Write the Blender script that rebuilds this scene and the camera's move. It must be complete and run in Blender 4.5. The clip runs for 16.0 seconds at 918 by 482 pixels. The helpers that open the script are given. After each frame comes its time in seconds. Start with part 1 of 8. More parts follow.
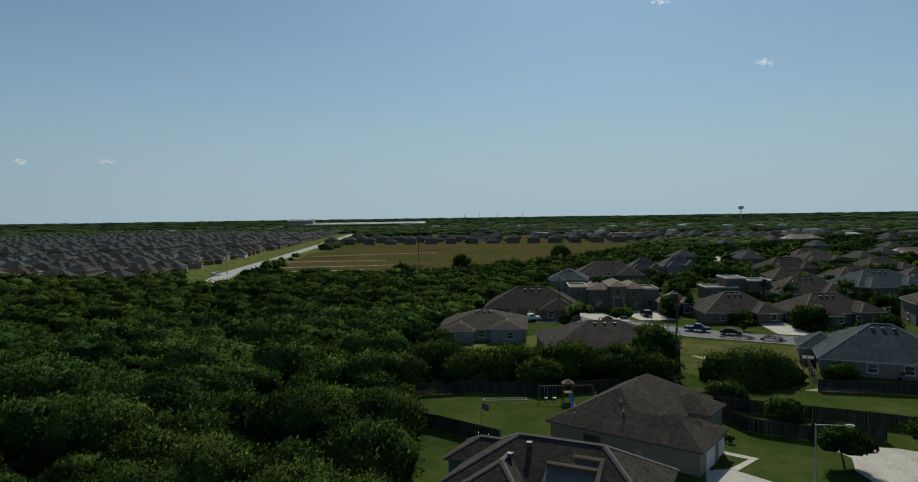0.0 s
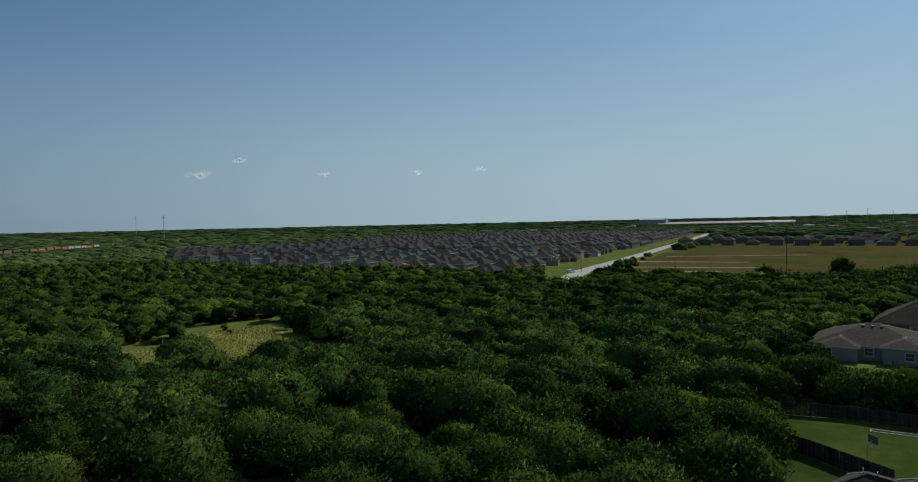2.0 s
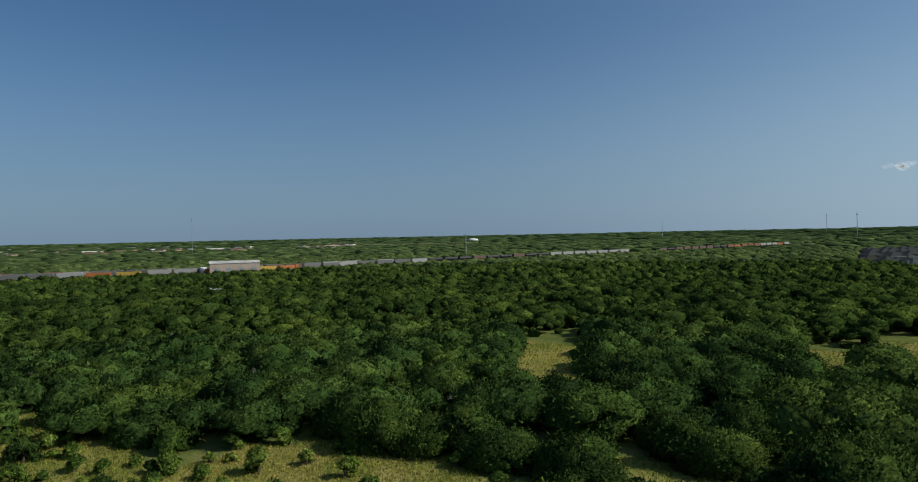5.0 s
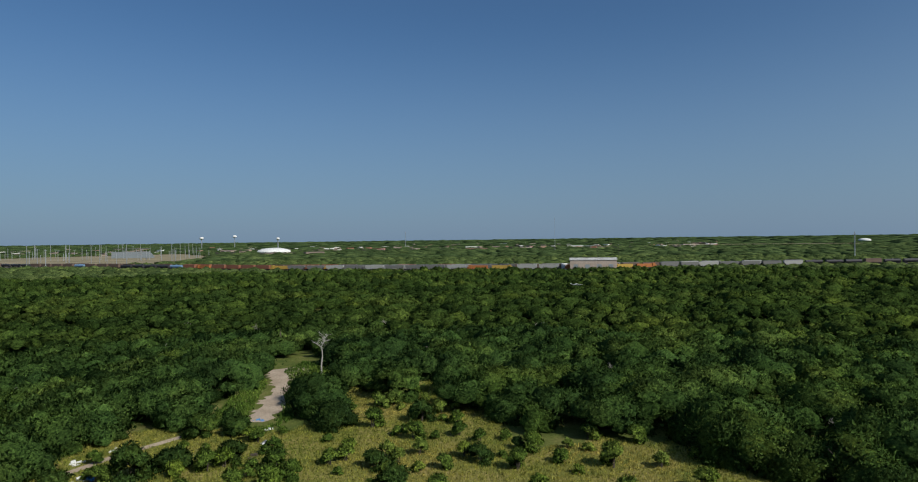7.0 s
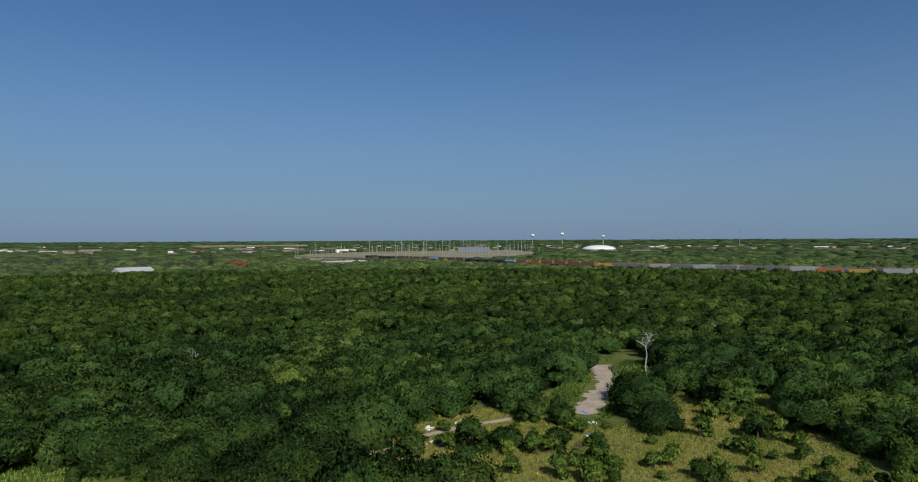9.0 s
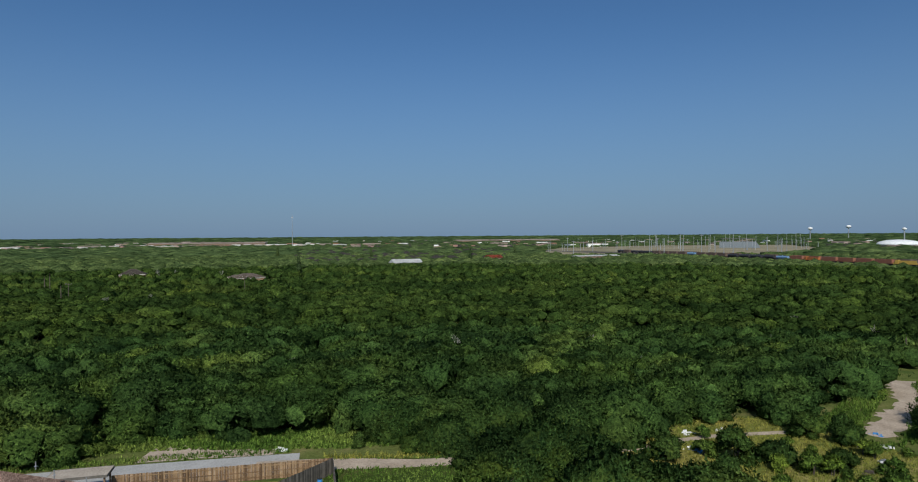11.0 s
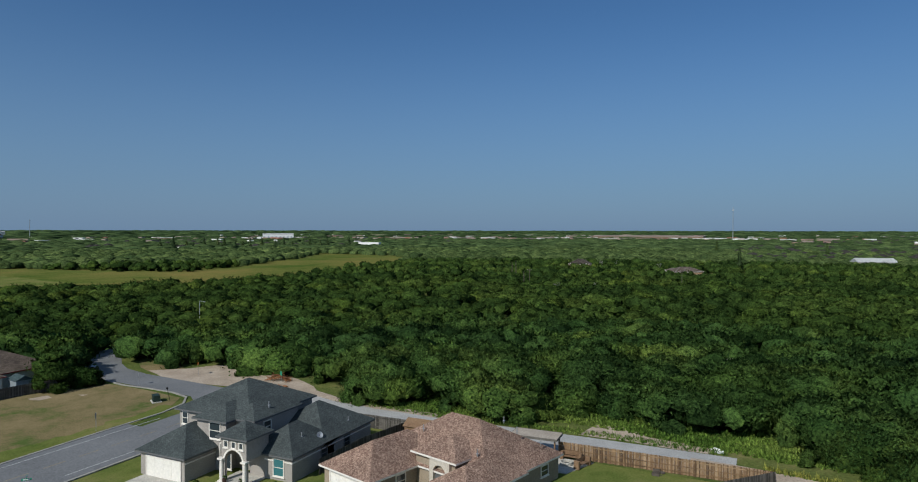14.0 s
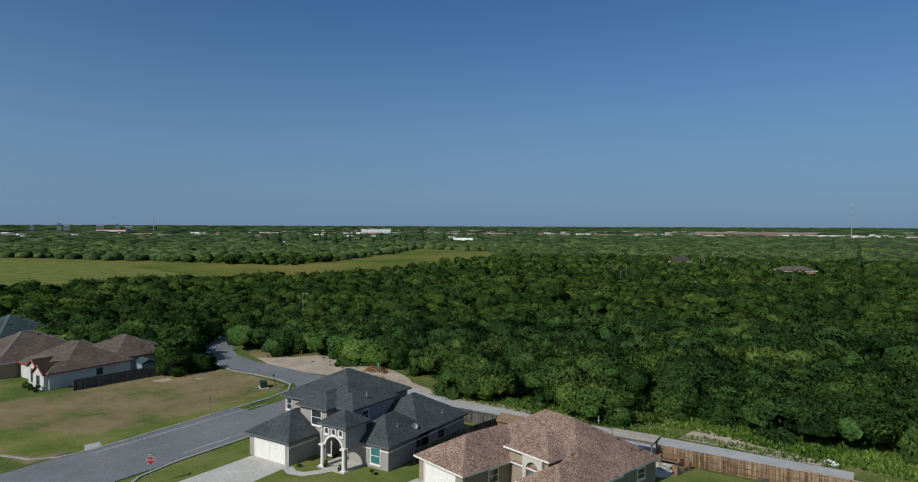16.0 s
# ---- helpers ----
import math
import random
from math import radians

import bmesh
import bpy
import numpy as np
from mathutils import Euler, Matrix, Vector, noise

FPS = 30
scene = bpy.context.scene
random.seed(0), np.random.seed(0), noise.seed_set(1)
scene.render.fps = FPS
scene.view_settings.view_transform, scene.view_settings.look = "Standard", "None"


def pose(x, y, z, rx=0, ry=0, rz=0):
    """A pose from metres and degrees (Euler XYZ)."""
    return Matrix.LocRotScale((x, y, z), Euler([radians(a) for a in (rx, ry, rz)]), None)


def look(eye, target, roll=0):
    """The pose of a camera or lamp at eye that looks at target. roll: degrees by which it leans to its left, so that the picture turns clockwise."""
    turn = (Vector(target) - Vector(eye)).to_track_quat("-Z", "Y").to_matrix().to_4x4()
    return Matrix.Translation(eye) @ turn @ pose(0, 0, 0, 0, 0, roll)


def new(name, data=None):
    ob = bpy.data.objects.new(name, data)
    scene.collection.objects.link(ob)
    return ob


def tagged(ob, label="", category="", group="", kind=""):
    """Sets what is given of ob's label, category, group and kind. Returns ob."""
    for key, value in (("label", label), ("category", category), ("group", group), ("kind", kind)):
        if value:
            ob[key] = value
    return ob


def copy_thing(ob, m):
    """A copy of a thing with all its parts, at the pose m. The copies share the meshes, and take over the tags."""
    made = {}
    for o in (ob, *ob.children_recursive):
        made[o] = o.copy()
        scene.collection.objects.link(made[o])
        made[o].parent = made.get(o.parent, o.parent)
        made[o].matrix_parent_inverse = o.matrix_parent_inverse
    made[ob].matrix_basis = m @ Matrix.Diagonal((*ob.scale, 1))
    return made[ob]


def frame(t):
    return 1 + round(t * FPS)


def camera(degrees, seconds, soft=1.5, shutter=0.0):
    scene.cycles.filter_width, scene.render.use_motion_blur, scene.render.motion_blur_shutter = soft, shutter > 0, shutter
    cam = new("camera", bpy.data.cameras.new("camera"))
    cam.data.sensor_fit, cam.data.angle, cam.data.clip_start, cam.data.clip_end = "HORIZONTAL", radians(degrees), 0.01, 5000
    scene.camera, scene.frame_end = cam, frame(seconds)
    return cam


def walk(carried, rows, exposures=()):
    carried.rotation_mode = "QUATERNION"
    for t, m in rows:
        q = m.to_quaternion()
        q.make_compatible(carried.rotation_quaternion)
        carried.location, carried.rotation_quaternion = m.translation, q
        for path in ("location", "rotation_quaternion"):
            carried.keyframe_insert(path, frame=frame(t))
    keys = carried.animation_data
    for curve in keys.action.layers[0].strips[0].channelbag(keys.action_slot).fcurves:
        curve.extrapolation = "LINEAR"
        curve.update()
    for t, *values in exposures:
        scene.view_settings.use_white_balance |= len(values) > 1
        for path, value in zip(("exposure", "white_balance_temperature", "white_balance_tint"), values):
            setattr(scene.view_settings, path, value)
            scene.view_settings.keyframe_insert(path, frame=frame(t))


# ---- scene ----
# ------------------------------------------------------------ camera
CAM_H = 27.0
cam = camera(70.62, 16.0, 1.1)
# seconds, heading, pitch, lean: the drone hovers and turns
FLIGHT = [
    (0.0, -0.00, -2.09, -0.83),
    (0.5, 5.44, -2.03, -0.96),
    (1.0, 11.89, -1.92, -1.07),
    (1.5, 20.08, -1.78, -1.14),
    (2.0, 30.40, -1.58, -1.26),
    (2.5, 40.36, -1.38, -1.38),
    (3.0, 50.45, -1.20, -1.44),
    (3.5, 58.98, -1.00, -1.40),
    (4.0, 68.88, -0.82, -1.36),
    (4.5, 77.98, -0.65, -1.29),
    (7.0, 117.27, -0.13, -0.73),
    (7.5, 124.41, -0.10, -0.64),
    (8.0, 131.86, -0.08, -0.55),
    (8.5, 138.75, -0.06, -0.44),
    (9.0, 145.41, -0.09, -0.28),
    (11.5, 172.42, -0.51, -0.38),
    (12.0, 177.82, -0.53, -0.23),
    (12.5, 184.21, -0.62, -0.02),
    (13.0, 190.67, -0.73, 0.06),
    (13.5, 197.74, -0.84, 0.07),
    (14.0, 204.72, -0.95, 0.08),
    (14.5, 209.31, -1.07, 0.16),
    (15.0, 211.33, -1.19, 0.22),
    (15.5, 212.34, -1.27, 0.23),
    (16.0, 213.02, -1.33, 0.22),
]
EXPOSURE = [(0.0, 0.12, 6750, 2), (1.5, 0.15, 6750, 2), (3.0, 0.22, 6750, 3), (4.5, 0.37, 6700, 5), (7.0, 0.36, 6600, 8), (9.0, 0.34, 6400, 9), (12.0, 0.3, 6200, 8), (16.0, 0.28, 6050, 7)]
walk(cam, [(t, pose(0, 0, CAM_H, 90 + p, -r, y)) for t, y, p, r in FLIGHT], EXPOSURE)

# ------------------------------------------------------------ light
SUN_AZ, SUN_EL = 12.0, 40.0
world = bpy.data.worlds.new("sky")
scene.world = world
world.use_nodes = True
wn = world.node_tree
sky = wn.nodes.new("ShaderNodeTexSky")
sky.sky_type = "NISHITA"
sky.sun_disc = False
sky.sun_elevation, sky.sun_rotation = radians(SUN_EL), radians(SUN_AZ)
sky.air_density, sky.dust_density, sky.ozone_density = 1.0, 0.85, 7.0


def sky_node(kind, **plugs):
    n = wn.nodes.new(kind)
    for name, value in plugs.items():
        n.inputs[name].default_value = value
    return n


def sky_mix(fac, a, b, mode="MIX"):
    n = wn.nodes.new("ShaderNodeMix")
    n.data_type, n.blend_type = "RGBA", mode
    for value, sock in ((fac, n.inputs[0]), (a, n.inputs[6]), (b, n.inputs[7])):
        if isinstance(value, (tuple, float)):
            sock.default_value = value
        else:
            wn.links.new(value, sock)
    return n.outputs[2]


# summer haze: thicker towards the horizon, brighter towards the sun
dome = wn.nodes.new("ShaderNodeTexCoord")
axes = wn.nodes.new("ShaderNodeSeparateXYZ")
wn.links.new(dome.outputs["Generated"], axes.inputs[0])
thick = sky_node("ShaderNodeMapRange", **{"From Min": -0.05, "From Max": 0.34, "To Min": 0.82, "To Max": 0.05})
thick.interpolation_type = "SMOOTHSTEP"
wn.links.new(axes.outputs["Z"], thick.inputs["Value"])
toward = wn.nodes.new("ShaderNodeVectorMath")
toward.operation = "DOT_PRODUCT"
toward.inputs[1].default_value = (math.sin(radians(SUN_AZ)) * math.cos(radians(SUN_EL)), math.cos(radians(SUN_AZ)) * math.cos(radians(SUN_EL)), math.sin(radians(SUN_EL)))
wn.links.new(dome.outputs["Generated"], toward.inputs[0])
glow = sky_node("ShaderNodeMapRange", **{"From Min": -0.3, "From Max": 1.0, "To Min": 0.0, "To Max": 1.0})
glow.interpolation_type = "SMOOTHERSTEP"
wn.links.new(toward.outputs["Value"], glow.inputs["Value"])
amount = wn.nodes.new("ShaderNodeMath")
amount.operation = "MULTIPLY_ADD"
amount.use_clamp = True
amount.inputs[1].default_value = 0.22
wn.links.new(glow.outputs[0], amount.inputs[0])
wn.links.new(thick.outputs[0], amount.inputs[2])
haze = sky_mix(glow.outputs[0], (2.35, 3.45, 5.1, 1.0), (5.4, 7.0, 8.6, 1.0))
clear = sky_mix(1.0, sky.outputs["Color"], (0.66, 0.85, 0.95, 1.0), "MULTIPLY")
wn.links.new(sky_mix(amount.outputs[0], clear, haze), wn.nodes["Background"].inputs["Color"])
wn.nodes["Background"].inputs["Strength"].default_value = 0.062
sun = new("sun", bpy.data.lights.new("sun", "SUN"))
sun.data.energy, sun.data.angle, sun.data.color = 3.25, radians(0.55), (1.0, 0.95, 0.86)
sun.matrix_world = look((0, 0, 0), (-math.sin(radians(SUN_AZ)) * math.cos(radians(SUN_EL)), -math.cos(radians(SUN_AZ)) * math.cos(radians(SUN_EL)), -math.sin(radians(SUN_EL))))

# ------------------------------------------------------------ materials


def nodes_of(name, rough=0.8, metal=0.0, spec=0.3):
    m = bpy.data.materials.new(name)
    m.use_nodes = True
    nt = m.node_tree
    b = nt.nodes["Principled BSDF"]
    b.inputs["Roughness"].default_value = rough
    b.inputs["Metallic"].default_value = metal
    b.inputs["Specular IOR Level"].default_value = spec
    return m, nt, b


def noise_node(nt, coord, scale, detail=4.0, rough=0.6):
    n = nt.nodes.new("ShaderNodeTexNoise")
    n.inputs["Scale"].default_value = scale
    n.inputs["Detail"].default_value = detail
    n.inputs["Roughness"].default_value = rough
    nt.links.new(coord, n.inputs["Vector"])
    return n.outputs["Fac"]


def ramp(nt, fac, stops):
    r = nt.nodes.new("ShaderNodeValToRGB")
    r.color_ramp.elements[0].position, r.color_ramp.elements[0].color = stops[0][0], (*stops[0][1], 1)
    r.color_ramp.elements[1].position, r.color_ramp.elements[1].color = stops[-1][0], (*stops[-1][1], 1)
    for p, c in stops[1:-1]:
        e = r.color_ramp.elements.new(p)
        e.color = (*c, 1)
    nt.links.new(fac, r.inputs["Fac"])
    return r.outputs["Color"]


def mix(nt, fac, a, b, mode="MIX"):
    n = nt.nodes.new("ShaderNodeMix")
    n.data_type, n.blend_type = "RGBA", mode
    for value, sock in ((fac, n.inputs[0]), (a, n.inputs[6]), (b, n.inputs[7])):
        if isinstance(value, (int, float)):
            sock.default_value = value
        elif isinstance(value, tuple):
            sock.default_value = (*value, 1)
        else:
            nt.links.new(value, sock)
    return n.outputs[2]


def bump(nt, b, height, strength=0.3, dist=0.05):
    n = nt.nodes.new("ShaderNodeBump")
    n.inputs["Strength"].default_value, n.inputs["Distance"].default_value = strength, dist
    nt.links.new(height, n.inputs["Height"])
    nt.links.new(n.outputs["Normal"], b.inputs["Normal"])


def place(nt, kind="Position"):
    if kind == "Position":
        return nt.nodes.new("ShaderNodeNewGeometry").outputs["Position"]
    return nt.nodes.new("ShaderNodeTexCoord").outputs[kind]


def surface(name, dark, light, big=0.2, fine=4.0, rough=0.85, strength=0.3, dist=0.03, metal=0.0, spread=0.25, coord="Position", spec=0.08):
    """Two-scale mottled surface between two colours."""
    m, nt, b = nodes_of(name, rough, metal, spec)
    c = place(nt, coord)
    n1, n2 = noise_node(nt, c, big, 3), noise_node(nt, c, fine, 5)
    base = ramp(nt, n1, [(0.5 - spread, dark), (0.5 + spread, light)])
    tone = ramp(nt, n2, [(0.3, (0.72, 0.72, 0.72)), (0.7, (1.18, 1.18, 1.18))])
    nt.links.new(mix(nt, 1.0, base, tone, "MULTIPLY"), b.inputs["Base Color"])
    bump(nt, b, n2, strength, dist)
    return m


def foliage(name, dark, mid, light, tuft=1.7, tree_tone=False):
    """Leaves: dark gaps and bright sprays painted by noise, leaf to leaf and tree to tree variation, a little light let
    through.
    """
    m = bpy.data.materials.new(name)
    m.use_nodes = True
    nt = m.node_tree
    b = nt.nodes["Principled BSDF"]
    b.inputs["Roughness"].default_value = 0.55
    b.inputs["Specular IOR Level"].default_value = 0.0
    geo = nt.nodes.new("ShaderNodeNewGeometry")
    big = noise_node(nt, geo.outputs["Position"], 0.025 if tuft < 1.6 else 0.06, 3)
    base = ramp(nt, big, [(0.36, dark), (0.5, mid), (0.66, light)])
    isl = ramp(nt, geo.outputs["Random Per Island"], [(0.0, (0.6, 0.63, 0.6)), (0.6, (1.0, 1.0, 0.97)), (1.0, (1.46, 1.4, 1.3))])
    col = mix(nt, 1.0, base, isl, "MULTIPLY")
    if tree_tone:
        at = nt.nodes.new("ShaderNodeAttribute")
        at.attribute_name = "tree_tone"
        which = at.outputs["Fac"]
    else:
        which = nt.nodes.new("ShaderNodeObjectInfo").outputs["Random"]
    tone = ramp(nt, which, [(0.0, (0.74, 0.80, 0.80)), (0.4, (0.94, 0.96, 0.96)), (0.85, (1.08, 1.06, 0.98)), (1.0, (1.32, 1.22, 0.98))])
    col = mix(nt, 1.0, col, tone, "MULTIPLY")
    # The dark stop puts the shade of gaps between sprays into the colour.
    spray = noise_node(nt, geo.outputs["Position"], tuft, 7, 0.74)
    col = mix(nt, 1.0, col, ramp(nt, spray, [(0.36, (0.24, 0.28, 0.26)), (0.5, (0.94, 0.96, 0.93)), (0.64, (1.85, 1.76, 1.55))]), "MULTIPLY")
    bump(nt, b, spray, 0.8, 0.8 / tuft)
    nt.links.new(col, b.inputs["Base Color"])
    tr = nt.nodes.new("ShaderNodeBsdfTranslucent")
    nt.links.new(col, tr.inputs["Color"])
    ms = nt.nodes.new("ShaderNodeMixShader")
    ms.inputs[0].default_value = 0.09
    nt.links.new(b.outputs[0], ms.inputs[1])
    nt.links.new(tr.outputs[0], ms.inputs[2])
    nt.links.new(ms.outputs[0], nt.nodes["Material Output"].inputs["Surface"])
    return m


def shingles(name, dark, light, course=0.2, tab=0.45, rough=0.9):
    """Asphalt shingle courses in roof coordinates (metres)."""
    m, nt, b = nodes_of(name, rough, 0.0, 0.04)
    uv = nt.nodes.new("ShaderNodeUVMap").outputs["UV"]
    br = nt.nodes.new("ShaderNodeTexBrick")
    br.inputs["Scale"].default_value = 1.0
    br.inputs["Brick Width"].default_value, br.inputs["Row Height"].default_value = tab, course
    br.inputs["Mortar Size"].default_value = 0.014
    br.inputs["Mortar Smooth"].default_value = 0.3
    br.inputs["Color1"].default_value, br.inputs["Color2"].default_value = (*dark, 1), (*light, 1)
    br.inputs["Mortar"].default_value = (dark[0] * 0.5, dark[1] * 0.5, dark[2] * 0.5, 1)
    br.inputs["Bias"].default_value = 0.0
    nt.links.new(uv, br.inputs["Vector"])
    pos = place(nt)
    stain = ramp(nt, noise_node(nt, pos, 0.35, 4), [(0.3, (0.78, 0.78, 0.78)), (0.7, (1.2, 1.18, 1.15))])
    grit = ramp(nt, noise_node(nt, pos, 14.0, 3), [(0.3, (0.8, 0.8, 0.8)), (0.7, (1.2, 1.2, 1.2))])
    col = mix(nt, 1.0, mix(nt, 1.0, br.outputs["Color"], stain, "MULTIPLY"), grit, "MULTIPLY")
    nt.links.new(col, b.inputs["Base Color"])
    bump(nt, b, br.outputs["Fac"], -0.5, 0.02)
    return m


def tile_roof(name, dark, light):
    """Rows of clay barrel tiles in roof coordinates."""
    m, nt, b = nodes_of(name, 0.7)
    uv = nt.nodes.new("ShaderNodeUVMap").outputs["UV"]
    wv = nt.nodes.new("ShaderNodeTexWave")
    wv.bands_direction = "X"
    wv.inputs["Scale"].default_value = 1.1
    nt.links.new(uv, wv.inputs["Vector"])
    n = noise_node(nt, place(nt), 1.5, 4)
    nt.links.new(mix(nt, 1.0, ramp(nt, n, [(0.3, dark), (0.7, light)]), ramp(nt, wv.outputs["Fac"], [(0.0, (0.45, 0.45, 0.45)), (0.6, (1.1, 1.1, 1.1))]), "MULTIPLY"), b.inputs["Base Color"])
    bump(nt, b, wv.outputs["Fac"], 0.8, 0.08)
    return m


def plain(name, color, rough=0.6, metal=0.0, emit=0.0):
    m, nt, b = nodes_of(name, rough, metal)
    n = noise_node(nt, place(nt), 3.0, 4)
    nt.links.new(ramp(nt, n, [(0.25, tuple(c * 0.86 for c in color)), (0.75, tuple(min(1.0, c * 1.08) for c in color))]), b.inputs["Base Color"])
    return m


def glass_mat(name, color, rough=0.08):
    m, nt, b = nodes_of(name, rough, 0.0, 0.8)
    b.inputs["Base Color"].default_value = (*color, 1)
    return m


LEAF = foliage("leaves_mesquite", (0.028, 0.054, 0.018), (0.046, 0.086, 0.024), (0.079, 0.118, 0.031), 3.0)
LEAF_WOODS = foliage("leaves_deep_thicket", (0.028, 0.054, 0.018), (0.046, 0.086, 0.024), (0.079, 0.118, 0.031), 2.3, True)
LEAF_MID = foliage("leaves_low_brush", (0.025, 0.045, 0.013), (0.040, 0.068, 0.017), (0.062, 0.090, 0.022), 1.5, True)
# Paler, bluer far leaves: the haze of distance is put into their colour.
LEAF_HAZE = foliage("leaves_distant_haze_tint", (0.040, 0.066, 0.030), (0.058, 0.088, 0.038), (0.080, 0.112, 0.046), 0.7)
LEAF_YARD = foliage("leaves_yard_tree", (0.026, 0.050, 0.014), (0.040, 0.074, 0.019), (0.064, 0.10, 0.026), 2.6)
# Crown cores darker than the sprays: shade inside the crown put into colour.
CROWN_CORE = foliage("shaded_crown_core", (0.026, 0.045, 0.013), (0.042, 0.070, 0.017), (0.070, 0.096, 0.022), 2.2)
BARK = surface("bark", (0.06, 0.05, 0.04), (0.13, 0.11, 0.09), 1.5, 12.0, 0.95, 0.6, 0.03)
DEADWOOD = surface("bleached_wood", (0.20, 0.185, 0.165), (0.36, 0.34, 0.305), 1.5, 12.0, 0.9, 0.5, 0.02)


def ground_material():
    m, nt, b = nodes_of("scrub_ground", 1.0, 0.0, 0.0)
    c = place(nt)
    big, mid, fine = noise_node(nt, c, 0.012, 4), noise_node(nt, c, 0.16, 4), noise_node(nt, c, 2.6, 6, 0.7)
    green = ramp(nt, mid, [(0.32, (0.062, 0.085, 0.024)), (0.52, (0.13, 0.135, 0.042)), (0.72, (0.22, 0.18, 0.080))])
    dry = ramp(nt, mid, [(0.3, (0.06, 0.095, 0.024)), (0.6, (0.10, 0.13, 0.034)), (0.8, (0.17, 0.165, 0.065))])
    col = mix(nt, big, green, dry)
    col = mix(nt, 1.0, col, ramp(nt, fine, [(0.3, (0.6, 0.6, 0.6)), (0.7, (1.3, 1.3, 1.3))]), "MULTIPLY")
    nt.links.new(col, b.inputs["Base Color"])
    bump(nt, b, fine, 0.7, 0.15)
    return m


def turf(name, stops, big=0.11, fine=5.0, streak=0.0):
    m, nt, b = nodes_of(name, 1.0, 0.0, 0.0)
    c = place(nt)
    n1, n2, n3 = noise_node(nt, c, big, 4), noise_node(nt, c, fine, 6, 0.75), noise_node(nt, c, big * 6, 3)
    add = nt.nodes.new("ShaderNodeMath")
    add.operation = "MULTIPLY_ADD"
    add.inputs[1].default_value, add.inputs[2].default_value = 0.35, -0.175
    nt.links.new(n3, add.inputs[0])
    su = nt.nodes.new("ShaderNodeMath")
    nt.links.new(n1, su.inputs[0])
    nt.links.new(add.outputs[0], su.inputs[1])
    col = ramp(nt, su.outputs[0], stops)
    col = mix(nt, 1.0, col, ramp(nt, n2, [(0.28, (0.62, 0.62, 0.62)), (0.72, (1.3, 1.3, 1.3))]), "MULTIPLY")
    nt.links.new(col, b.inputs["Base Color"])
    bump(nt, b, n2, 0.8, 0.06)
    return m


GROUND = ground_material()
# Two lawn copies, LAWN and SUNNY_LAWN: backlit and sunlit looks put into colour.
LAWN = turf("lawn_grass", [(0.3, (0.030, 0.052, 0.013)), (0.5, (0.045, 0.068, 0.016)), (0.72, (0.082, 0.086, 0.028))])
DRY_LAWN = turf("dry_lot_grass", [(0.3, (0.085, 0.115, 0.032)), (0.46, (0.18, 0.145, 0.070)), (0.72, (0.25, 0.19, 0.10))])
WILD_GRASS = turf("wild_dry_grass", [(0.28, (0.105, 0.142, 0.032)), (0.48, (0.19, 0.19, 0.052)), (0.72, (0.31, 0.25, 0.10))], 0.16, 2.2)
MEADOW = turf("far_meadow", [(0.3, (0.065, 0.105, 0.020)), (0.5, (0.135, 0.138, 0.036)), (0.75, (0.20, 0.16, 0.05))], 0.012, 0.6)
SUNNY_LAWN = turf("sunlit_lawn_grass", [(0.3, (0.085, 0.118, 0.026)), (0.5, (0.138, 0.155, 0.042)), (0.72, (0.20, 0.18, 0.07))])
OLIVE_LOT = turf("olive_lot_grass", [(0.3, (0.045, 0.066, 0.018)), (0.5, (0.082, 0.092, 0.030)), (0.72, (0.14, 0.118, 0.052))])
BROWN_FIELD = turf("bare_brown_field", [(0.3, (0.060, 0.047, 0.020)), (0.48, (0.086, 0.068, 0.029)), (0.62, (0.052, 0.068, 0.019))], 0.016, 0.5)
DIRT = surface("sandy_dirt", (0.30, 0.235, 0.175), (0.46, 0.375, 0.29), 0.3, 3.5, 0.95, 0.5, 0.04)
PALE_DIRT = surface("pale_caliche", (0.16, 0.145, 0.085), (0.34, 0.285, 0.19), 0.014, 0.5, 0.95, 0.3, 0.05)
ASPHALT = surface("worn_asphalt", (0.145, 0.146, 0.148), (0.195, 0.196, 0.198), 0.12, 5.0, 0.9, 0.25, 0.01)
RAIL_GRAVEL = surface("dark_ballast", (0.07, 0.066, 0.06), (0.13, 0.12, 0.11), 0.1, 2.0, 0.95, 0.4, 0.05)
GRAVEL = surface("grey_gravel", (0.30, 0.292, 0.28), (0.41, 0.40, 0.38), 0.25, 7.0, 0.95, 0.5, 0.03)
CONCRETE = surface("pale_concrete", (0.38, 0.355, 0.31), (0.52, 0.49, 0.43), 0.3, 6.0, 0.85, 0.2, 0.008)
ROOF_GREY = shingles("grey_shingles", (0.056, 0.066, 0.066), (0.084, 0.096, 0.095), 0.14, 0.3)
ROOF_TAN = shingles("blended_tan_shingles", (0.17, 0.105, 0.080), (0.38, 0.265, 0.205), 0.12, 0.2)
ROOF_BROWN = shingles("weathered_brown_shingles", (0.042, 0.036, 0.030), (0.078, 0.066, 0.056))
# Lighter copy of the brown shingles: sunlight on front-lit roofs put into colour.
ROOF_SUNLIT = shingles("sunlit_brown_shingles", (0.085, 0.066, 0.052), (0.15, 0.118, 0.095))
ROOF_DARK = shingles("dark_brown_shingles", (0.036, 0.030, 0.027), (0.068, 0.057, 0.050))
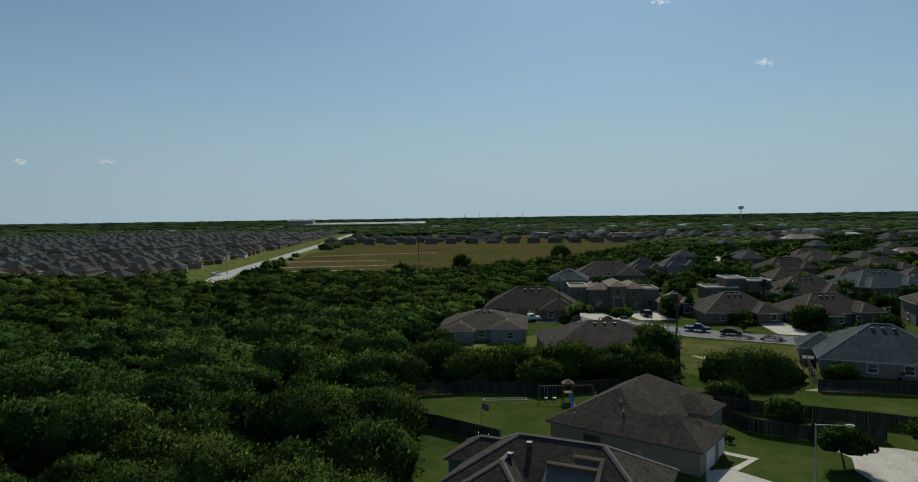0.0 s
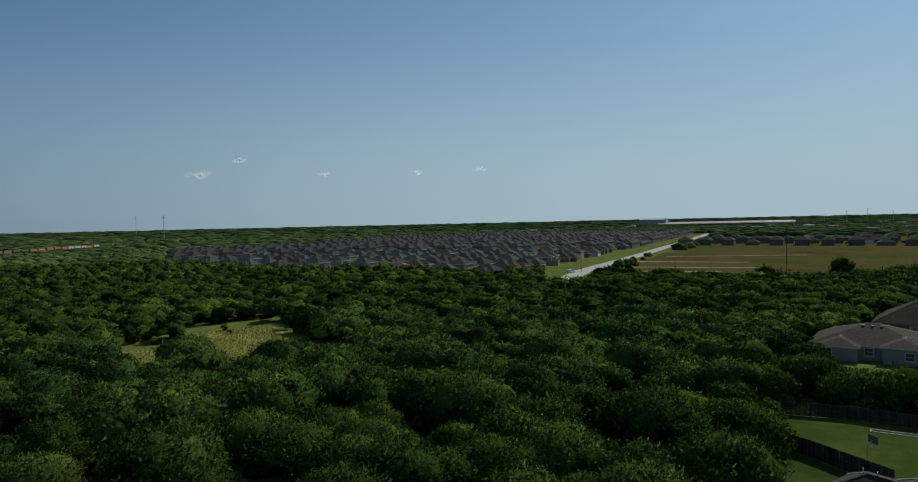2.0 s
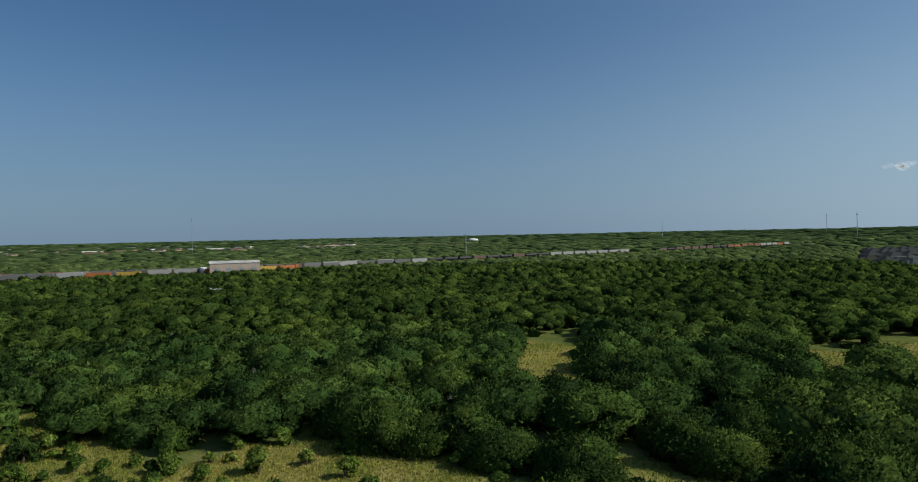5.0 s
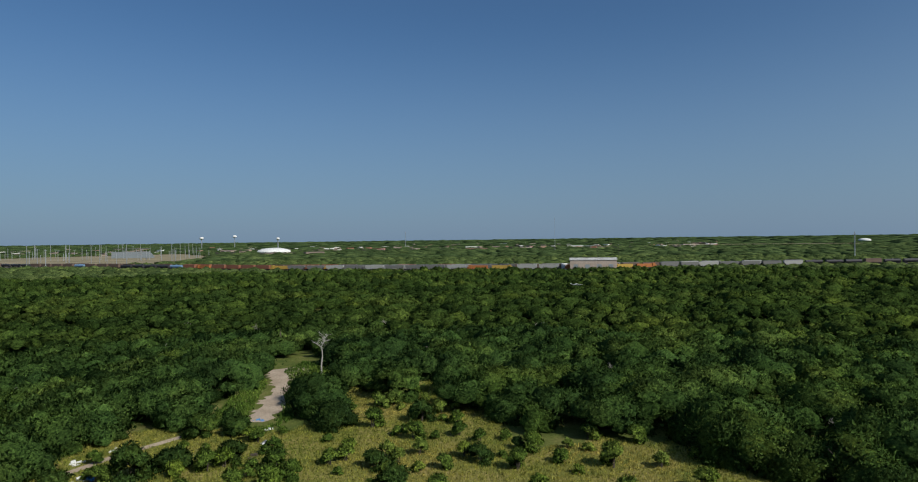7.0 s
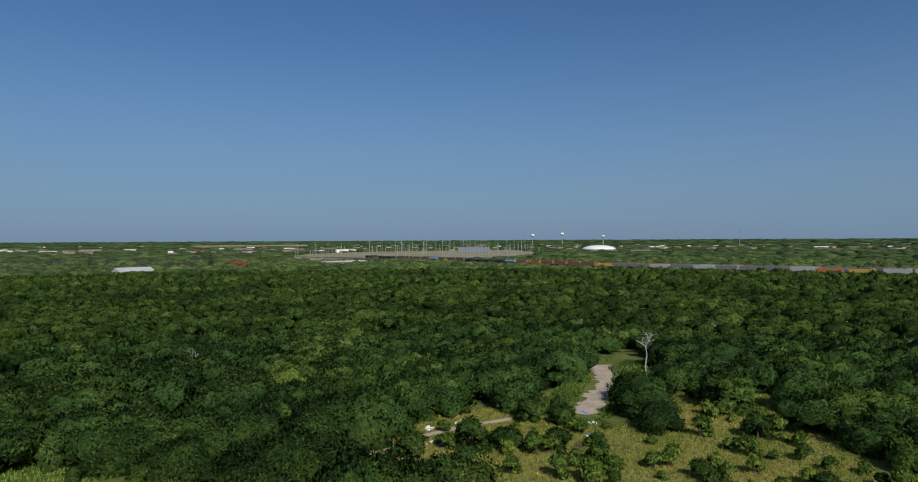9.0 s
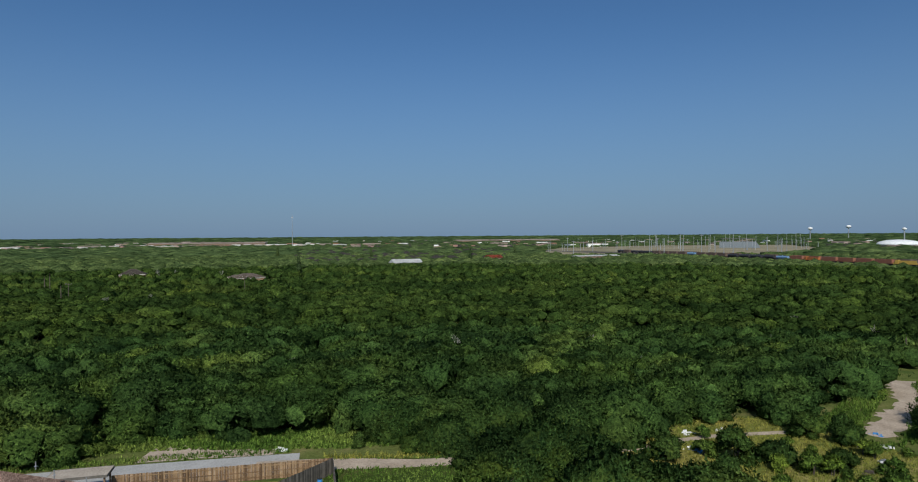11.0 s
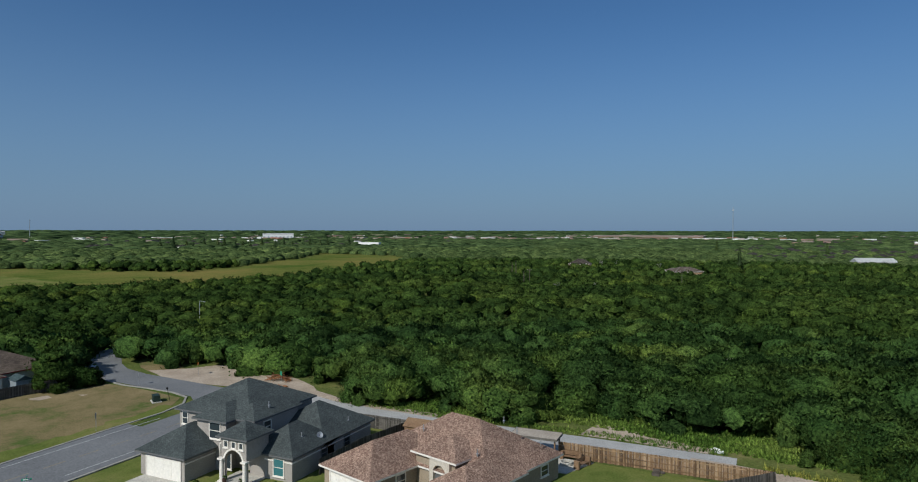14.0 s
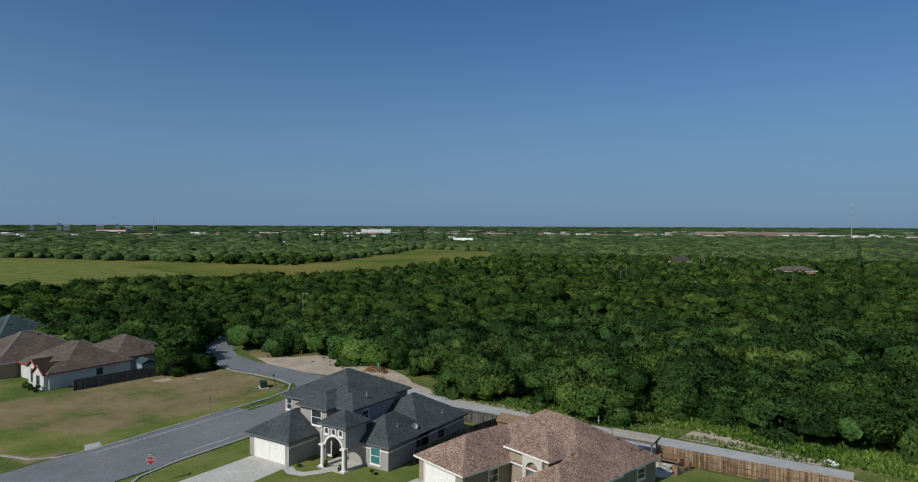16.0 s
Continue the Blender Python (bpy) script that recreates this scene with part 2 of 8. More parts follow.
ROOF_TEAL = shingles("blue_grey_shingles", (0.036, 0.055, 0.058), (0.067, 0.092, 0.096))
ROOF_CLAY = tile_roof("clay_tiles", (0.075, 0.036, 0.024), (0.135, 0.068, 0.045))
# Dark shingles with the sky's bluish sheen put into their colour.
ROOF_SLATE = shingles("dark_sky_tinted_shingles", (0.034, 0.037, 0.038), (0.064, 0.069, 0.072))
ROOF_UMBER = shingles("umber_shingles", (0.032, 0.029, 0.027), (0.058, 0.053, 0.049))
STUCCO_GREY = surface("grey_stucco", (0.31, 0.28, 0.25), (0.37, 0.335, 0.30), 0.4, 9.0, 0.9, 0.2, 0.006)
STUCCO_TAN = surface("tan_stucco", (0.27, 0.215, 0.155), (0.35, 0.285, 0.21), 0.4, 9.0, 0.9, 0.2, 0.006)
STUCCO_WHITE = surface("off_white_brick", (0.50, 0.47, 0.42), (0.62, 0.59, 0.54), 0.5, 9.0, 0.9, 0.3, 0.008)
STUCCO_BLUE = surface("blue_grey_siding", (0.19, 0.22, 0.24), (0.25, 0.28, 0.30), 0.5, 9.0, 0.85, 0.2, 0.006)
TAN_CLAY = surface("orange_tan_stucco", (0.36, 0.22, 0.13), (0.46, 0.30, 0.19), 0.4, 9.0)
CREAM = surface("cream_stucco", (0.46, 0.41, 0.34), (0.56, 0.50, 0.42), 0.4, 9.0, 0.9, 0.2, 0.006)
BRICK = surface("brown_brick", (0.17, 0.115, 0.08), (0.26, 0.18, 0.13), 0.6, 10.0, 0.9, 0.3, 0.01)
TRIM = plain("white_trim_paint", (0.74, 0.69, 0.62), 0.55)
FASCIA = plain("dark_fascia_paint", (0.12, 0.12, 0.12), 0.6)
GARAGE = plain("white_garage_door_paint", (0.76, 0.72, 0.65), 0.5)
GLASS = glass_mat("window_glass", (0.03, 0.04, 0.045))
GLASS_TEAL = glass_mat("tinted_window_glass", (0.05, 0.16, 0.17))
RED_TRIM = plain("red_trim_paint", (0.35, 0.06, 0.05), 0.6)
# Pale cap colour paints the sunlit slivers of the far roof slopes.
CAP_SUNLIT = surface("sunlit_ridge_shingles", (0.125, 0.108, 0.094), (0.19, 0.168, 0.148), 1.0, 10.0)
CAP_BROWN = surface("brown_ridge_shingles", (0.085, 0.070, 0.058), (0.14, 0.117, 0.098), 1.0, 10.0)
CAP_TEAL = surface("blue_grey_ridge_shingles", (0.065, 0.090, 0.094), (0.11, 0.14, 0.145), 1.0, 10.0)
CAP_DARK = surface("dark_ridge_shingles", (0.055, 0.047, 0.042), (0.09, 0.078, 0.069), 1.0, 10.0)
HIP_CAP = {ROOF_BROWN: CAP_BROWN, ROOF_SUNLIT: CAP_SUNLIT, ROOF_TEAL: CAP_TEAL, ROOF_GREY: CAP_TEAL, ROOF_DARK: CAP_DARK}
# Tan stucco darkened: the shade on backlit walls is put into its colour.
STUCCO_SHADED = surface("shaded_tan_stucco", (0.15, 0.122, 0.092), (0.21, 0.172, 0.132), 0.4, 9.0, 0.9, 0.2, 0.006)
PALE_TIMBER = surface("sun_bleached_timber", (0.13, 0.098, 0.068), (0.22, 0.17, 0.12), 0.8, 6.0, 0.85, 0.4, 0.01)
CEDAR = surface("cedar_boards", (0.15, 0.09, 0.052), (0.27, 0.175, 0.105), 0.8, 6.0, 0.85, 0.4, 0.01, spread=0.35)
GREY_WOOD = surface("weathered_grey_boards", (0.10, 0.092, 0.080), (0.19, 0.172, 0.15), 0.8, 6.0, 0.9, 0.4, 0.01, spread=0.35)


def boards(name, stops):
    """Fence boards, each its own tone."""
    m, nt, b = nodes_of(name, 0.88)
    geo = nt.nodes.new("ShaderNodeNewGeometry")
    info = nt.nodes.new("ShaderNodeObjectInfo")
    add = nt.nodes.new("ShaderNodeMath")
    nt.links.new(geo.outputs["Random Per Island"], add.inputs[0])
    nt.links.new(info.outputs["Random"], add.inputs[1])
    tone = nt.nodes.new("ShaderNodeMath")
    tone.operation = "FRACT"
    nt.links.new(add.outputs[0], tone.inputs[0])
    col = ramp(nt, tone.outputs[0], stops)
    st = ramp(nt, noise_node(nt, geo.outputs["Position"], 1.2, 5), [(0.3, (0.65, 0.65, 0.65)), (0.7, (1.2, 1.2, 1.2))])
    nt.links.new(mix(nt, 1.0, col, st, "MULTIPLY"), b.inputs["Base Color"])
    return m


FENCE_CEDAR = boards("cedar_fence_boards", [(0.0, (0.095, 0.058, 0.032)), (0.5, (0.20, 0.122, 0.064)), (1.0, (0.34, 0.23, 0.13))])
FENCE_GREY = boards("grey_fence_boards", [(0.0, (0.050, 0.045, 0.039)), (0.5, (0.090, 0.082, 0.070)), (1.0, (0.15, 0.135, 0.116))])
# Darker copy of FENCE_GREY: shade on backlit fences put into the board colour.
FENCE_SHADED = boards("shaded_grey_fence_boards", [(0.0, (0.024, 0.022, 0.019)), (0.5, (0.045, 0.041, 0.036)), (1.0, (0.075, 0.068, 0.059))])
STEEL = plain("galvanised_steel", (0.42, 0.43, 0.44), 0.45, 0.7)
BLACK = plain("black_rubber", (0.025, 0.025, 0.027), 0.8)
WHITE = plain("white_paint", (0.78, 0.78, 0.76), 0.5)

# ------------------------------------------------------------ mesh helpers


def part(name, bm, material, parent=None, label=""):
    me = bpy.data.meshes.new(name)
    bm.to_mesh(me)
    bm.free()
    me.materials.append(material)
    ob = new(name, me)
    if parent is not None:
        ob.parent = parent
    if label:
        ob["label"] = label
    return ob


def thing(name, label, category, m=None, group="", kind=""):
    ob = new(name)
    if m is not None:
        ob.matrix_basis = m
    return tagged(ob, label, category, group, kind)


def box(bm, x0, y0, z0, x1, y1, z1, bevel=0.0):
    vs = [bm.verts.new((x, y, z)) for z in (z0, z1) for x, y in ((x0, y0), (x1, y0), (x1, y1), (x0, y1))]
    fs = [bm.faces.new([vs[i] for i in f]) for f in ((3, 2, 1, 0), (4, 5, 6, 7), (0, 1, 5, 4), (1, 2, 6, 5), (2, 3, 7, 6), (3, 0, 4, 7))]
    if bevel:
        bmesh.ops.bevel(bm, geom=list({e for f in fs for e in f.edges}), offset=bevel, segments=2, affect="EDGES")
    return fs


def tube(bm, a, b, r0, r1=None, n=8, caps=True):
    """A tapered round bar from a to b."""
    r1 = r0 if r1 is None else r1
    a, b = Vector(a), Vector(b)
    q = (b - a).to_track_quat("Z", "Y")
    rings = [[bm.verts.new(p + q @ Vector((r * math.cos(2 * math.pi * i / n), r * math.sin(2 * math.pi * i / n), 0))) for i in range(n)] for p, r in ((a, r0), (b, r1))]
    for i in range(n):
        bm.faces.new((rings[0][i], rings[0][(i + 1) % n], rings[1][(i + 1) % n], rings[1][i]))
    if caps:
        bm.faces.new(rings[0][::-1])
        bm.faces.new(rings[1])


def polygon(bm, pts, z, thick=0.0):
    vs = [bm.verts.new((x, y, z)) for x, y in pts]
    f = bm.faces.new(vs)
    f.normal_update()
    if f.normal.z < 0:
        f.normal_flip()
    if thick:
        r = bmesh.ops.extrude_face_region(bm, geom=[f])
        bmesh.ops.translate(bm, vec=(0, 0, thick), verts=[e for e in r["geom"] if isinstance(e, bmesh.types.BMVert)])


def ribbon(pts, width):
    """Outline of a strip along a line of points."""
    left, right = [], []
    for i, p in enumerate(pts):
        a, b = Vector(pts[max(i - 1, 0)]), Vector(pts[min(i + 1, len(pts) - 1)])
        d = (b - a).normalized()
        nrm = Vector((-d.y, d.x)) * width / 2
        left.append((p[0] + nrm.x, p[1] + nrm.y))
        right.append((p[0] - nrm.x, p[1] - nrm.y))
    return left, right


def strip(bm, pts, width, z):
    left, right = ribbon(pts, width)
    lv, rv = [bm.verts.new((x, y, z)) for x, y in left], [bm.verts.new((x, y, z)) for x, y in right]
    for i in range(len(pts) - 1):
        bm.faces.new((rv[i], rv[i + 1], lv[i + 1], lv[i]))


def wobble(pts, step=3.0, amount=0.6, seed=0):
    """Breaks a polygon's sides into an uneven outline."""
    rng = random.Random(seed)
    out = []
    for i, p in enumerate(pts):
        q = pts[(i + 1) % len(pts)]
        n = max(1, int(math.dist(p, q) / step))
        for k in range(n):
            f = k / n
            out.append((p[0] + (q[0] - p[0]) * f + rng.uniform(-amount, amount), p[1] + (q[1] - p[1]) * f + rng.uniform(-amount, amount)))
    return out


def inside(pts, x, y):
    """Which of the points (arrays) lie in the polygon."""
    hit = np.zeros(np.shape(x), bool)
    j = len(pts) - 1
    for i in range(len(pts)):
        (xi, yi), (xj, yj) = pts[i], pts[j]
        if yi != yj:
            hit ^= ((yi > y) != (yj > y)) & (x < (xj - xi) * (y - yi) / (yj - yi) + xi)
        j = i
    return hit


def near_line(pts, x, y):
    d = np.full(np.shape(x), 1e9)
    for (ax, ay), (bx, by) in zip(pts, pts[1:]):
        dx, dy = bx - ax, by - ay
        t = np.clip(((x - ax) * dx + (y - ay) * dy) / (dx * dx + dy * dy), 0, 1)
        d = np.minimum(d, np.hypot(x - ax - t * dx, y - ay - t * dy))
    return d


def patch(name, pts, z, material, label, category, kind="structure", uneven=0.0, step=3.0):
    bm = bmesh.new()
    polygon(bm, wobble(pts, step, uneven, len(pts)) if uneven else pts, z)
    bmesh.ops.triangulate(bm, faces=bm.faces[:])
    return tagged(part(name, bm, material), label, category, kind=kind)


# ------------------------------------------------------------ ground


def land_height(r):
    s = np.clip((r - 2400) / 2500, 0, 1)
    return 17 * s * s * (3 - 2 * s)


def build_ground():
    radii = [0, 20, 45, 70, 100, 150, 220, 320, 480, 700, 1000, 1400, 1900, 2400, 2800, 3200, 3600, 4000, 4400, 4900]
    n = 96
    co = [(0, 0, 0)]
    for r in radii[1:]:
        co += [(r * math.cos(2 * math.pi * i / n), r * math.sin(2 * math.pi * i / n), float(land_height(r))) for i in range(n)]
    faces = [(0, 1 + i, 1 + (i + 1) % n) for i in range(n)]
    for k in range(len(radii) - 2):
        a, b = 1 + k * n, 1 + (k + 1) * n
        faces += [(a + i, b + i, b + (i + 1) % n, a + (i + 1) % n) for i in range(n)]
    me = bpy.data.meshes.new("ground")
    me.from_pydata(co, [], faces)
    me.materials.append(GROUND)
    tagged(new("ground", me), "flat scrubby ground of dry grass and soil", "ground", kind="structure")


build_ground()

# plan outlines, metres
SUBURB = [(-223, 316), (-153, 293), (-128, 322), (-138, 436), (-150, 620), (-200, 1160), (-560, 1180), (-700, 1000), (-600, 640), (-595, 415), (-498, 348), (-334, 301)]
BROWN = [(-100, 316), (-60, 312), (-7, 320), (59, 394), (132, 501), (158, 590), (110, 610), (-112, 655), (-118, 500)]
FAR_ROW = [(-150, 665), (180, 620), (420, 600), (420, 900), (-170, 960)]
RES_SOUTH = [(-8, 60), (-9.5, 89), (-10.5, 98), (-16, 116), (-12, 128), (3, 170), (16, 205), (30, 240), (40, 262), (60, 300), (150, 420), (480, 760), (560, 560), (330, 120), (120, -20), (40, 20)]
RES_NORTH = [(-2, -75), (3, -83), (62, -84), (70, -90), (92, -84), (104, -82), (112, -77), (120, -72), (140, -66), (165, -60), (220, 0), (120, -10), (0, -20), (-2, -60)]
MEADOW_POLY = [(392, -155), (364, -203), (330, -228), (295, -271), (287, -369), (270, -518), (349, -590), (460, -613), (399, -513), (414, -380), (599, -238), (900, -150), (800, -40), (450, -90)]
CLEARING = [(-60, 6), (-78, -1), (-82, -7), (-90, -14), (-84, -20), (-85, -26), (-81, -27), (-76, -33), (-85, -38), (-93, -51), (-106, -63), (-88, -55), (-94, -70), (-80, -64), (-71, -62), (-68, -69), (-66, -78), (-59, -82), (-48, -79), (-38, -76.5), (-38, -72), (-44, -66), (-40, -40), (-45, -10)]
WEST_LAWN = [(-1, -80), (-9, -78.5), (-20, -77), (-21, -73), (-14, -62), (0, -62)]
GLADES = [
    [(-142, 20), (-163, 26), (-150, 40), (-127, 30)],
    [(-144, 110), (-137, 127), (-115, 122), (-112, 93)],
    [(-152, 66), (-149, 73), (-141, 62)],
    [(-139, 85), (-132, 94), (-116, 72)],
    [(-63, 42), (-63, 47), (-56, 51), (-51, 46), (-64, 32), (-77, 21), (-75, 29)],
    [(-35, 98), (-30, 94), (-29, 86)],
]
FOOTPATH = [(-0.5, -78.2), (-7, -77.0), (-13, -75.9), (-20, -75.3), (-27, -73.5), (-39, -74.6), (-47, -76.3), (-53, -76.7), (-63, -75.8)]
DIRT_TRACK = [(-72, -71), (-79, -76), (-88, -83), (-95, -88), (-101, -96), (-112, -100)]
RAIL = [(-380, -1150), (-428, -860), (-440, -650), (-448, -420), (-518, -165), (-590, -70), (-650, 40), (-720, 150), (-800, 300), (-1000, 590), (-1240, 1050)]
YARD = [(-290, -730), (-470, -690), (-560, -700), (-640, -730), (-900, -1000), (-1010, -1180), (-1100, -1330), (-800, -1420), (-480, -1250), (-330, -930)]
BACK_ALLEY = [(2, -79.5), (20, -79.8), (42, -79.4), (60, -80.5), (72, -84)]
LOOP_ROAD = [(73, -30), (73, -62), (74, -74), (82, -80), (93, -81), (104, -81.9), (112, -83.8), (118, -87.0), (123.5, -91.2), (128, -96), (130.5, -102)]
STREET = [(73, 20), (73, -62)]
SANDY_CORNER = [(62, -84.5), (67, -88.6), (72, -92.6), (80, -95.2), (90, -97.8), (97.5, -96.6), (100.5, -92), (106, -88), (98, -84.5), (84, -84), (76, -85)]
FIELD_EDGE = [(-118, 640), (160, 570), (200, 630), (-150, 690)]
FAR_ROAD = [(-104, 268), (-112, 300), (-118, 330), (-128, 470), (-158, 820), (-190, 1160)]

def reach(pts, f):
    """Pulls the near side of an outline towards the middle of the plan."""
    mid = sum(math.hypot(*p) for p in pts) / len(pts)
    return [(x * f, y * f) if math.hypot(x, y) < mid else (x, y) for x, y in pts]


GLADES = [reach(g, 0.86) for g in GLADES]
MEADOW_POLY = reach(MEADOW_POLY, 0.84)
SUBURB = reach(SUBURB, 0.93)
BROWN = reach(BROWN, 0.93)
GREEN_FIELD = [(430, -140), (566, -222), (480, -238), (372, -226), (321, -214), (288, -190), (274, -155), (272, -125), (285, -108), (400, -98)]

patch("meadow", MEADOW_POLY, 0.05, MEADOW, "open pasture of yellow-green dry grass", "meadow", uneven=3, step=15)
patch("green_field", GREEN_FIELD, 0.058, SUNNY_LAWN, "green weedy strip at the edge of the pasture", "field", uneven=3, step=12)
patch("field", BROWN, 0.05, BROWN_FIELD, "bare brown field with patches of weeds", "field", uneven=2, step=15)
patch("building_plots", [(-116, 640), (155, 585), (175, 615), (420, 598), (420, 900), (-168, 960)], 0.045, BROWN_FIELD, "bare brown building plots beyond the field", "ground", uneven=2, step=15)
for ax, ay, bx, by in ((-106, 470, -20, 500), (-110, 410, -48, 415), (-104, 362, -40, 372), (-92, 335, -52, 340)):
    patch("dirt_strip", [(ax, ay), (bx, by), (bx + 2, by + 3.5), (ax, ay + 4)], 0.07, PALE_DIRT, "pale graded dirt strip across the brown field", "dirt", uneven=0.7, step=6)
patch("clearing", [(-72 + (x + 72) * 1.12, -45 + (y + 45) * 1.1) for x, y in CLEARING], 0.03, WILD_GRASS, "clearing of tall dry yellow-green grass", "grass", uneven=0.8)
patch("lawn_west", WEST_LAWN, 0.03, LAWN, "rough green grass beside the board fence", "grass", uneven=0.5)
for g in GLADES:
    patch("glade", g, 0.03, WILD_GRASS, "small glade of dry yellow grass in the brush", "grass", uneven=1.2)
patch("yard_ground", YARD, 0.06, PALE_DIRT, "pale caliche ground of the power yard", "ground", uneven=4, step=30)


def strip_thing(name, pts, width, z, material, label, category):
    bm = bmesh.new()
    strip(bm, pts, width, z)
    return tagged(part(name, bm, material), label, category, kind="structure")


patch("dirt_lane", [(0.5, -80.6), (-5, -79.4), (-10, -77.6), (-14, -76.4), (-14, -75.2), (-9, -75.2), (-4, -75.8), (0.5, -76.8)], 0.056, DIRT, "sandy end of the alley narrowing to a footpath", "path", uneven=0.3)
strip_thing("footpath", FOOTPATH, 1.3, 0.05, DIRT, "trodden sandy footpath through the grass", "path")
patch("dirt_track", [(-72, -72.6), (-75.5, -75.6), (-80, -79), (-85.5, -82.4), (-91, -86.4), (-96, -92), (-101.4, -98.5), (-106, -96.5), (-109, -91.5), (-104, -89.0), (-100, -88.6), (-95.5, -86.3), (-92, -82.6), (-87.5, -78.2), (-81, -74.2), (-77, -72), (-73.5, -70.2)], 0.05, DIRT, "bare sandy dirt track in the clearing", "path", uneven=0.8, step=1.0)
strip_thing("road_far", FAR_ROAD, 10, 0.08, GRAVEL, "straight pale concrete road beside the subdivision", "road")
strip_thing("rail_bed", RAIL, 34, 0.1, RAIL_GRAVEL, "dark gravel bed of the rail yard", "ground")

# ------------------------------------------------------------ woods


def swell(pts, f):
    mx, my = sum(p[0] for p in pts) / len(pts), sum(p[1] for p in pts) / len(pts)
    return [(mx + (x - mx) * f, my + (y - my) * f) for x, y in pts]


OUT = [SUBURB, BROWN, FAR_ROW, FIELD_EDGE, swell(SANDY_CORNER, 1.16), [(-36, -76.5), (-46, -78), (-47, -58), (-31, -57)], RES_SOUTH, RES_NORTH, reach(MEADOW_POLY, 0.94), GREEN_FIELD, [(18, -372), (62, -372), (66, -414), (24, -416)], [(96, -436), (128, -436), (130, -478), (102, -478)], swell(CLEARING, 1.07), WEST_LAWN, [(2, -46), (-14, -46), (-17, -72), (-2, -76)], YARD, *[swell(g, 1.42) for g in GLADES]]
LINES = [(FOOTPATH, 4.2), (DIRT_TRACK, 5.8), ([(-60, -60), (-72, -71), (-86, -80.5), (-97, -88)], 7.0), ([(-94, -80), (-102, -86), (-109, -90)], 5.4), (RAIL, 44), (BACK_ALLEY, 5.7), ([(22, -87), (4, -87)], 6.2), (LOOP_ROAD[:6], 9.0), (LOOP_ROAD[5:], 5.6), (FAR_ROAD, 15)]


def open_ground(x, y):
    out = np.zeros(np.shape(x), bool)
    for p in OUT:
        out |= inside(p, x, y)
    for l, w in LINES:
        out |= near_line(l, x, y) < w
    return out


def scatter(r0, r1, step, seed, jitter=0.42):
    rng = np.random.default_rng(seed)
    g = np.arange(-r1, r1 + step, step)
    x, y = [a.ravel() for a in np.meshgrid(g, g)]
    x, y = x + rng.uniform(-jitter, jitter, x.size) * step, y + rng.uniform(-jitter, jitter, x.size) * step
    r = np.hypot(x, y)
    az = np.degrees(np.arctan2(-x, y)) % 360
    keep = (r >= r0) & (r < r1) & ~open_ground(x, y) & ((az < 260) | (az > 310))
    return x[keep], y[keep], rng


def mesh_from(name, co, faces, material, smooth=False, inner=None, normals=None, tone=None):
    """Mesh from vertex and triangle arrays, with rounded shading normals where given."""
    me = bpy.data.meshes.new(name)
    me.vertices.add(len(co))
    me.vertices.foreach_set("co", np.asarray(co, np.float32).ravel())
    n, k = len(faces), faces.shape[1]
    me.loops.add(n * k)
    me.loops.foreach_set("vertex_index", np.asarray(faces, np.int32).ravel())
    me.polygons.add(n)
    me.polygons.foreach_set("loop_start", np.arange(n, dtype=np.int32) * k)
    me.materials.append(material)
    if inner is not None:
        me.materials.append(CROWN_CORE)
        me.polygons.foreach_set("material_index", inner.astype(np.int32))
    if smooth or normals is not None:
        me.polygons.foreach_set("use_smooth", np.ones(n, bool))
    me.update(calc_edges=True)
    if normals is not None:
        a = me.attributes.new("custom_normal", "FLOAT_VECTOR", "POINT")
        a.data.foreach_set("vector", np.asarray(normals, np.float32).ravel())
    if tone is not None:
        a = me.attributes.new("tree_tone", "FLOAT", "POINT")
        a.data.foreach_set("value", np.asarray(tone, np.float32))
    return me


def unit(v):
    return v / np.maximum(np.linalg.norm(v, axis=1, keepdims=True), 1e-6)


def leaf_sprays(centres, out, size, rng, slim=0.24):
    """Slim feathery sprays, one triangle each, lying over the crown and lifted at the tip."""
    n = len(centres)
    side = unit(np.cross(out, rng.normal(0, 1, (n, 3))))
    axis = unit(np.cross(side, out) + out * rng.uniform(-0.1, 1.3, (n, 1)) + [0, 0, 0.4] + rng.normal(0, 0.15, (n, 3)))
    side = unit(np.cross(axis, out))
    length = (size * rng.uniform(0.6, 1.5, n))[:, None]
    half = side * length * slim * rng.uniform(0.7, 1.3, (n, 1))
    a, b, c = centres - axis * length * 0.45 - half, centres - axis * length * 0.45 + half, centres + axis * length * 0.55
    flip = np.einsum("ij,ij->i", np.cross(b - a, c - a), out) < 0
    a[flip], b[flip] = b[flip].copy(), a[flip].copy()
    return np.stack([a, b, c], 1).reshape(-1, 3), np.arange(n * 3).reshape(-1, 3)


def ico(sub):
    bm = bmesh.new()
    bmesh.ops.create_icosphere(bm, subdivisions=sub, radius=1.0)
    out = np.array([v.co[:] for v in bm.verts]), np.array([[v.index for v in f.verts] for f in bm.faces])
    bm.free()
    return out


ICO0_V, ICO0_F = ico(1)
ICO1_V, ICO1_F = ico(2)


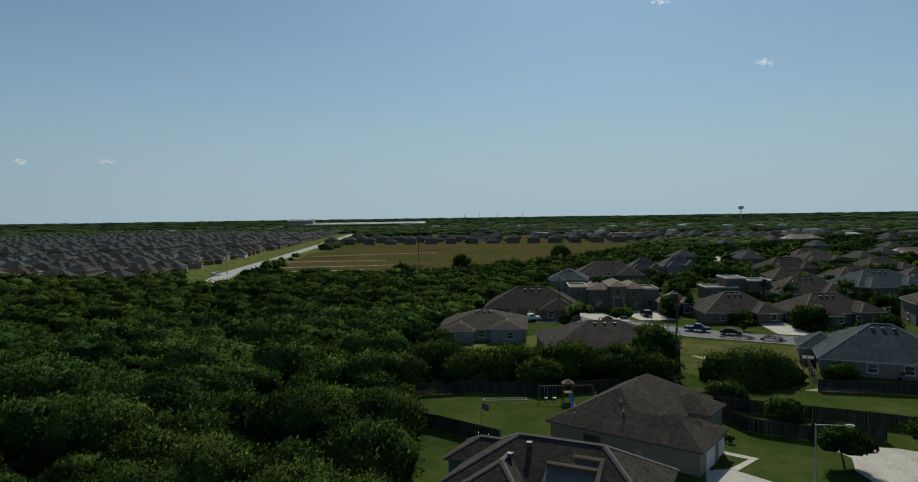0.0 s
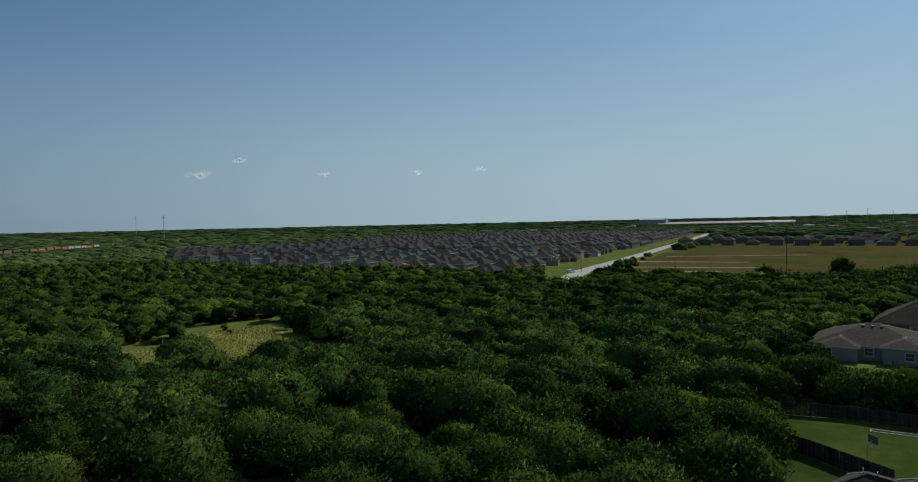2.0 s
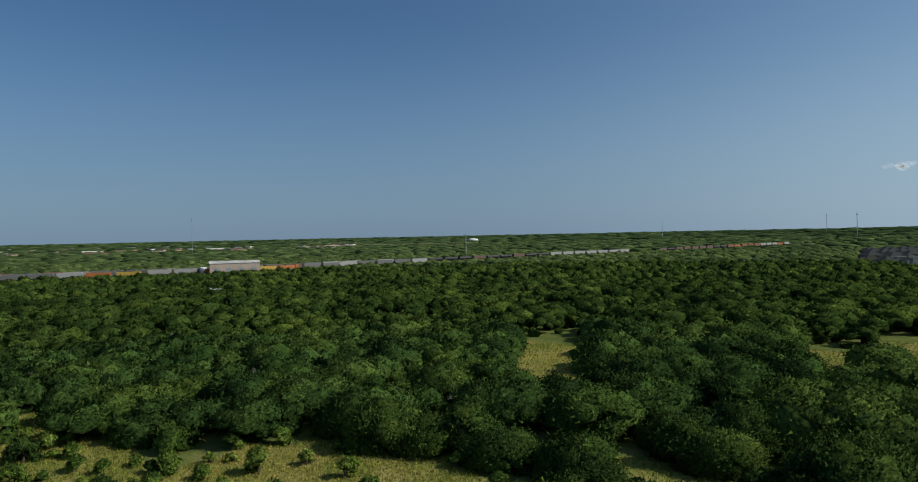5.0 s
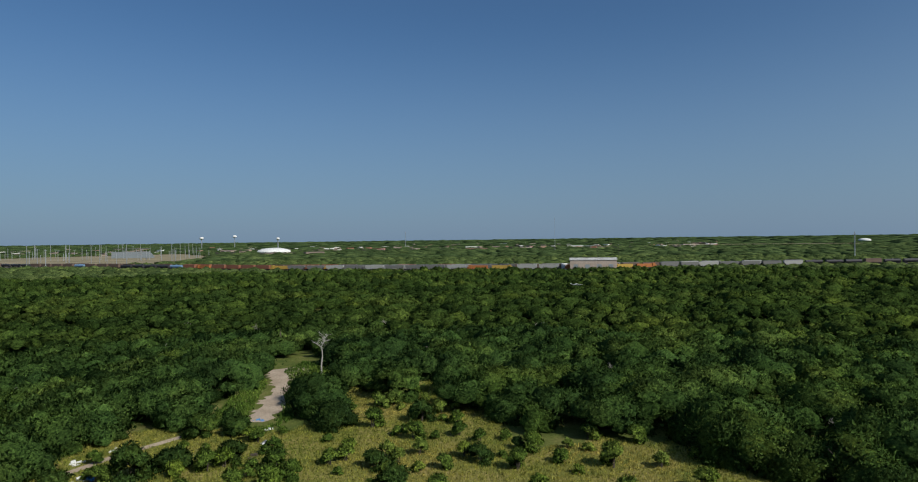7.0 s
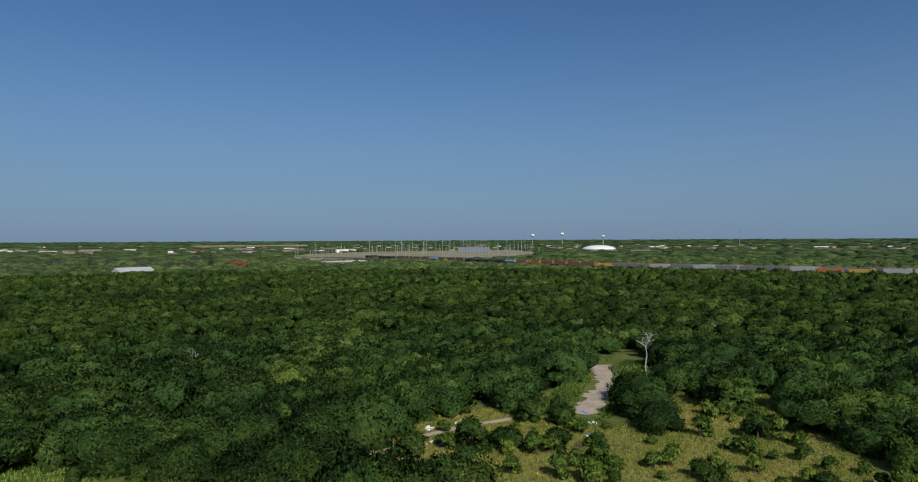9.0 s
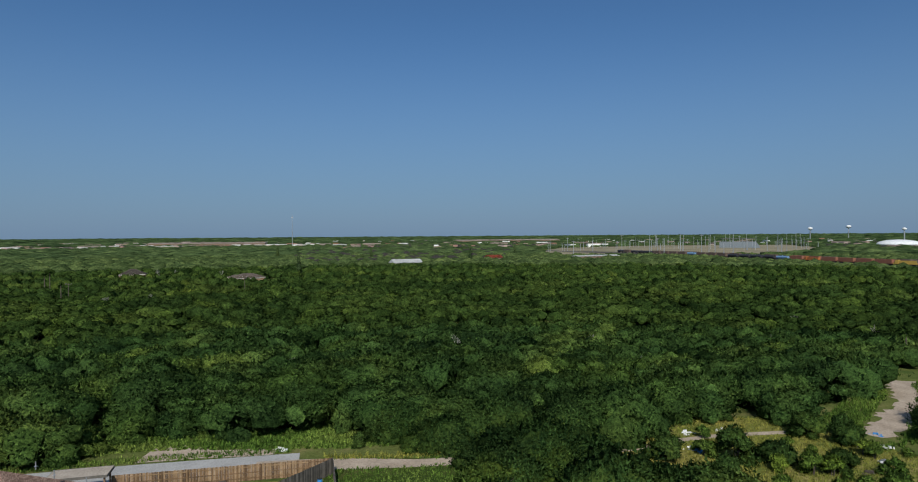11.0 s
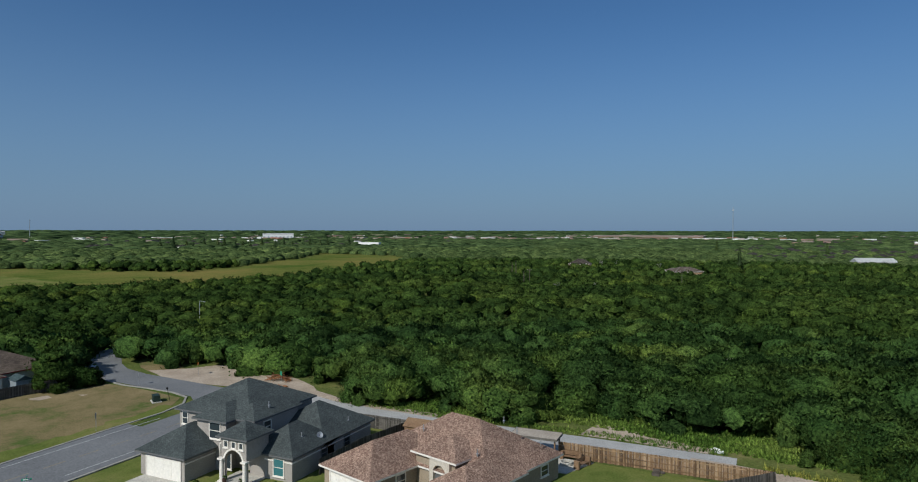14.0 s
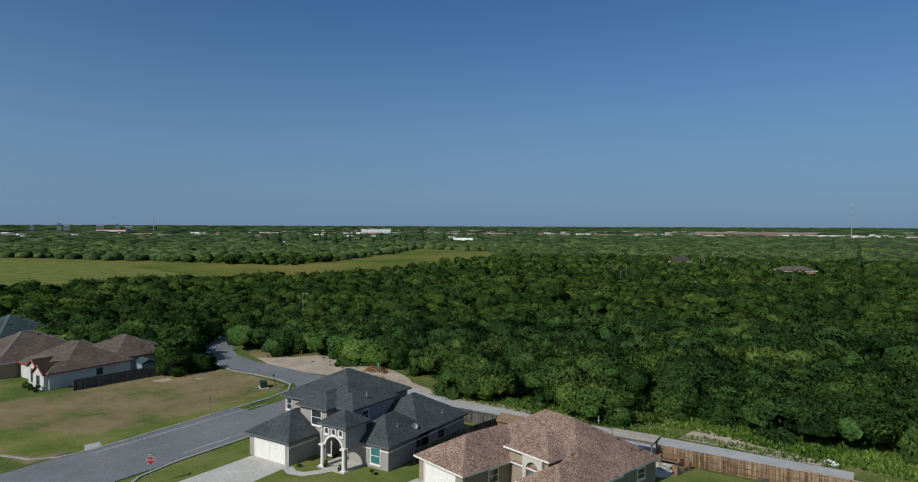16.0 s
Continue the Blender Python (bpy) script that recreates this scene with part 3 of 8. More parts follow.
def crown_arrays(rng, radius, height, lobes, leaves, leaf, base=0.06, droop=0.42, simple=False):
    """A crown of overlapping lobes: leafy cores hung with fine sprays, ragged at the rim."""
    co, fa, inner, nrm, off = [], [], [], [], 0
    hub = np.array([0, 0, height * 0.3])
    bv, bf = (ICO0_V, ICO0_F) if simple else (ICO1_V, ICO1_F)
    for k in range(lobes):
        ang, rad = rng.uniform(0, 2 * math.pi), radius * 0.62 * math.sqrt(rng.uniform(0.02, 1)) if k else 0.0
        lr = radius * rng.uniform(0.24, 0.48) * (1.2 if k == 0 else 1.0)
        lh = lr * rng.uniform(0.65, 0.95)
        top = height * (1 - droop * (rad / (radius * 0.62)) ** 2 * rng.uniform(0.3, 1.0)) * rng.uniform(0.86, 1.04)
        if k % 3 == 2:
            rad, top = rad * 0.4 + radius * 0.4, top * rng.uniform(0.4, 0.75)
        c = np.array([rad * math.cos(ang), rad * math.sin(ang), max(top - lh, height * base)])
        core = bv * rng.uniform(0.62, 1.02, (len(bv), 1)) * [lr, lr, lh] + c
        co.append(core)
        fa.append(bf + off)
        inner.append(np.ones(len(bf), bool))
        nrm.append(unit(bv * 0.18 + unit(core - hub) * 0.8))
        off += len(core)
        n = max(3, leaves // lobes)
        d = rng.normal(0, 1, (n, 3))
        d[:, 2] = np.abs(d[:, 2]) * 1.1 - 0.35
        d = unit(d)
        p = c + d * [lr, lr, lh] * rng.uniform(0.8, 1.0, (n, 1)) * rng.uniform(0.95, 1.36, (n, 1))
        lc, lf = leaf_sprays(p, d, leaf, rng)
        co.append(lc)
        fa.append(lf + off)
        inner.append(np.zeros(len(lf), bool))
        nrm.append(np.repeat(unit(d * 0.18 + unit(p - hub) * 0.8 + rng.normal(0, 0.38, (n, 3))), 3, axis=0))
        off += len(lc)
    return np.concatenate(co), np.concatenate(fa), np.concatenate(inner), np.concatenate(nrm)


def tree_thing(name, label, seed, radius, height, lobes, leaves, leaf, material, trunk_r=0.13, stems=3, base=0.06, category="tree", group="", simple=False):
    rng = np.random.default_rng(seed)
    rnd = random.Random(seed)
    t = thing(name, label, category, group=group)
    bm = bmesh.new()
    for k in range(stems):
        a = rnd.uniform(0, 6.28)
        p0, lean = Vector((0.1 * math.cos(a), 0.1 * math.sin(a), -0.1)), rnd.uniform(0.15, 0.5)
        p1 = Vector((height * 0.3 * lean * math.cos(a), height * 0.3 * lean * math.sin(a), height * 0.38))
        tube(bm, p0, p1, trunk_r, trunk_r * 0.7, 6)
        for j in range(2):
            b = a + rnd.uniform(-0.9, 0.9)
            tube(bm, p1, p1 + Vector((radius * 0.4 * math.cos(b), radius * 0.4 * math.sin(b), height * 0.34)), trunk_r * 0.62, trunk_r * 0.25, 5)
    part("trunk", bm, BARK, t)
    co, fa, inner, nrm = crown_arrays(rng, radius, height, lobes, leaves, leaf, base, simple=simple)
    ob = new("crown", mesh_from("crown", co, fa, material, inner=inner, normals=nrm))
    ob.parent = t
    return t


BRUSH = [(4.8, 4.6, 20, 6800, 0.36), (6.0, 5.4, 26, 9400, 0.37), (3.6, 3.6, 14, 4300, 0.34), (6.6, 6.0, 28, 10800, 0.38), (4.2, 5.0, 17, 5700, 0.36), (5.4, 4.2, 22, 7700, 0.36), (2.6, 2.6, 10, 2500, 0.33), (1.8, 1.9, 7, 1500, 0.3)]
BRUSH_FAR = [(5.0, 4.8, 17, 1900, 0.42), (6.2, 5.6, 20, 2500, 0.44), (4.2, 4.0, 14, 1450, 0.41), (6.8, 6.2, 22, 2800, 0.45), (4.0, 5.2, 13, 1450, 0.42), (2.6, 2.8, 9, 720, 0.38)]
BRUSH_DEEP = [(4.8, 4.6, 10, 500, 0.52), (6.0, 5.2, 12, 640, 0.54), (4.2, 4.1, 8, 400, 0.5), (6.4, 5.6, 13, 700, 0.55), (3.8, 4.9, 8, 400, 0.52), (3.2, 3.9, 6, 260, 0.48)]
BRUSH_DIM = [(5.2, 4.8, 4, 66, 0.8), (6.2, 5.3, 5, 80, 0.82), (4.6, 4.4, 4, 54, 0.78), (4.0, 4.2, 3, 40, 0.74), (6.6, 5.7, 5, 84, 0.82)]
BRUSH_LAST = [(5.4, 5.0, 3, 12, 1.5), (4.6, 4.2, 2, 10, 1.4), (6.2, 5.8, 3, 14, 1.5)]


def build_brush(r0, r1, step, seed, kinds, label, group, simple):
    x, y, rng = scatter(r0, r1, step, seed)
    protos = [tree_thing("mesquite_tree", label, seed * 9 + i, *b, LEAF, group=group, simple=simple) for i, b in enumerate(kinds)]
    used = set()
    for k in range(len(x)):
        i = k if k < len(protos) else int(rng.integers(0, len(protos)))
        s = rng.uniform(0.8, 1.15) * (1.0 + 0.3 * noise.noise((x[k] / 26, y[k] / 26, 3.0)))
        m = pose(x[k], y[k], 0, 0, 0, rng.uniform(0, 360)) @ Matrix.Diagonal((s, s, s * rng.uniform(0.85, 1.1), 1))
        if i in used:
            o = copy_thing(protos[i], pose(0, 0, 0))
            o.matrix_basis = m
        else:
            protos[i].matrix_basis = m
            used.add(i)


def merged(seed, variants):
    """Crown variants as arrays, to be repeated into one mesh."""
    rng = np.random.default_rng(seed)
    return [crown_arrays(rng, *v, droop=0.12, simple=True) for v in variants]


def stuff_woods(name, label, r0, r1, step, seed, variants, material, smin=0.88, smax=1.16):
    x, y, rng = scatter(r0, r1, step, seed)
    vs = merged(seed, variants)
    co, fa, nrm, tones, off = [], [], [], [], 0
    pick = rng.integers(0, len(vs), len(x))
    for k in range(len(x)):
        c, f, _, nv = vs[pick[k]]
        a, s = rng.uniform(0, 6.283), rng.uniform(smin, smax) * (1.06 + 0.22 * noise.noise((x[k] / 26, y[k] / 26, 3.0)))
        ca, sa = math.cos(a) * s, math.sin(a) * s
        p, q = np.empty_like(c), nv.copy()
        q[:, 0], q[:, 1] = (nv[:, 0] * ca - nv[:, 1] * sa) / s, (nv[:, 0] * sa + nv[:, 1] * ca) / s
        nrm.append(q)
        tones.append(np.full(len(c), rng.uniform(0, 1)))
        p[:, 0], p[:, 1] = c[:, 0] * ca - c[:, 1] * sa + x[k], c[:, 0] * sa + c[:, 1] * ca + y[k]
        p[:, 2] = c[:, 2] * s * rng.uniform(0.88, 1.04) + land_height(math.hypot(x[k], y[k]))
        co.append(p)
        fa.append(f + off)
        off += len(p)
    ob = new(name, mesh_from(name, np.concatenate(co), np.concatenate(fa), material, normals=np.concatenate(nrm), tone=np.concatenate(tones)))
    return tagged(ob, label, "woods", kind="stuff")


def far_canopy(name, label, r0, r1, step, seed, radius, height, fine=False):
    """Far thicket: low domed crowns, one mesh."""
    x, y, rng = scatter(r0, r1, step, seed, 0.5)
    n = len(x)
    bv, bf = (ICO1_V, ICO1_F) if fine else (ICO0_V, ICO0_F)
    keep = bv[:, 2] > -0.3 if fine else bv[:, 2] > -0.95
    idx = -np.ones(len(bv), int)
    idx[keep] = np.arange(keep.sum())
    v, f = bv[keep], bf[keep[bf].all(1)]
    f = idx[f]
    s = rng.uniform(0.6, 1.35, (n, 1, 1))
    p = v[None] * rng.uniform(0.72, 1.2, (n, len(v), 1)) * [radius, radius, height * 0.62] * s
    p[:, :, 0] += x[:, None]
    p[:, :, 1] += y[:, None]
    p[:, :, 2] += height * 0.38 + land_height(np.hypot(x, y))[:, None]
    fa = (f[None] + (np.arange(n) * len(v))[:, None, None]).reshape(-1, 3)
    return tagged(new(name, mesh_from(name, p.reshape(-1, 3), fa, LEAF_HAZE, True)), label, "woods", kind="stuff")


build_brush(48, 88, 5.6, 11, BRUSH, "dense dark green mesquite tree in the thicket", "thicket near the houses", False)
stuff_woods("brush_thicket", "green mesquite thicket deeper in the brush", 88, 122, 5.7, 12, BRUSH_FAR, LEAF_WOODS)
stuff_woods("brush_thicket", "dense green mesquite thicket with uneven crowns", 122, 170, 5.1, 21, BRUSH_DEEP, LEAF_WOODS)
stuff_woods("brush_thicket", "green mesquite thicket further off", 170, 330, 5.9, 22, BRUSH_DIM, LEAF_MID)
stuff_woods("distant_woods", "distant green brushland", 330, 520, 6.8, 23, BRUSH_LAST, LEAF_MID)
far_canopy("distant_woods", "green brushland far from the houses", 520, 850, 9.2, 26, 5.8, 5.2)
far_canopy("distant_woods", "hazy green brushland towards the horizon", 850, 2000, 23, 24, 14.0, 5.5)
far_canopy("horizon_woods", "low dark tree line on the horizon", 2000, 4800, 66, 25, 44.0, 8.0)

# ------------------------------------------------------------ houses


def hip_roof(bm, x0, y0, x1, y1, eave, pitch, over=0.45, gable=False):
    """A hipped (or gabled) roof over a rectangle, with roof coordinates in metres."""
    x0, y0, x1, y1 = x0 - over, y0 - over, x1 + over, y1 + over
    w, d = x1 - x0, y1 - y0
    half = min(w, d) / 2
    z = eave + pitch * half
    inset = 0.0 if gable else half
    c = [(x0, y0, eave), (x1, y0, eave), (x1, y1, eave), (x0, y1, eave)]
    if w >= d:
        a, b = (x0 + inset, (y0 + y1) / 2, z), (x1 - inset, (y0 + y1) / 2, z)
        polys = [(c[0], c[1], b, a), (c[2], c[3], a, b), (c[1], c[2], b), (c[3], c[0], a)]
    else:
        a, b = ((x0 + x1) / 2, y0 + inset, z), ((x0 + x1) / 2, y1 - inset, z)
        polys = [(c[1], c[2], b, a), (c[3], c[0], a, b), (c[0], c[1], a), (c[2], c[3], b)]
    uv = bm.loops.layers.uv.verify()
    for p in polys:
        pts = [Vector(q) for q in p]
        keep = [pts[0]]
        for q in pts[1:]:
            if (q - keep[-1]).length > 1e-4:
                keep.append(q)
        if len(keep) < 3:
            continue
        f = bm.faces.new([bm.verts.new(q) for q in keep])
        e = (keep[1] - keep[0]).normalized()
        for l in f.loops:
            r = l.vert.co - keep[0]
            u = r.dot(e)
            l[uv].uv = (u + 100, (r - e * u).length)
    return [(c[0], a), (c[3], a if w >= d else b), (c[1], b if w >= d else a), (c[2], b), (a, b)] if not gable else [(a, b)]


def prism_caps(bm, lines, width=0.28, up=0.05):
    """Raised caps along hips and ridges."""
    for a, b in lines:
        a, b = Vector(a), Vector(b)
        if (b - a).length < 0.4:
            continue
        d = (b - a).normalized()
        s = d.cross(Vector((0, 0, 1))).normalized() * width / 2
        n = s.cross(d).normalized()
        if n.z < 0:
            n = -n
        vs = [[bm.verts.new(p + q) for q in (s - n * 0.05, n * up, -s - n * 0.05)] for p in (a, b)]
        for i in (0, 1):
            bm.faces.new((vs[0][i], vs[0][i + 1], vs[1][i + 1], vs[1][i]))


SHARED = {}


def shared(key, build):
    """One mesh for all alike parts."""
    if key not in SHARED:
        bm = bmesh.new()
        build(bm)
        me = bpy.data.meshes.new(key[0])
        bm.to_mesh(me)
        bm.free()
        me.materials.append(key[-1])
        SHARED[key] = me
    return SHARED[key]


def put(name, me, parent, m, label=""):
    ob = new(name, me)
    ob.parent = parent
    ob.matrix_basis = m
    if label:
        ob["label"] = label
    return ob


def window(parent, x, y, z, rot, w=1.1, h=1.4, trim=None, glass=None, bars=True, sill=True):
    """A framed window set on a wall; its outside looks along local +y."""
    trim, glass = trim or TRIM, glass or GLASS

    def frame_mesh(bm):
        t = 0.11
        box(bm, -w / 2 - t, -0.02, -t, w / 2 + t, 0.07, 0)
        box(bm, -w / 2 - t, -0.02, h, w / 2 + t, 0.07, h + t)
        box(bm, -w / 2 - t, -0.02, 0, -w / 2, 0.065, h)
        box(bm, w / 2, -0.02, 0, w / 2 + t, 0.065, h)
        if bars:
            box(bm, -w / 2, 0.0, h / 2 - 0.03, w / 2, 0.05, h / 2 + 0.03)

    win = put("window", shared(("window", w, h, bars, trim), frame_mesh), parent, pose(x, y, z, 0, 0, rot))
    put("pane", shared(("pane", w, h, glass), lambda bm: box(bm, -w / 2, -0.02, 0, w / 2, 0.02, h)), win, pose(0, 0, 0))
    if sill:
        put("sill", shared(("sill", w, trim), lambda bm: box(bm, -w / 2 - 0.18, -0.02, -0.2, w / 2 + 0.18, 0.13, -0.112)), win, pose(0, 0, 0))
    return win


def garage_door(parent, x, y, z, rot, w=4.9, h=2.15, material=None):
    material = material or GARAGE

    door = put("garage_door", shared(("garage_door", w, h, material), lambda bm: box(bm, -w / 2, -0.02, 0, w / 2, 0.03, h)), parent, pose(x, y, z, 0, 0, rot))
    raised = shared(("panel", w, h, material), lambda bm: box(bm, 0.03, 0.031, 0.02, w / 4 - 0.03, 0.05, h / 4 - 0.02, 0.006))
    for k in range(4):
        for j in range(4):
            put("panel", raised, door, pose(-w / 2 + j * w / 4, 0, k * h / 4))

    def surround(bm):
        box(bm, -w / 2 - 0.14, -0.02, 0, -w / 2 - 0.001, 0.08, h + 0.14)
        box(bm, w / 2 + 0.001, -0.02, 0, w / 2 + 0.14, 0.08, h + 0.14)
        box(bm, -w / 2, -0.02, h + 0.001, w / 2, 0.08, h + 0.14)

    put("door_frame", shared(("door_frame", w, h, TRIM), surround), door, pose(0, 0, 0))
    return door


def house(label, m, blocks, roof, wall, fascia=None, pitch=0.55, caps=None, name="house", group=""):
    """blocks: (x0, y0, x1, y1, eave) in the house's own axes; the hips run into one another as on a real roof."""
    t = thing(name, label, "house", m, group)
    for k, (x0, y0, x1, y1, eave, *p) in enumerate(blocks):
        bw, br, bf = bmesh.new(), bmesh.new(), bmesh.new()
        e = eave + 0.006 * k
        box(bw, x0, y0, -0.1, x1, y1, e - 0.05)
        box(bf, x0 - 0.44, y0 - 0.44, e - 0.2, x1 + 0.44, y1 + 0.44, e - 0.012)
        lines = hip_roof(br, x0, y0, x1, y1, e, p[0] if p else pitch)
        part("wall", bw, wall, t)
        r = part("roof", br, roof, t)
        part("fascia", bf, fascia or TRIM, r)
        for line in lines if caps else ():
            bc = bmesh.new()
            prism_caps(bc, [line], 0.52, 0.06)
            if len(bc.faces):
                part("ridge_cap", bc, caps, r)
            else:
                bc.free()
    return t


def vent_pipe(parent, x, y, z, h=0.45):
    put("vent_pipe", shared(("vent_pipe", STEEL), lambda bm: (tube(bm, (0, 0, -0.3), (0, 0, 0.45), 0.05), tube(bm, (0, 0, 0.0), (0, 0, 0.06), 0.16, 0.06))), parent, pose(x, y, z))


def roof_vent(parent, x, y, z, rot=0):
    put("roof_vent", shared(("roof_vent", FASCIA), lambda bm: (box(bm, -0.22, -0.22, -0.25, 0.22, 0.22, 0.16, 0.03), box(bm, -0.27, -0.27, 0.16, 0.27, 0.27, 0.2))), parent, pose(x, y, z, 0, 0, rot))


def dish(parent, x, y, z, rot):
    def bowl(bm):
        tube(bm, (0, 0, -0.3), (0, 0, 0.35), 0.03)
        bmesh.ops.create_cone(bm, segments=16, radius1=0.05, radius2=0.38, depth=0.12, cap_ends=False, matrix=pose(0, 0.1, 0.45, -60, 0, 0))
        tube(bm, (0, 0.1, 0.25), (0, 0.5, 0.5), 0.015)
    put("satellite_dish", shared(("satellite_dish", STEEL), bowl), parent, pose(x, y, z, 0, 0, rot))


# grey two-storey house at the street corner
GREY = house("two-storey grey stucco house with grey shingle hips", pose(0, 0, 0),
             [(55.2, -58, 61.8, -50.1, 2.75, 0.62), (51.8, -67.4, 62.6, -56.2, 5.75, 0.5), (53.6, -62, 57.9, -54.4, 5.7, 0.5), (50.9, -63.5, 55.0, -55.9, 5.72, 0.5), (44.8, -62.4, 50.6, -54.9, 2.8, 0.72), (44.8, -70.3, 54, -60.5, 2.8, 0.6)],
             ROOF_GREY, STUCCO_GREY, FASCIA)
garage_door(GREY, 58.3, -50.08, 0, 0, 5.0, 2.15)
window(GREY, 61.7, -56.18, 4.0, 0, 0.8, 1.3)
window(GREY, 55.2, -54.38, 3.6, 0, 1.5, 1.7)
window(GREY, 53.6, -54.38, 0.5, 0, 1.5, 2.6, bars=False)
window(GREY, 46.6, -54.88, 0.55, 0, 1.3, 1.75, glass=GLASS_TEAL)
window(GREY, 50.88, -58.0, 3.9, 90, 1.1, 1.2)
for yy in (-60.5, -65.0):
    window(GREY, 44.78, yy, 0.9, 90, 1.0, 1.3, FASCIA)


def porch():
    bm = bmesh.new()
    # tower over the entry, carried on an arch
    x0, x1, yf, yb, zt = 48.6, 52.1, -52.2, -55.6, 4.95
    n = 12
    cx, r, zs = (x0 + x1) / 2, 1.25, 2.35
    for side in (0, 1):
        pts = [(cx + r * math.cos(math.pi * i / n) * (1 if side else 1), zs + r * math.sin(math.pi * i / n)) for i in range(n + 1)]
    for y0, y1 in ((yf - 0.3, yf),):
        prev = None
        for x, z in pts:
            col = [bm.verts.new((x, y, q)) for y in (y0, y1) for q in (z, zt)]
            if prev:
                bm.faces.new((prev[2], prev[3], col[3], col[2]))
                bm.faces.new((prev[0], col[0], col[1], prev[1]))
                bm.faces.new((prev[0], prev[2], col[2], col[0]))
            prev = col
    box(bm, x0, yf - 0.3, 0, cx - r, yf, zt)
    box(bm, cx + r, yf - 0.3, 0, x1, yf, zt)
    box(bm, x0, yb, 2.6, x0 + 0.3, yf - 0.301, zt)
    box(bm, x1 - 0.3, yb, 2.6, x1, yf - 0.301, zt)
    part("porch_wall", bm, STUCCO_GREY, GREY)
    bm = bmesh.new()
    lines = hip_roof(bm, x0, yb, x1, yf, 5.0, 0.62)
    part("porch_roof", bm, ROOF_GREY, GREY)
    bm = bmesh.new()
    box(bm, x0 - 0.43, yb - 0.43, 4.82, x1 + 0.43, yf + 0.43, 4.99)
    part("porch_fascia", bm, FASCIA, GREY)
    for x in (48.75, 51.95):
        bm = bmesh.new()
        tube(bm, (x, yf + 0.12, 0), (x, yf + 0.12, 2.45), 0.24, 0.2, 14)
        box(bm, x - 0.34, yf - 0.2, 2.45, x + 0.34, yf + 0.42, 2.62)
        box(bm, x - 0.33, yf - 0.2, 0, x + 0.33, yf + 0.42, 0.22)
        part("column", bm, TRIM, GREY, "round white porch column")
    bm = bmesh.new()
    prev = None
    for i in range(n + 1):
        a = math.pi * i / n
        col = [bm.verts.new((cx + q * math.cos(a), y, zs + q * math.sin(a))) for y in (yf, yf + 0.08) for q in (r, r + 0.2)]
        if prev:
            bm.faces.new((prev[2], col[2], col[3], prev[3]))
            bm.faces.new((prev[1], prev[3], col[3], col[1]))
            bm.faces.new((prev[0], col[0], col[2], prev[2]))
        prev = col
    part("arch_trim", bm, TRIM, GREY)
    for dx in (-1.05, 0, 1.05):
        window(GREY, cx + dx, yf + 0.005, 3.85, 0, 0.45, 0.6, bars=False)
    bm = bmesh.new()
    box(bm, cx - 0.55, -55.3, 0.1, cx + 0.55, -55.2, 2.4)
    part("front_door", bm, FASCIA, GREY, "dark front door under the arch")
    bm = bmesh.new()
    box(bm, 48.3, -55.2, 0.0, 52.4, -51.6, 0.1)
    part("porch_floor", bm, CONCRETE, GREY)
    # white band at mid height
    for q in ((44.72, -54.9, 2.05, 45.9, -54.82, 2.2), (47.35, -54.9, 2.05, 48.5, -54.82, 2.2), (44.72, -70.2, 2.05, 44.79, -54.9, 2.2), (55.12, -57.9, 1.95, 55.19, -50.2, 2.1)):
        bm = bmesh.new()
        box(bm, *q)
        part("stucco_band", bm, TRIM, GREY)


porch()
dish(GREY, 45.3, -60.3, 3.15, 60)
vent_pipe(GREY, 46.0, -58.0, 4.0)
vent_pipe(GREY, 45.6, -66.5, 3.6)
vent_pipe(GREY, 51.5, -59.0, 6.6)

# tan-roofed house beside it, turned to the bend of the street
TAN_M = pose(33.6, -52.5, 0, 0, 0, -16.5)
TAN = house("single-storey stucco house with blended tan shingles", TAN_M,
            [(0.4, -12.5, 7.5, -0.4, 2.7, 0.6), (-9.0, -19.2, 7.2, -7.0, 2.7, 0.6), (-4.95, -12, 0.5, -6.85, 4.1, 0.55), (-9.4, -12, -4.4, -3.6, 2.7, 0.6)],
            ROOF_TAN, STUCCO_TAN, TRIM)
garage_door(TAN, 4.0, -0.38, 0, 0, 4.9, 2.15)
window(TAN, 0.38, -4.5, 0.9, 90, 1.2, 1.3)


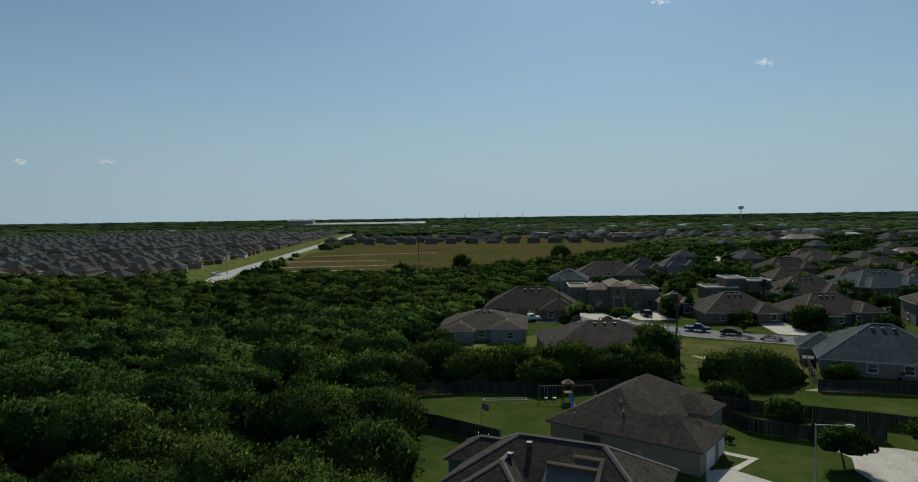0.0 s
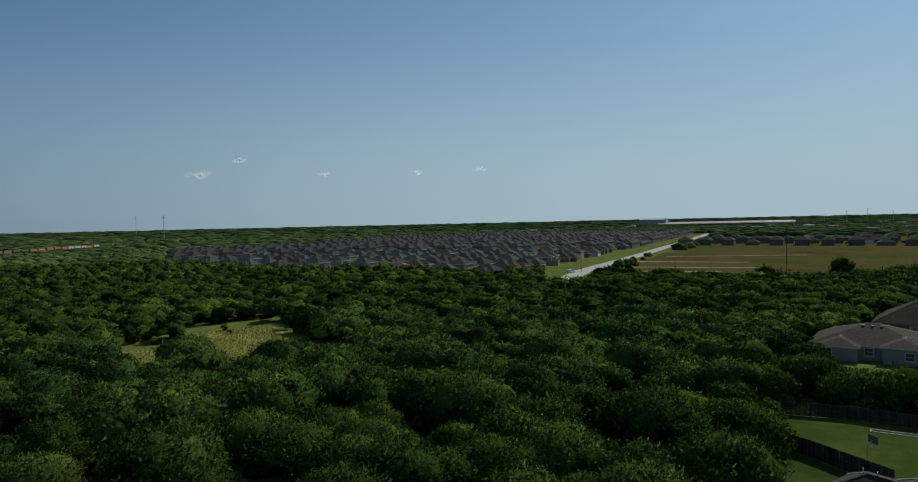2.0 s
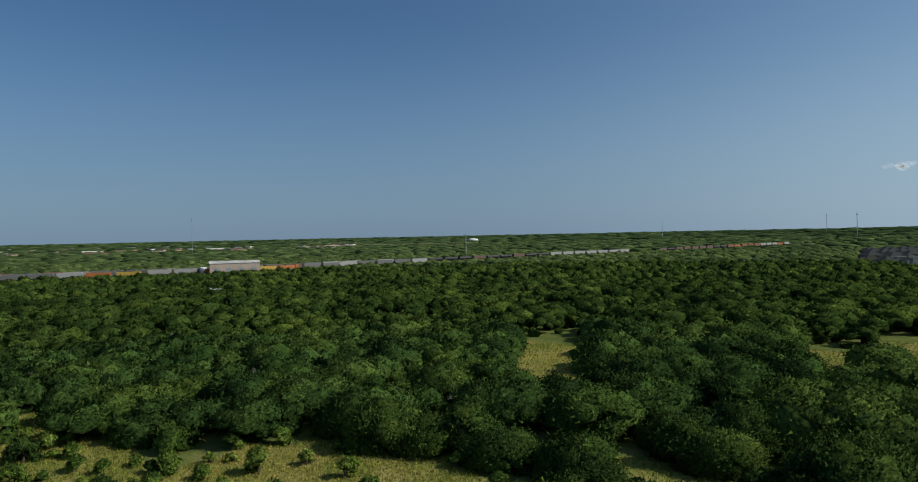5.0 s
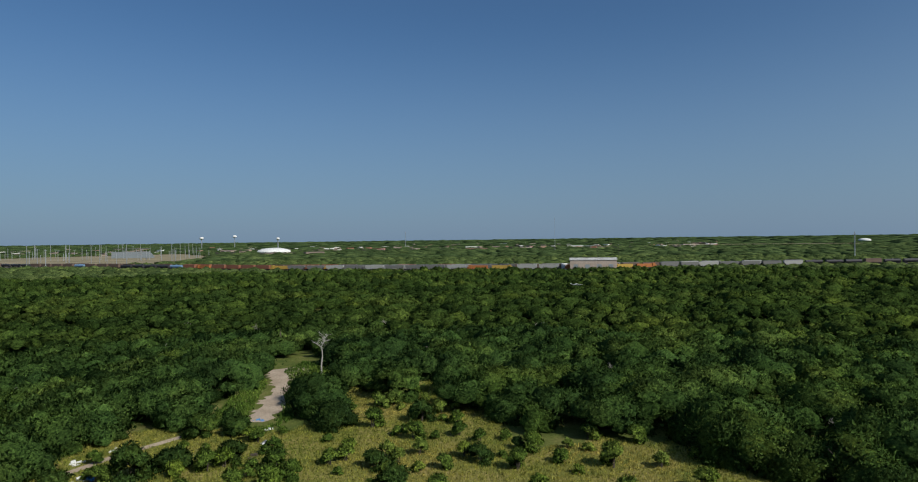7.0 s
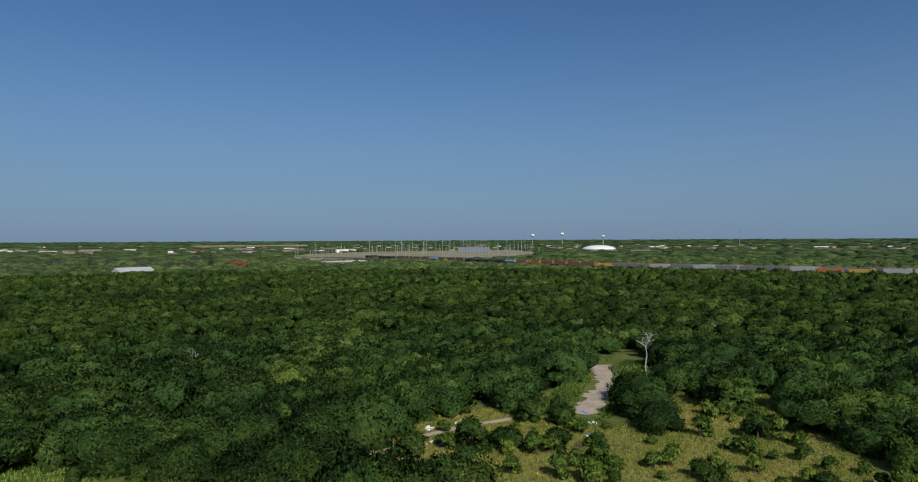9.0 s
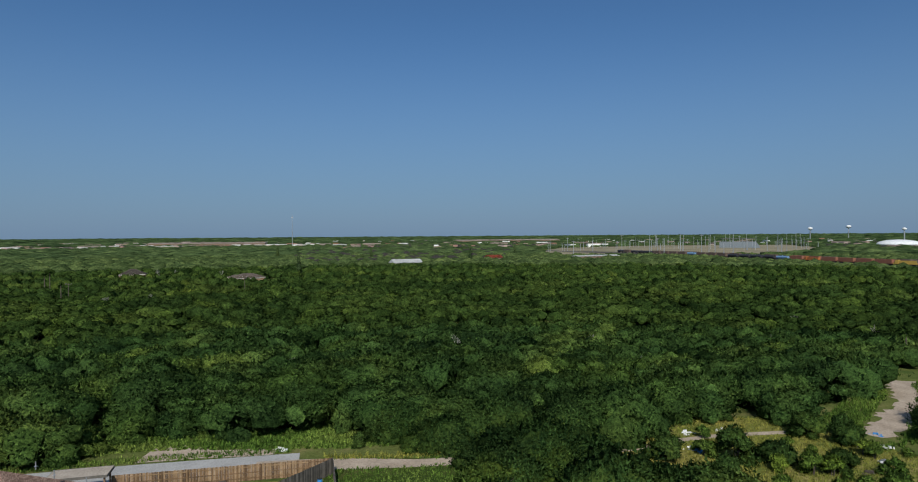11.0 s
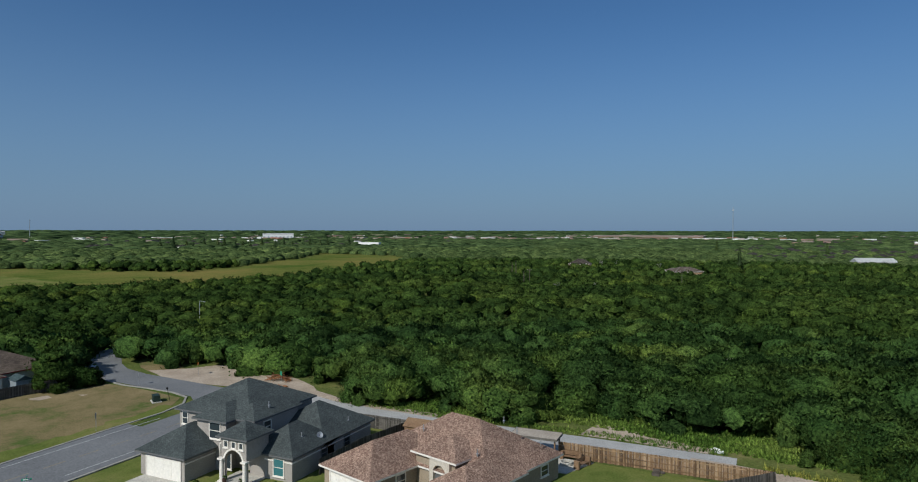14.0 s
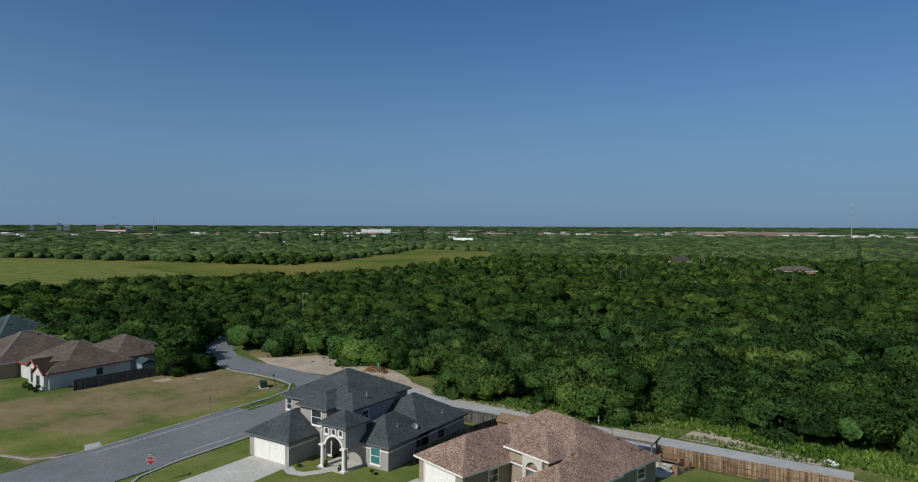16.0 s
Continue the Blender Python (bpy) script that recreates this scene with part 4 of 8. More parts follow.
def arched_entry(parent, x, y, w, h, r, material):
    """A stucco portal with an arched opening, standing before the front door."""
    bm, n = bmesh.new(), 12
    zs, prev = h - r - 0.45, None
    for i in range(n + 1):
        a = math.pi * i / n
        col = [bm.verts.new((x + r * math.cos(a), yy, q)) for yy in (y, y + 0.35) for q in (zs + r * math.sin(a), h)]
        if prev:
            bm.faces.new((prev[2], prev[3], col[3], col[2]))
            bm.faces.new((prev[0], col[0], col[1], prev[1]))
            bm.faces.new((prev[0], prev[2], col[2], col[0]))
        prev = col
    box(bm, x - w / 2, y, 0, x - r, y + 0.35, h)
    box(bm, x + r, y, 0, x + w / 2, y + 0.35, h)
    portal = part("entry_portal", bm, material, parent, "cream stucco portal with an arched opening")
    for sx in (-1, 1):
        bm = bmesh.new()
        box(bm, x + sx * (w / 2 - 0.2) - 0.24, y + 0.351, 0, x + sx * (w / 2 - 0.2) + 0.24, y + 0.45, 0.4)
        part("plinth", bm, TRIM, portal)
    bm = bmesh.new()
    box(bm, x - 0.84, y + 0.02, 0.05, x + 0.84, y + 0.06, 2.4)
    part("front_door", bm, FASCIA, parent)


arched_entry(TAN, -3.1, -6.83, 2.7, 3.85, 0.85, CREAM)
window(TAN, -9.02, -16.5, 1.1, 90, 1.2, 1.0)
window(TAN, -9.42, -10.0, 1.1, 90, 1.2, 1.0)
for x, y, z in ((-4.0, -16.0, 6.0), (-6.5, -15.0, 5.6), (-8.2, -17.0, 4.2), (2.5, -10.0, 5.2), (-6.0, -9.0, 4.6)):
    vent_pipe(TAN, x, y, z)

# dark-roofed house with two garages, and the tile-roofed one in front of it
TWIN_M = pose(10.0, 76.4, 0, 0, 0, -38.5)
TWIN = house("single-storey stucco house with weathered brown shingles", TWIN_M,
             [(0.4, 0.4, 12.5, 21, 2.7, 0.55), (6, 0.46, 18.0, 6.6, 2.7, 0.55), (10, 4.6, 17.8, 9.0, 2.75, 0.5), (9, 12.5, 15, 18, 2.9, 0.5)],
             ROOF_BROWN, STUCCO_TAN, FASCIA)
garage_door(TWIN, 18.02, 3.6, 0, -90, 2.6, 2.15)
garage_door(TWIN, 17.82, 7.6, 0, -90, 2.4, 2.15)
window(TWIN, 5.8, 0.38, 0.6, 180, 1.9, 1.3, FASCIA)
put("meter_box", shared(("meter_box", STEEL), lambda bm: box(bm, -0.45, -0.14, 0, 0.45, 0, 0.7, 0.02)), TWIN, pose(11.5, 0.39, 0.7), "grey steel meter box")
for x, y, z in ((4.0, 5.0, 5.2), (7.5, 4.5, 5.2), (3.0, 1.5, 3.4), (8.5, 3.0, 4.6), (6.6, 11.0, 6.2)):
    vent_pipe(TWIN, x, y, z)

LOW_M = pose(-2.0, 64.7, 0, 0, 0, -26)
LOW = house("single-storey house with ribbed brown shingle hips", LOW_M,
            [(0.4, 0.5, 8, 5.6, 2.7, 0.6), (2.8, -4.6, 21.5, 6.0, 2.7, 0.6), (4.6, -6.6, 11, 4.4, 2.7, 0.6), (10.5, -16, 21, -5.5, 2.7, 0.55)],
            ROOF_BROWN, STUCCO_BLUE, FASCIA, caps=CAP_SUNLIT)
roof_vent(LOW, 8.2, -2.2, 5.0)
roof_vent(LOW, 9.5, -0.6, 5.7)
vent_pipe(LOW, 8.4, -4.0, 3.6)
vent_pipe(LOW, 2.6, 3.1, 4.3)
vent_pipe(LOW, 3.8, 3.0, 4.3)


def roof_court():
    """Timber frame on the roof slope; a dark slab paints the shade of its opening."""
    o = put("roof_court_frame", bpy.data.meshes.new("roof_court_frame"), LOW, pose(11.9, -4.9, 3.3, 29, 0, 0), "tan timber frame round a roof opening")
    bm = bmesh.new()
    for a in ((0, 0, 5.0, 0.42), (2.2, 3.7, 5.0, 4.1), (4.6, 0.43, 5.0, 3.69), (0, 2.6, 4.59, 2.95)):
        box(bm, a[0], a[1], 0.0, a[2], a[3], 0.55, 0.02)
    bm.to_mesh(o.data)
    bm.free()
    o.data.materials.append(PALE_TIMBER)
    put("roof_court_panel", shared(("roof_court_panel", GREY_WOOD), lambda b: box(b, 0.02, 0.43, -0.3, 4.59, 2.59, 0.12)), o, pose(0, 0, 0))
    put("roof_court_well", shared(("roof_court_well", FASCIA), lambda b: box(b, 2.21, 2.96, -0.3, 4.59, 3.69, 0.12)), o, pose(0, 0, 0))


roof_court()

# white house with red gables across the empty lot
RED_M = pose(112.6, -51.3, 0)
RED = house("white brick house with brown shingles and red gable trim", RED_M,
            [(0.4, -14, 14.5, -2.2, 2.75, 0.55), (0.46, -9, 4.8, -0.4, 2.75, 0.5), (3, -24, 16, -12.5, 2.75, 0.5)],
            ROOF_SUNLIT, STUCCO_WHITE, RED_TRIM)
window(RED, 0.38, -8.5, 1.2, 90, 0.9, 0.9, FASCIA)
window(RED, 2.6, 0.32, 0.9, 0, 0.8, 1.3, FASCIA)
window(RED, 7.2, -0.88, 0.5, 0, 0.9, 2.0, FASCIA)


def red_gables():
    """Two small white gables with red barge boards on the street front."""
    for x, y, w, e in ((2.6, 0.3, 3.6, 2.6), (7.2, -0.9, 3.0, 2.9)):
        z = e + 0.75 * w / 2
        bm = bmesh.new()
        vs = [[bm.verts.new((x + dx, yy, q)) for dx, q in ((-w / 2, 0), (w / 2, 0), (w / 2, e), (0, z), (-w / 2, e))] for yy in (y, y - 3.0)]
        bm.faces.new(vs[0])
        bm.faces.new(vs[1][::-1])
        for i in range(5):
            bm.faces.new((vs[0][i], vs[1][i], vs[1][(i + 1) % 5], vs[0][(i + 1) % 5]))
        bmesh.ops.recalc_face_normals(bm, faces=bm.faces[:])
        part("gable_wall", bm, STUCCO_WHITE, RED)
        for s in (-1, 1):
            bm = bmesh.new()
            a, b = Vector((x + s * (w / 2 + 0.25), y + 0.2, e - 0.12)), Vector((x, y + 0.2, z + 0.07))
            up = Vector((0, 0, 0.1))
            lo = [bm.verts.new(q) for q in (a, b, b - Vector((0, 3.4, 0)), a - Vector((0, 3.4, 0)))]
            hi = [bm.verts.new(q.co + up) for q in lo]
            bm.faces.new(lo)
            bm.faces.new(hi)
            for i in range(4):
                bm.faces.new((lo[i], lo[(i + 1) % 4], hi[(i + 1) % 4], hi[i]))
            bmesh.ops.recalc_face_normals(bm, faces=bm.faces[:])
            r = part("gable_roof", bm, ROOF_SUNLIT, RED)
            bm = bmesh.new()
            tube(bm, a + Vector((0, 0.04, -0.02)), b + Vector((0, 0.04, -0.02)), 0.1, 0.1, 4)
            part("barge_board", bm, RED_TRIM, r)


red_gables()


def plain_house(label, x, y, rot, w, d, roof, wall, eave=2.75, pitch=0.55, wings=(), group="", front=True):
    """A simpler house: hipped main block with wings to the street, windows all round, vents and pale hip caps."""
    if not wings and not group:
        wings = [(w * 0.08, -2.6, w * 0.42, d * 0.5, eave - 0.05), (w * 0.62, -1.8, w * 0.95, d * 0.45, eave + 0.35), (w * 0.3, d * 0.4, w * 0.8, d + 2.2, eave - 0.05)]
    h = house(label, pose(x, y, 0, 0, 0, rot), [(0, 0, w, d, eave), *wings], roof, wall, FASCIA if roof in (ROOF_DARK, ROOF_GREY) else TRIM, pitch, None if group else HIP_CAP.get(roof), group=group)
    if group:
        window(h, w * 0.75, -0.02, 0.95, 180, 1.5, 1.4, sill=False)
        window(h, -0.02, d * 0.5, 0.95, 90, 1.3, 1.4, sill=False)
        return h
    ridge = eave + pitch * (min(w, d) / 2 + 0.45)
    for k in range(3):
        roof_vent(h, w * (0.42 + 0.08 * k), d * 0.5 - 1.3, ridge - 1.3 * pitch)
    vent_pipe(h, w * 0.3, d * 0.32, eave + pitch * (d * 0.32 + 0.45))
    k = max(2, int(w / 5))
    for i in range(k):
        xx = (i + 0.5) * w / k
        y0 = min([0.0] + [b[1] for b in wings if b[0] - 0.7 < xx < b[2] + 0.7])
        window(h, xx, y0 - 0.02, 0.95, 180, 1.3, 1.3)
        if eave > 4 and y0 == 0.0:
            window(h, xx, -0.02, 3.9, 180, 1.3, 1.3)
        if front and not any(b[3] > d and b[0] - 0.7 < xx < b[2] + 0.7 for b in wings):
            window(h, xx, d + 0.02, 0.95, 0, 1.3, 1.3)
    if not any(b[0] < 0 for b in wings):
        window(h, -0.02, d * 0.5, 0.95, 90, 1.2, 1.3)
    if not any(b[2] > w for b in wings):
        window(h, w + 0.02, d * 0.5, 0.95, -90, 1.2, 1.3)
    return h


plain_house("blue-grey shingled house behind a board fence", 59.8, 107.2, -24, 20, 17, ROOF_TEAL, STUCCO_TAN, wings=[(-2.5, 9, 5, 17, 2.7)])
# Pale brick drawn in grey stucco: the wall's shade is put into its colour.
plain_house("pale brick house at the edge of the thicket", -4.9, 141.5, -7, 19, 17, ROOF_BROWN, STUCCO_GREY, 2.75, 0.34)
plain_house("low house with a broad dark hipped roof", 16, 117.5, 0, 24, 18, ROOF_DARK, BRICK, 2.7, 0.4, wings=[(13, -2.5, 21, 8, 2.65)])
plain_house("dark-roofed house beside the cul-de-sac", 6.5, 172, -8, 25, 17, ROOF_DARK, BRICK, wings=[(15, -3, 24, 6, 2.7)])
plain_house("small clay-tiled pavilion wing of a house", 54.5, 174, -4, 8, 8, ROOF_CLAY, STUCCO_SHADED, 3.0, 0.7)
plain_house("brown-shingled house with a pale driveway", 61.3, 160, 0, 18, 14, ROOF_BROWN, BRICK, wings=[(11, -3, 17, 6, 2.7), (-1, -2, 6, 5, 2.8)])
plain_house("brown-shingled house with arched windows", 81.5, 153.5, 6, 20, 14, ROOF_BROWN, STUCCO_SHADED, wings=[(2, -3, 8, 6, 2.7), (13, -2.5, 19, 6, 3.2)])
plain_house("blue-grey house behind the cul-de-sac", 30.5, 222, -12, 13, 13, ROOF_TEAL, STUCCO_GREY, 5.2, 0.5)
plain_house("long low house with a brown roof", 44, 248, -8, 26, 16, ROOF_BROWN, BRICK, 4.2)
plain_house("brown-shingled house among trees", 114, 236, 0, 18, 13, ROOF_BROWN, STUCCO_SHADED, wings=[(10, -3, 17, 5, 2.8)])
plain_house("blue-grey shingled house among trees", 122, 198, 6, 24, 15, ROOF_TEAL, STUCCO_SHADED, 4.0)
plain_house("brown-shingled house with broad hips", 136, 233, -3, 20, 14, ROOF_BROWN, BRICK, wings=[(2, -4, 9, 5, 2.8)])
plain_house("tan two-wing house with brown hips", 165, 262, 5, 22, 15, ROOF_BROWN, STUCCO_SHADED, 3.4)
plain_house("white stucco house beside a driveway", 152, 222, -12, 16, 13, ROOF_BROWN, STUCCO_GREY, 3.4)
plain_house("grey house with a steep roof", 70, 268, -6, 14, 12, ROOF_GREY, STUCCO_SHADED, 4.5, 0.7)
plain_house("two-storey tan house with small hips", 106, 150, -20, 14, 12, ROOF_BROWN, STUCCO_SHADED, 5.4, 0.5, wings=[(1, -2.5, 6, 5, 2.8), (8, -2, 13, 5, 2.8)])
plain_house("brown-shingled house with tall hips", 95, 193, -4, 21, 15, ROOF_BROWN, BRICK, 3.0, 0.55)
plain_house("dark-shingled house behind its neighbours", 128, 268, 4, 22, 15, ROOF_DARK, BRICK, 3.4, 0.6)
plain_house("broad brown house at the upper street", 168, 316, 0, 22, 15, ROOF_BROWN, STUCCO_SHADED, 3.4, 0.5)
plain_house("clay-tiled house among the far trees", 231, 345, -6, 24, 15, ROOF_CLAY, STUCCO_SHADED, 3.6, 0.45)
plain_house("clay-tiled villa beyond the street", 274, 545, -10, 30, 16, ROOF_CLAY, STUCCO_SHADED, 5.0, 0.45)
plain_house("grey house beside its neighbours", 88, 279, -2, 15, 12, ROOF_GREY, STUCCO_GREY, 4.5, 0.7)
plain_house("brown house across the street", 178, 345, 0, 24, 15, ROOF_BROWN, STUCCO_SHADED)
plain_house("brick house with flat brown hips", 152, 358, 0, 18, 13, ROOF_BROWN, STUCCO_SHADED)
plain_house("brown-roofed house alone in the brush", 34, -400, 35, 17, 11, ROOF_SUNLIT, TAN_CLAY, 3.8, 0.4)
plain_house("brown-roofed house hidden among trees", 108, -462, 10, 15, 12, ROOF_BROWN, BRICK, 3.6, 0.5)
plain_house("tan house beside its neighbours", 128, -66, 0, 14, 16, ROOF_SUNLIT, STUCCO_TAN)
plain_house("house with a blue-grey shingle roof", 152, -74, 10, 16, 16, ROOF_TEAL, STUCCO_TAN)


def mansion():
    """Two-storey stucco house: flat parapets at the ends, clay-tiled hips between, an arched entry."""
    t = thing("house", "large two-storey tan stucco house with shade-darkened walls and clay tile roofs", "house", pose(31.5, 184.5, 0, 0, 0, -5))
    for x0, y0, x1, y1, h in ((0, 1.5, 5, 13, 6.2), (5.01, 0, 11, 13, 5.9), (11.01, -1.6, 15.4, 12, 6.9), (15.41, 0.4, 20.4, 13, 6.1), (20.41, 1.6, 25, 12, 5.6)):
        bm = bmesh.new()
        box(bm, x0, y0, -0.1, x1, y1, h)
        w = part("wall", bm, STUCCO_SHADED, t)
        if x0 in (0, 20.41):
            bm = bmesh.new()
            for a in ((x0 - 0.12, y0 - 0.12, x1 + 0.12, y0 + 0.2), (x0 - 0.12, y1 - 0.2, x1 + 0.12, y1 + 0.12), (x0 - 0.12, y0 + 0.201, x0 + 0.2, y1 - 0.201), (x1 - 0.2, y0 + 0.201, x1 + 0.12, y1 - 0.201)):
                box(bm, a[0], a[1], h + 0.002, a[2], a[3], h + 0.42)
            part("parapet", bm, CREAM, w)
        else:
            bm = bmesh.new()
            hip_roof(bm, x0, y0, x1, y1, h + 0.02, 0.5, 0.6)
            part("roof", bm, ROOF_CLAY, w)
            bm = bmesh.new()
            box(bm, x0 - 0.58, y0 - 0.58, h - 0.2, x1 + 0.58, y1 + 0.58, h - 0.005)
            part("fascia", bm, FASCIA, w)
    for x, y, z, w, h in ((2.5, 1.48, 1.0, 1.2, 1.6), (2.5, 1.48, 4.0, 1.0, 1.2), (8.0, -0.02, 0.9, 1.6, 1.8), (8.0, -0.02, 3.9, 1.2, 1.3), (13.2, -1.62, 4.7, 1.3, 1.2), (17.9, 0.38, 3.9, 1.2, 1.3), (17.9, 0.38, 0.9, 1.6, 1.8), (22.7, 1.58, 1.0, 1.4, 1.6)):
        window(t, x, y, z, 180, w, h, STUCCO_TAN)
    bm = bmesh.new()
    box(bm, 12.2, -1.68, 0, 14.2, -1.61, 3.1)
    part("front_door", bm, FASCIA, t, "tall dark double entry door")
    for x in (11.9, 14.5):
        bm = bmesh.new()
        tube(bm, (x, -2.2, 0), (x, -2.2, 3.6), 0.26, 0.22, 10)
        part("column", bm, STUCCO_TAN, t)
    bm = bmesh.new()
    box(bm, 11.5, -2.6, 3.601, 14.9, -1.61, 4.2, 0.03)
    part("porch_lintel", bm, STUCCO_TAN, t)


mansion()


def flat_house():
    t = thing("house", "flat-roofed modern tan stucco house with white parapets", "house", pose(77.5, 203.5, 0, 0, 0, -4))
    for x0, y0, x1, y1, h in ((0, 0, 10, 9, 3.6), (7, 2, 13, 12, 6.2), (13, 0, 20, 9, 5.6)):
        bm = bmesh.new()
        box(bm, x0, y0, 0, x1 - 0.01, y1, h)
        w = part("wall", bm, STUCCO_SHADED, t)
        bm = bmesh.new()
        for a in ((x0 - 0.1, y0 - 0.1, x1 + 0.1, y0 + 0.2), (x0 - 0.1, y1 - 0.2, x1 + 0.1, y1 + 0.1), (x0 - 0.1, y0 + 0.201, x0 + 0.2, y1 - 0.201), (x1 - 0.2, y0 + 0.201, x1 + 0.1, y1 - 0.201)):
            box(bm, a[0], a[1], h - 0.05, a[2], a[3], h + 0.4)
        part("parapet", bm, TRIM, w)
    for x in (3, 16):
        window(t, x, -0.02, 1.0, 180, 1.6, 1.4)


flat_house()

# subdivision beyond the thicket
SUB_LABEL = ["grey-roofed tract house in the subdivision", "brown-roofed tract house in the subdivision", "two-storey tract house in the subdivision"]
SUB = [
    plain_house(SUB_LABEL[0], 0, 0, 0, 13, 15, ROOF_SLATE, BRICK, 2.8, 0.58, [(1, -4, 7, 5, 2.8), (6, 4, 15, 11, 3.3)], "subdivision houses"),
    plain_house(SUB_LABEL[1], 0, 0, 0, 13, 14, ROOF_UMBER, BRICK, 2.8, 0.58, [(5, -4, 12, 5, 2.9)], "subdivision houses"),
    plain_house(SUB_LABEL[0], 0, 0, 0, 12, 16, ROOF_GREY, STUCCO_WHITE, 2.8, 0.62, [(-1, 3, 6, 11, 3.0)], "subdivision houses"),
    plain_house(SUB_LABEL[1], 0, 0, 0, 14, 13, ROOF_BROWN, STUCCO_TAN, 2.8, 0.52, [(6, -3, 13, 6, 2.9), (2, 6, 8, 15, 3.4)], "subdivision houses"),
    plain_house(SUB_LABEL[2], 0, 0, 0, 11, 12, ROOF_SLATE, STUCCO_TAN, 5.2, 0.5, [(1, -4, 7, 5, 2.9)], "subdivision houses"),
    plain_house("clay-roofed tract house in the subdivision", 0, 0, 0, 12, 14, ROOF_CLAY, STUCCO_WHITE, 2.8, 0.5, [(1, -4, 7, 5, 2.8)], "subdivision houses"),
]


def subdivision():
    rng = random.Random(5)
    spots = []
    e1, e2 = Vector((-0.087, 0.996)), Vector((-0.996, -0.087))
    for i in range(-2, 60):
        for j in range(0, 24):
            o = Vector((-136, 300)) + e1 * (i * 17.5 + (j * 7) % 11) + e2 * (16 + (j // 2) * 60 + (j % 2) * 27)
            if inside(SUBURB, np.array([o.x]), np.array([o.y]))[0] and inside(SUBURB, np.array([o.x + 9 * e1.x]), np.array([o.y + 14]))[0]:
                spots.append((o.length, o.x, o.y, 95 if j % 2 else -85))
    for k in range(26):
        for row, yy in ((0, 672), (1, 720), (2, 790)):
            spots.append((2000 + k + row * 100, -140 + k * 21 + row * 6, yy - k * 2.0, 180))
    for k, (x, y) in enumerate([(185, 300), (215, 330), (240, 300), (262, 395), (230, 420), (300, 440), (285, 350), (330, 500), (370, 560), (323, 640), (393, 700), (350, 420), (400, 480), (420, 620), (200, 250), (235, 250), (265, 280), (310, 330), (190, 470), (250, 520), (110, 330), (135, 310), (320, 380)]):
        spots.append((1000 + k, x, y, rng.choice((0, 90, 180, 270)) + 10))
    spots.sort()
    near, far = spots[:120], spots[120:]
    used = set()
    weights = [5, 4, 5, 3, 4, 0.3]
    for k, (_, x, y, a) in enumerate(near):
        i = k if k < len(SUB) else rng.choices(range(6), weights)[0]
        m = pose(x + rng.uniform(-2.5, 2.5), y + rng.uniform(-2.5, 2.5), 0, 0, 0, a + rng.choice((0, 0, 180, 90)) + rng.uniform(-8, 8)) @ Matrix.Translation((-6, -6, 0))
        if i in used:
            o = copy_thing(SUB[i], pose(0, 0, 0))
            o.matrix_basis = m
        else:
            SUB[i].matrix_basis = m
            used.add(i)
    bw, br = bmesh.new(), bmesh.new()
    for _, x, y, a in far:
        w, d, e = rng.uniform(10, 13), rng.uniform(12, 15), rng.choice((2.8, 5.2, 5.2))
        box(bw, x, y, 0, x + w, y + d, e - 0.05)
        hip_roof(br, x, y, x + w, y + d, e, 0.55)
    crowns, grng = merged(71, [(2.6, 4.4, 3, 26, 1.3), (3.4, 5.4, 4, 34, 1.4), (1.9, 3.4, 3, 20, 1.1)]), np.random.default_rng(72)
    co, fa, nrm, off = [], [], [], 0
    for _, x, y, a in spots:
        for _ in range(int(grng.integers(0, 3))):
            c, f, _, nv = crowns[int(grng.integers(0, 3))]
            nrm.append(nv)
            co.append(c * grng.uniform(0.7, 1.2) + [x + grng.uniform(-11, 11), y + grng.uniform(-11, 11), 0])
            fa.append(f + off)
            off += len(c)
    tagged(new("garden_trees", mesh_from("garden_trees", np.concatenate(co), np.concatenate(fa), LEAF_YARD, normals=np.concatenate(nrm))), "small garden trees between the subdivision houses", "trees", kind="stuff")
    tagged(part("distant_houses", bw, STUCCO_SHADED), "pale walls of the far houses of the subdivision", "houses", kind="stuff")
    tagged(part("distant_roofs", br, ROOF_SLATE), "grey hipped roofs of the far houses", "houses", kind="stuff")


subdivision()

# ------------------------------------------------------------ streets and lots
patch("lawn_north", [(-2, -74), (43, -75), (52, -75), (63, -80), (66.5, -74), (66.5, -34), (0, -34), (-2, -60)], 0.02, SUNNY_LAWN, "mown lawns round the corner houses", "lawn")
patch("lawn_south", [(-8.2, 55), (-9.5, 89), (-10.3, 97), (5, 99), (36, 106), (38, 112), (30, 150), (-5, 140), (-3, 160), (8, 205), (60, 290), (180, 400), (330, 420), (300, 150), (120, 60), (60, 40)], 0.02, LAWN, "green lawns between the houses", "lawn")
patch("empty_lot", [(80, -34), (80, -60), (80.5, -70), (84, -75.5), (94, -76.8), (103, -77), (106, -73), (109, -62), (109.5, -52), (112, -40), (110, -34)], 0.035, DRY_LAWN, "empty corner lot of patchy brown grass", "lot")
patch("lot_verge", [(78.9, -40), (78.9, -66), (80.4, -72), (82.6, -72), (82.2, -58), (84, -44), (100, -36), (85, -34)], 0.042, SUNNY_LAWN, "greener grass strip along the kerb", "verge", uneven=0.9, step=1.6)
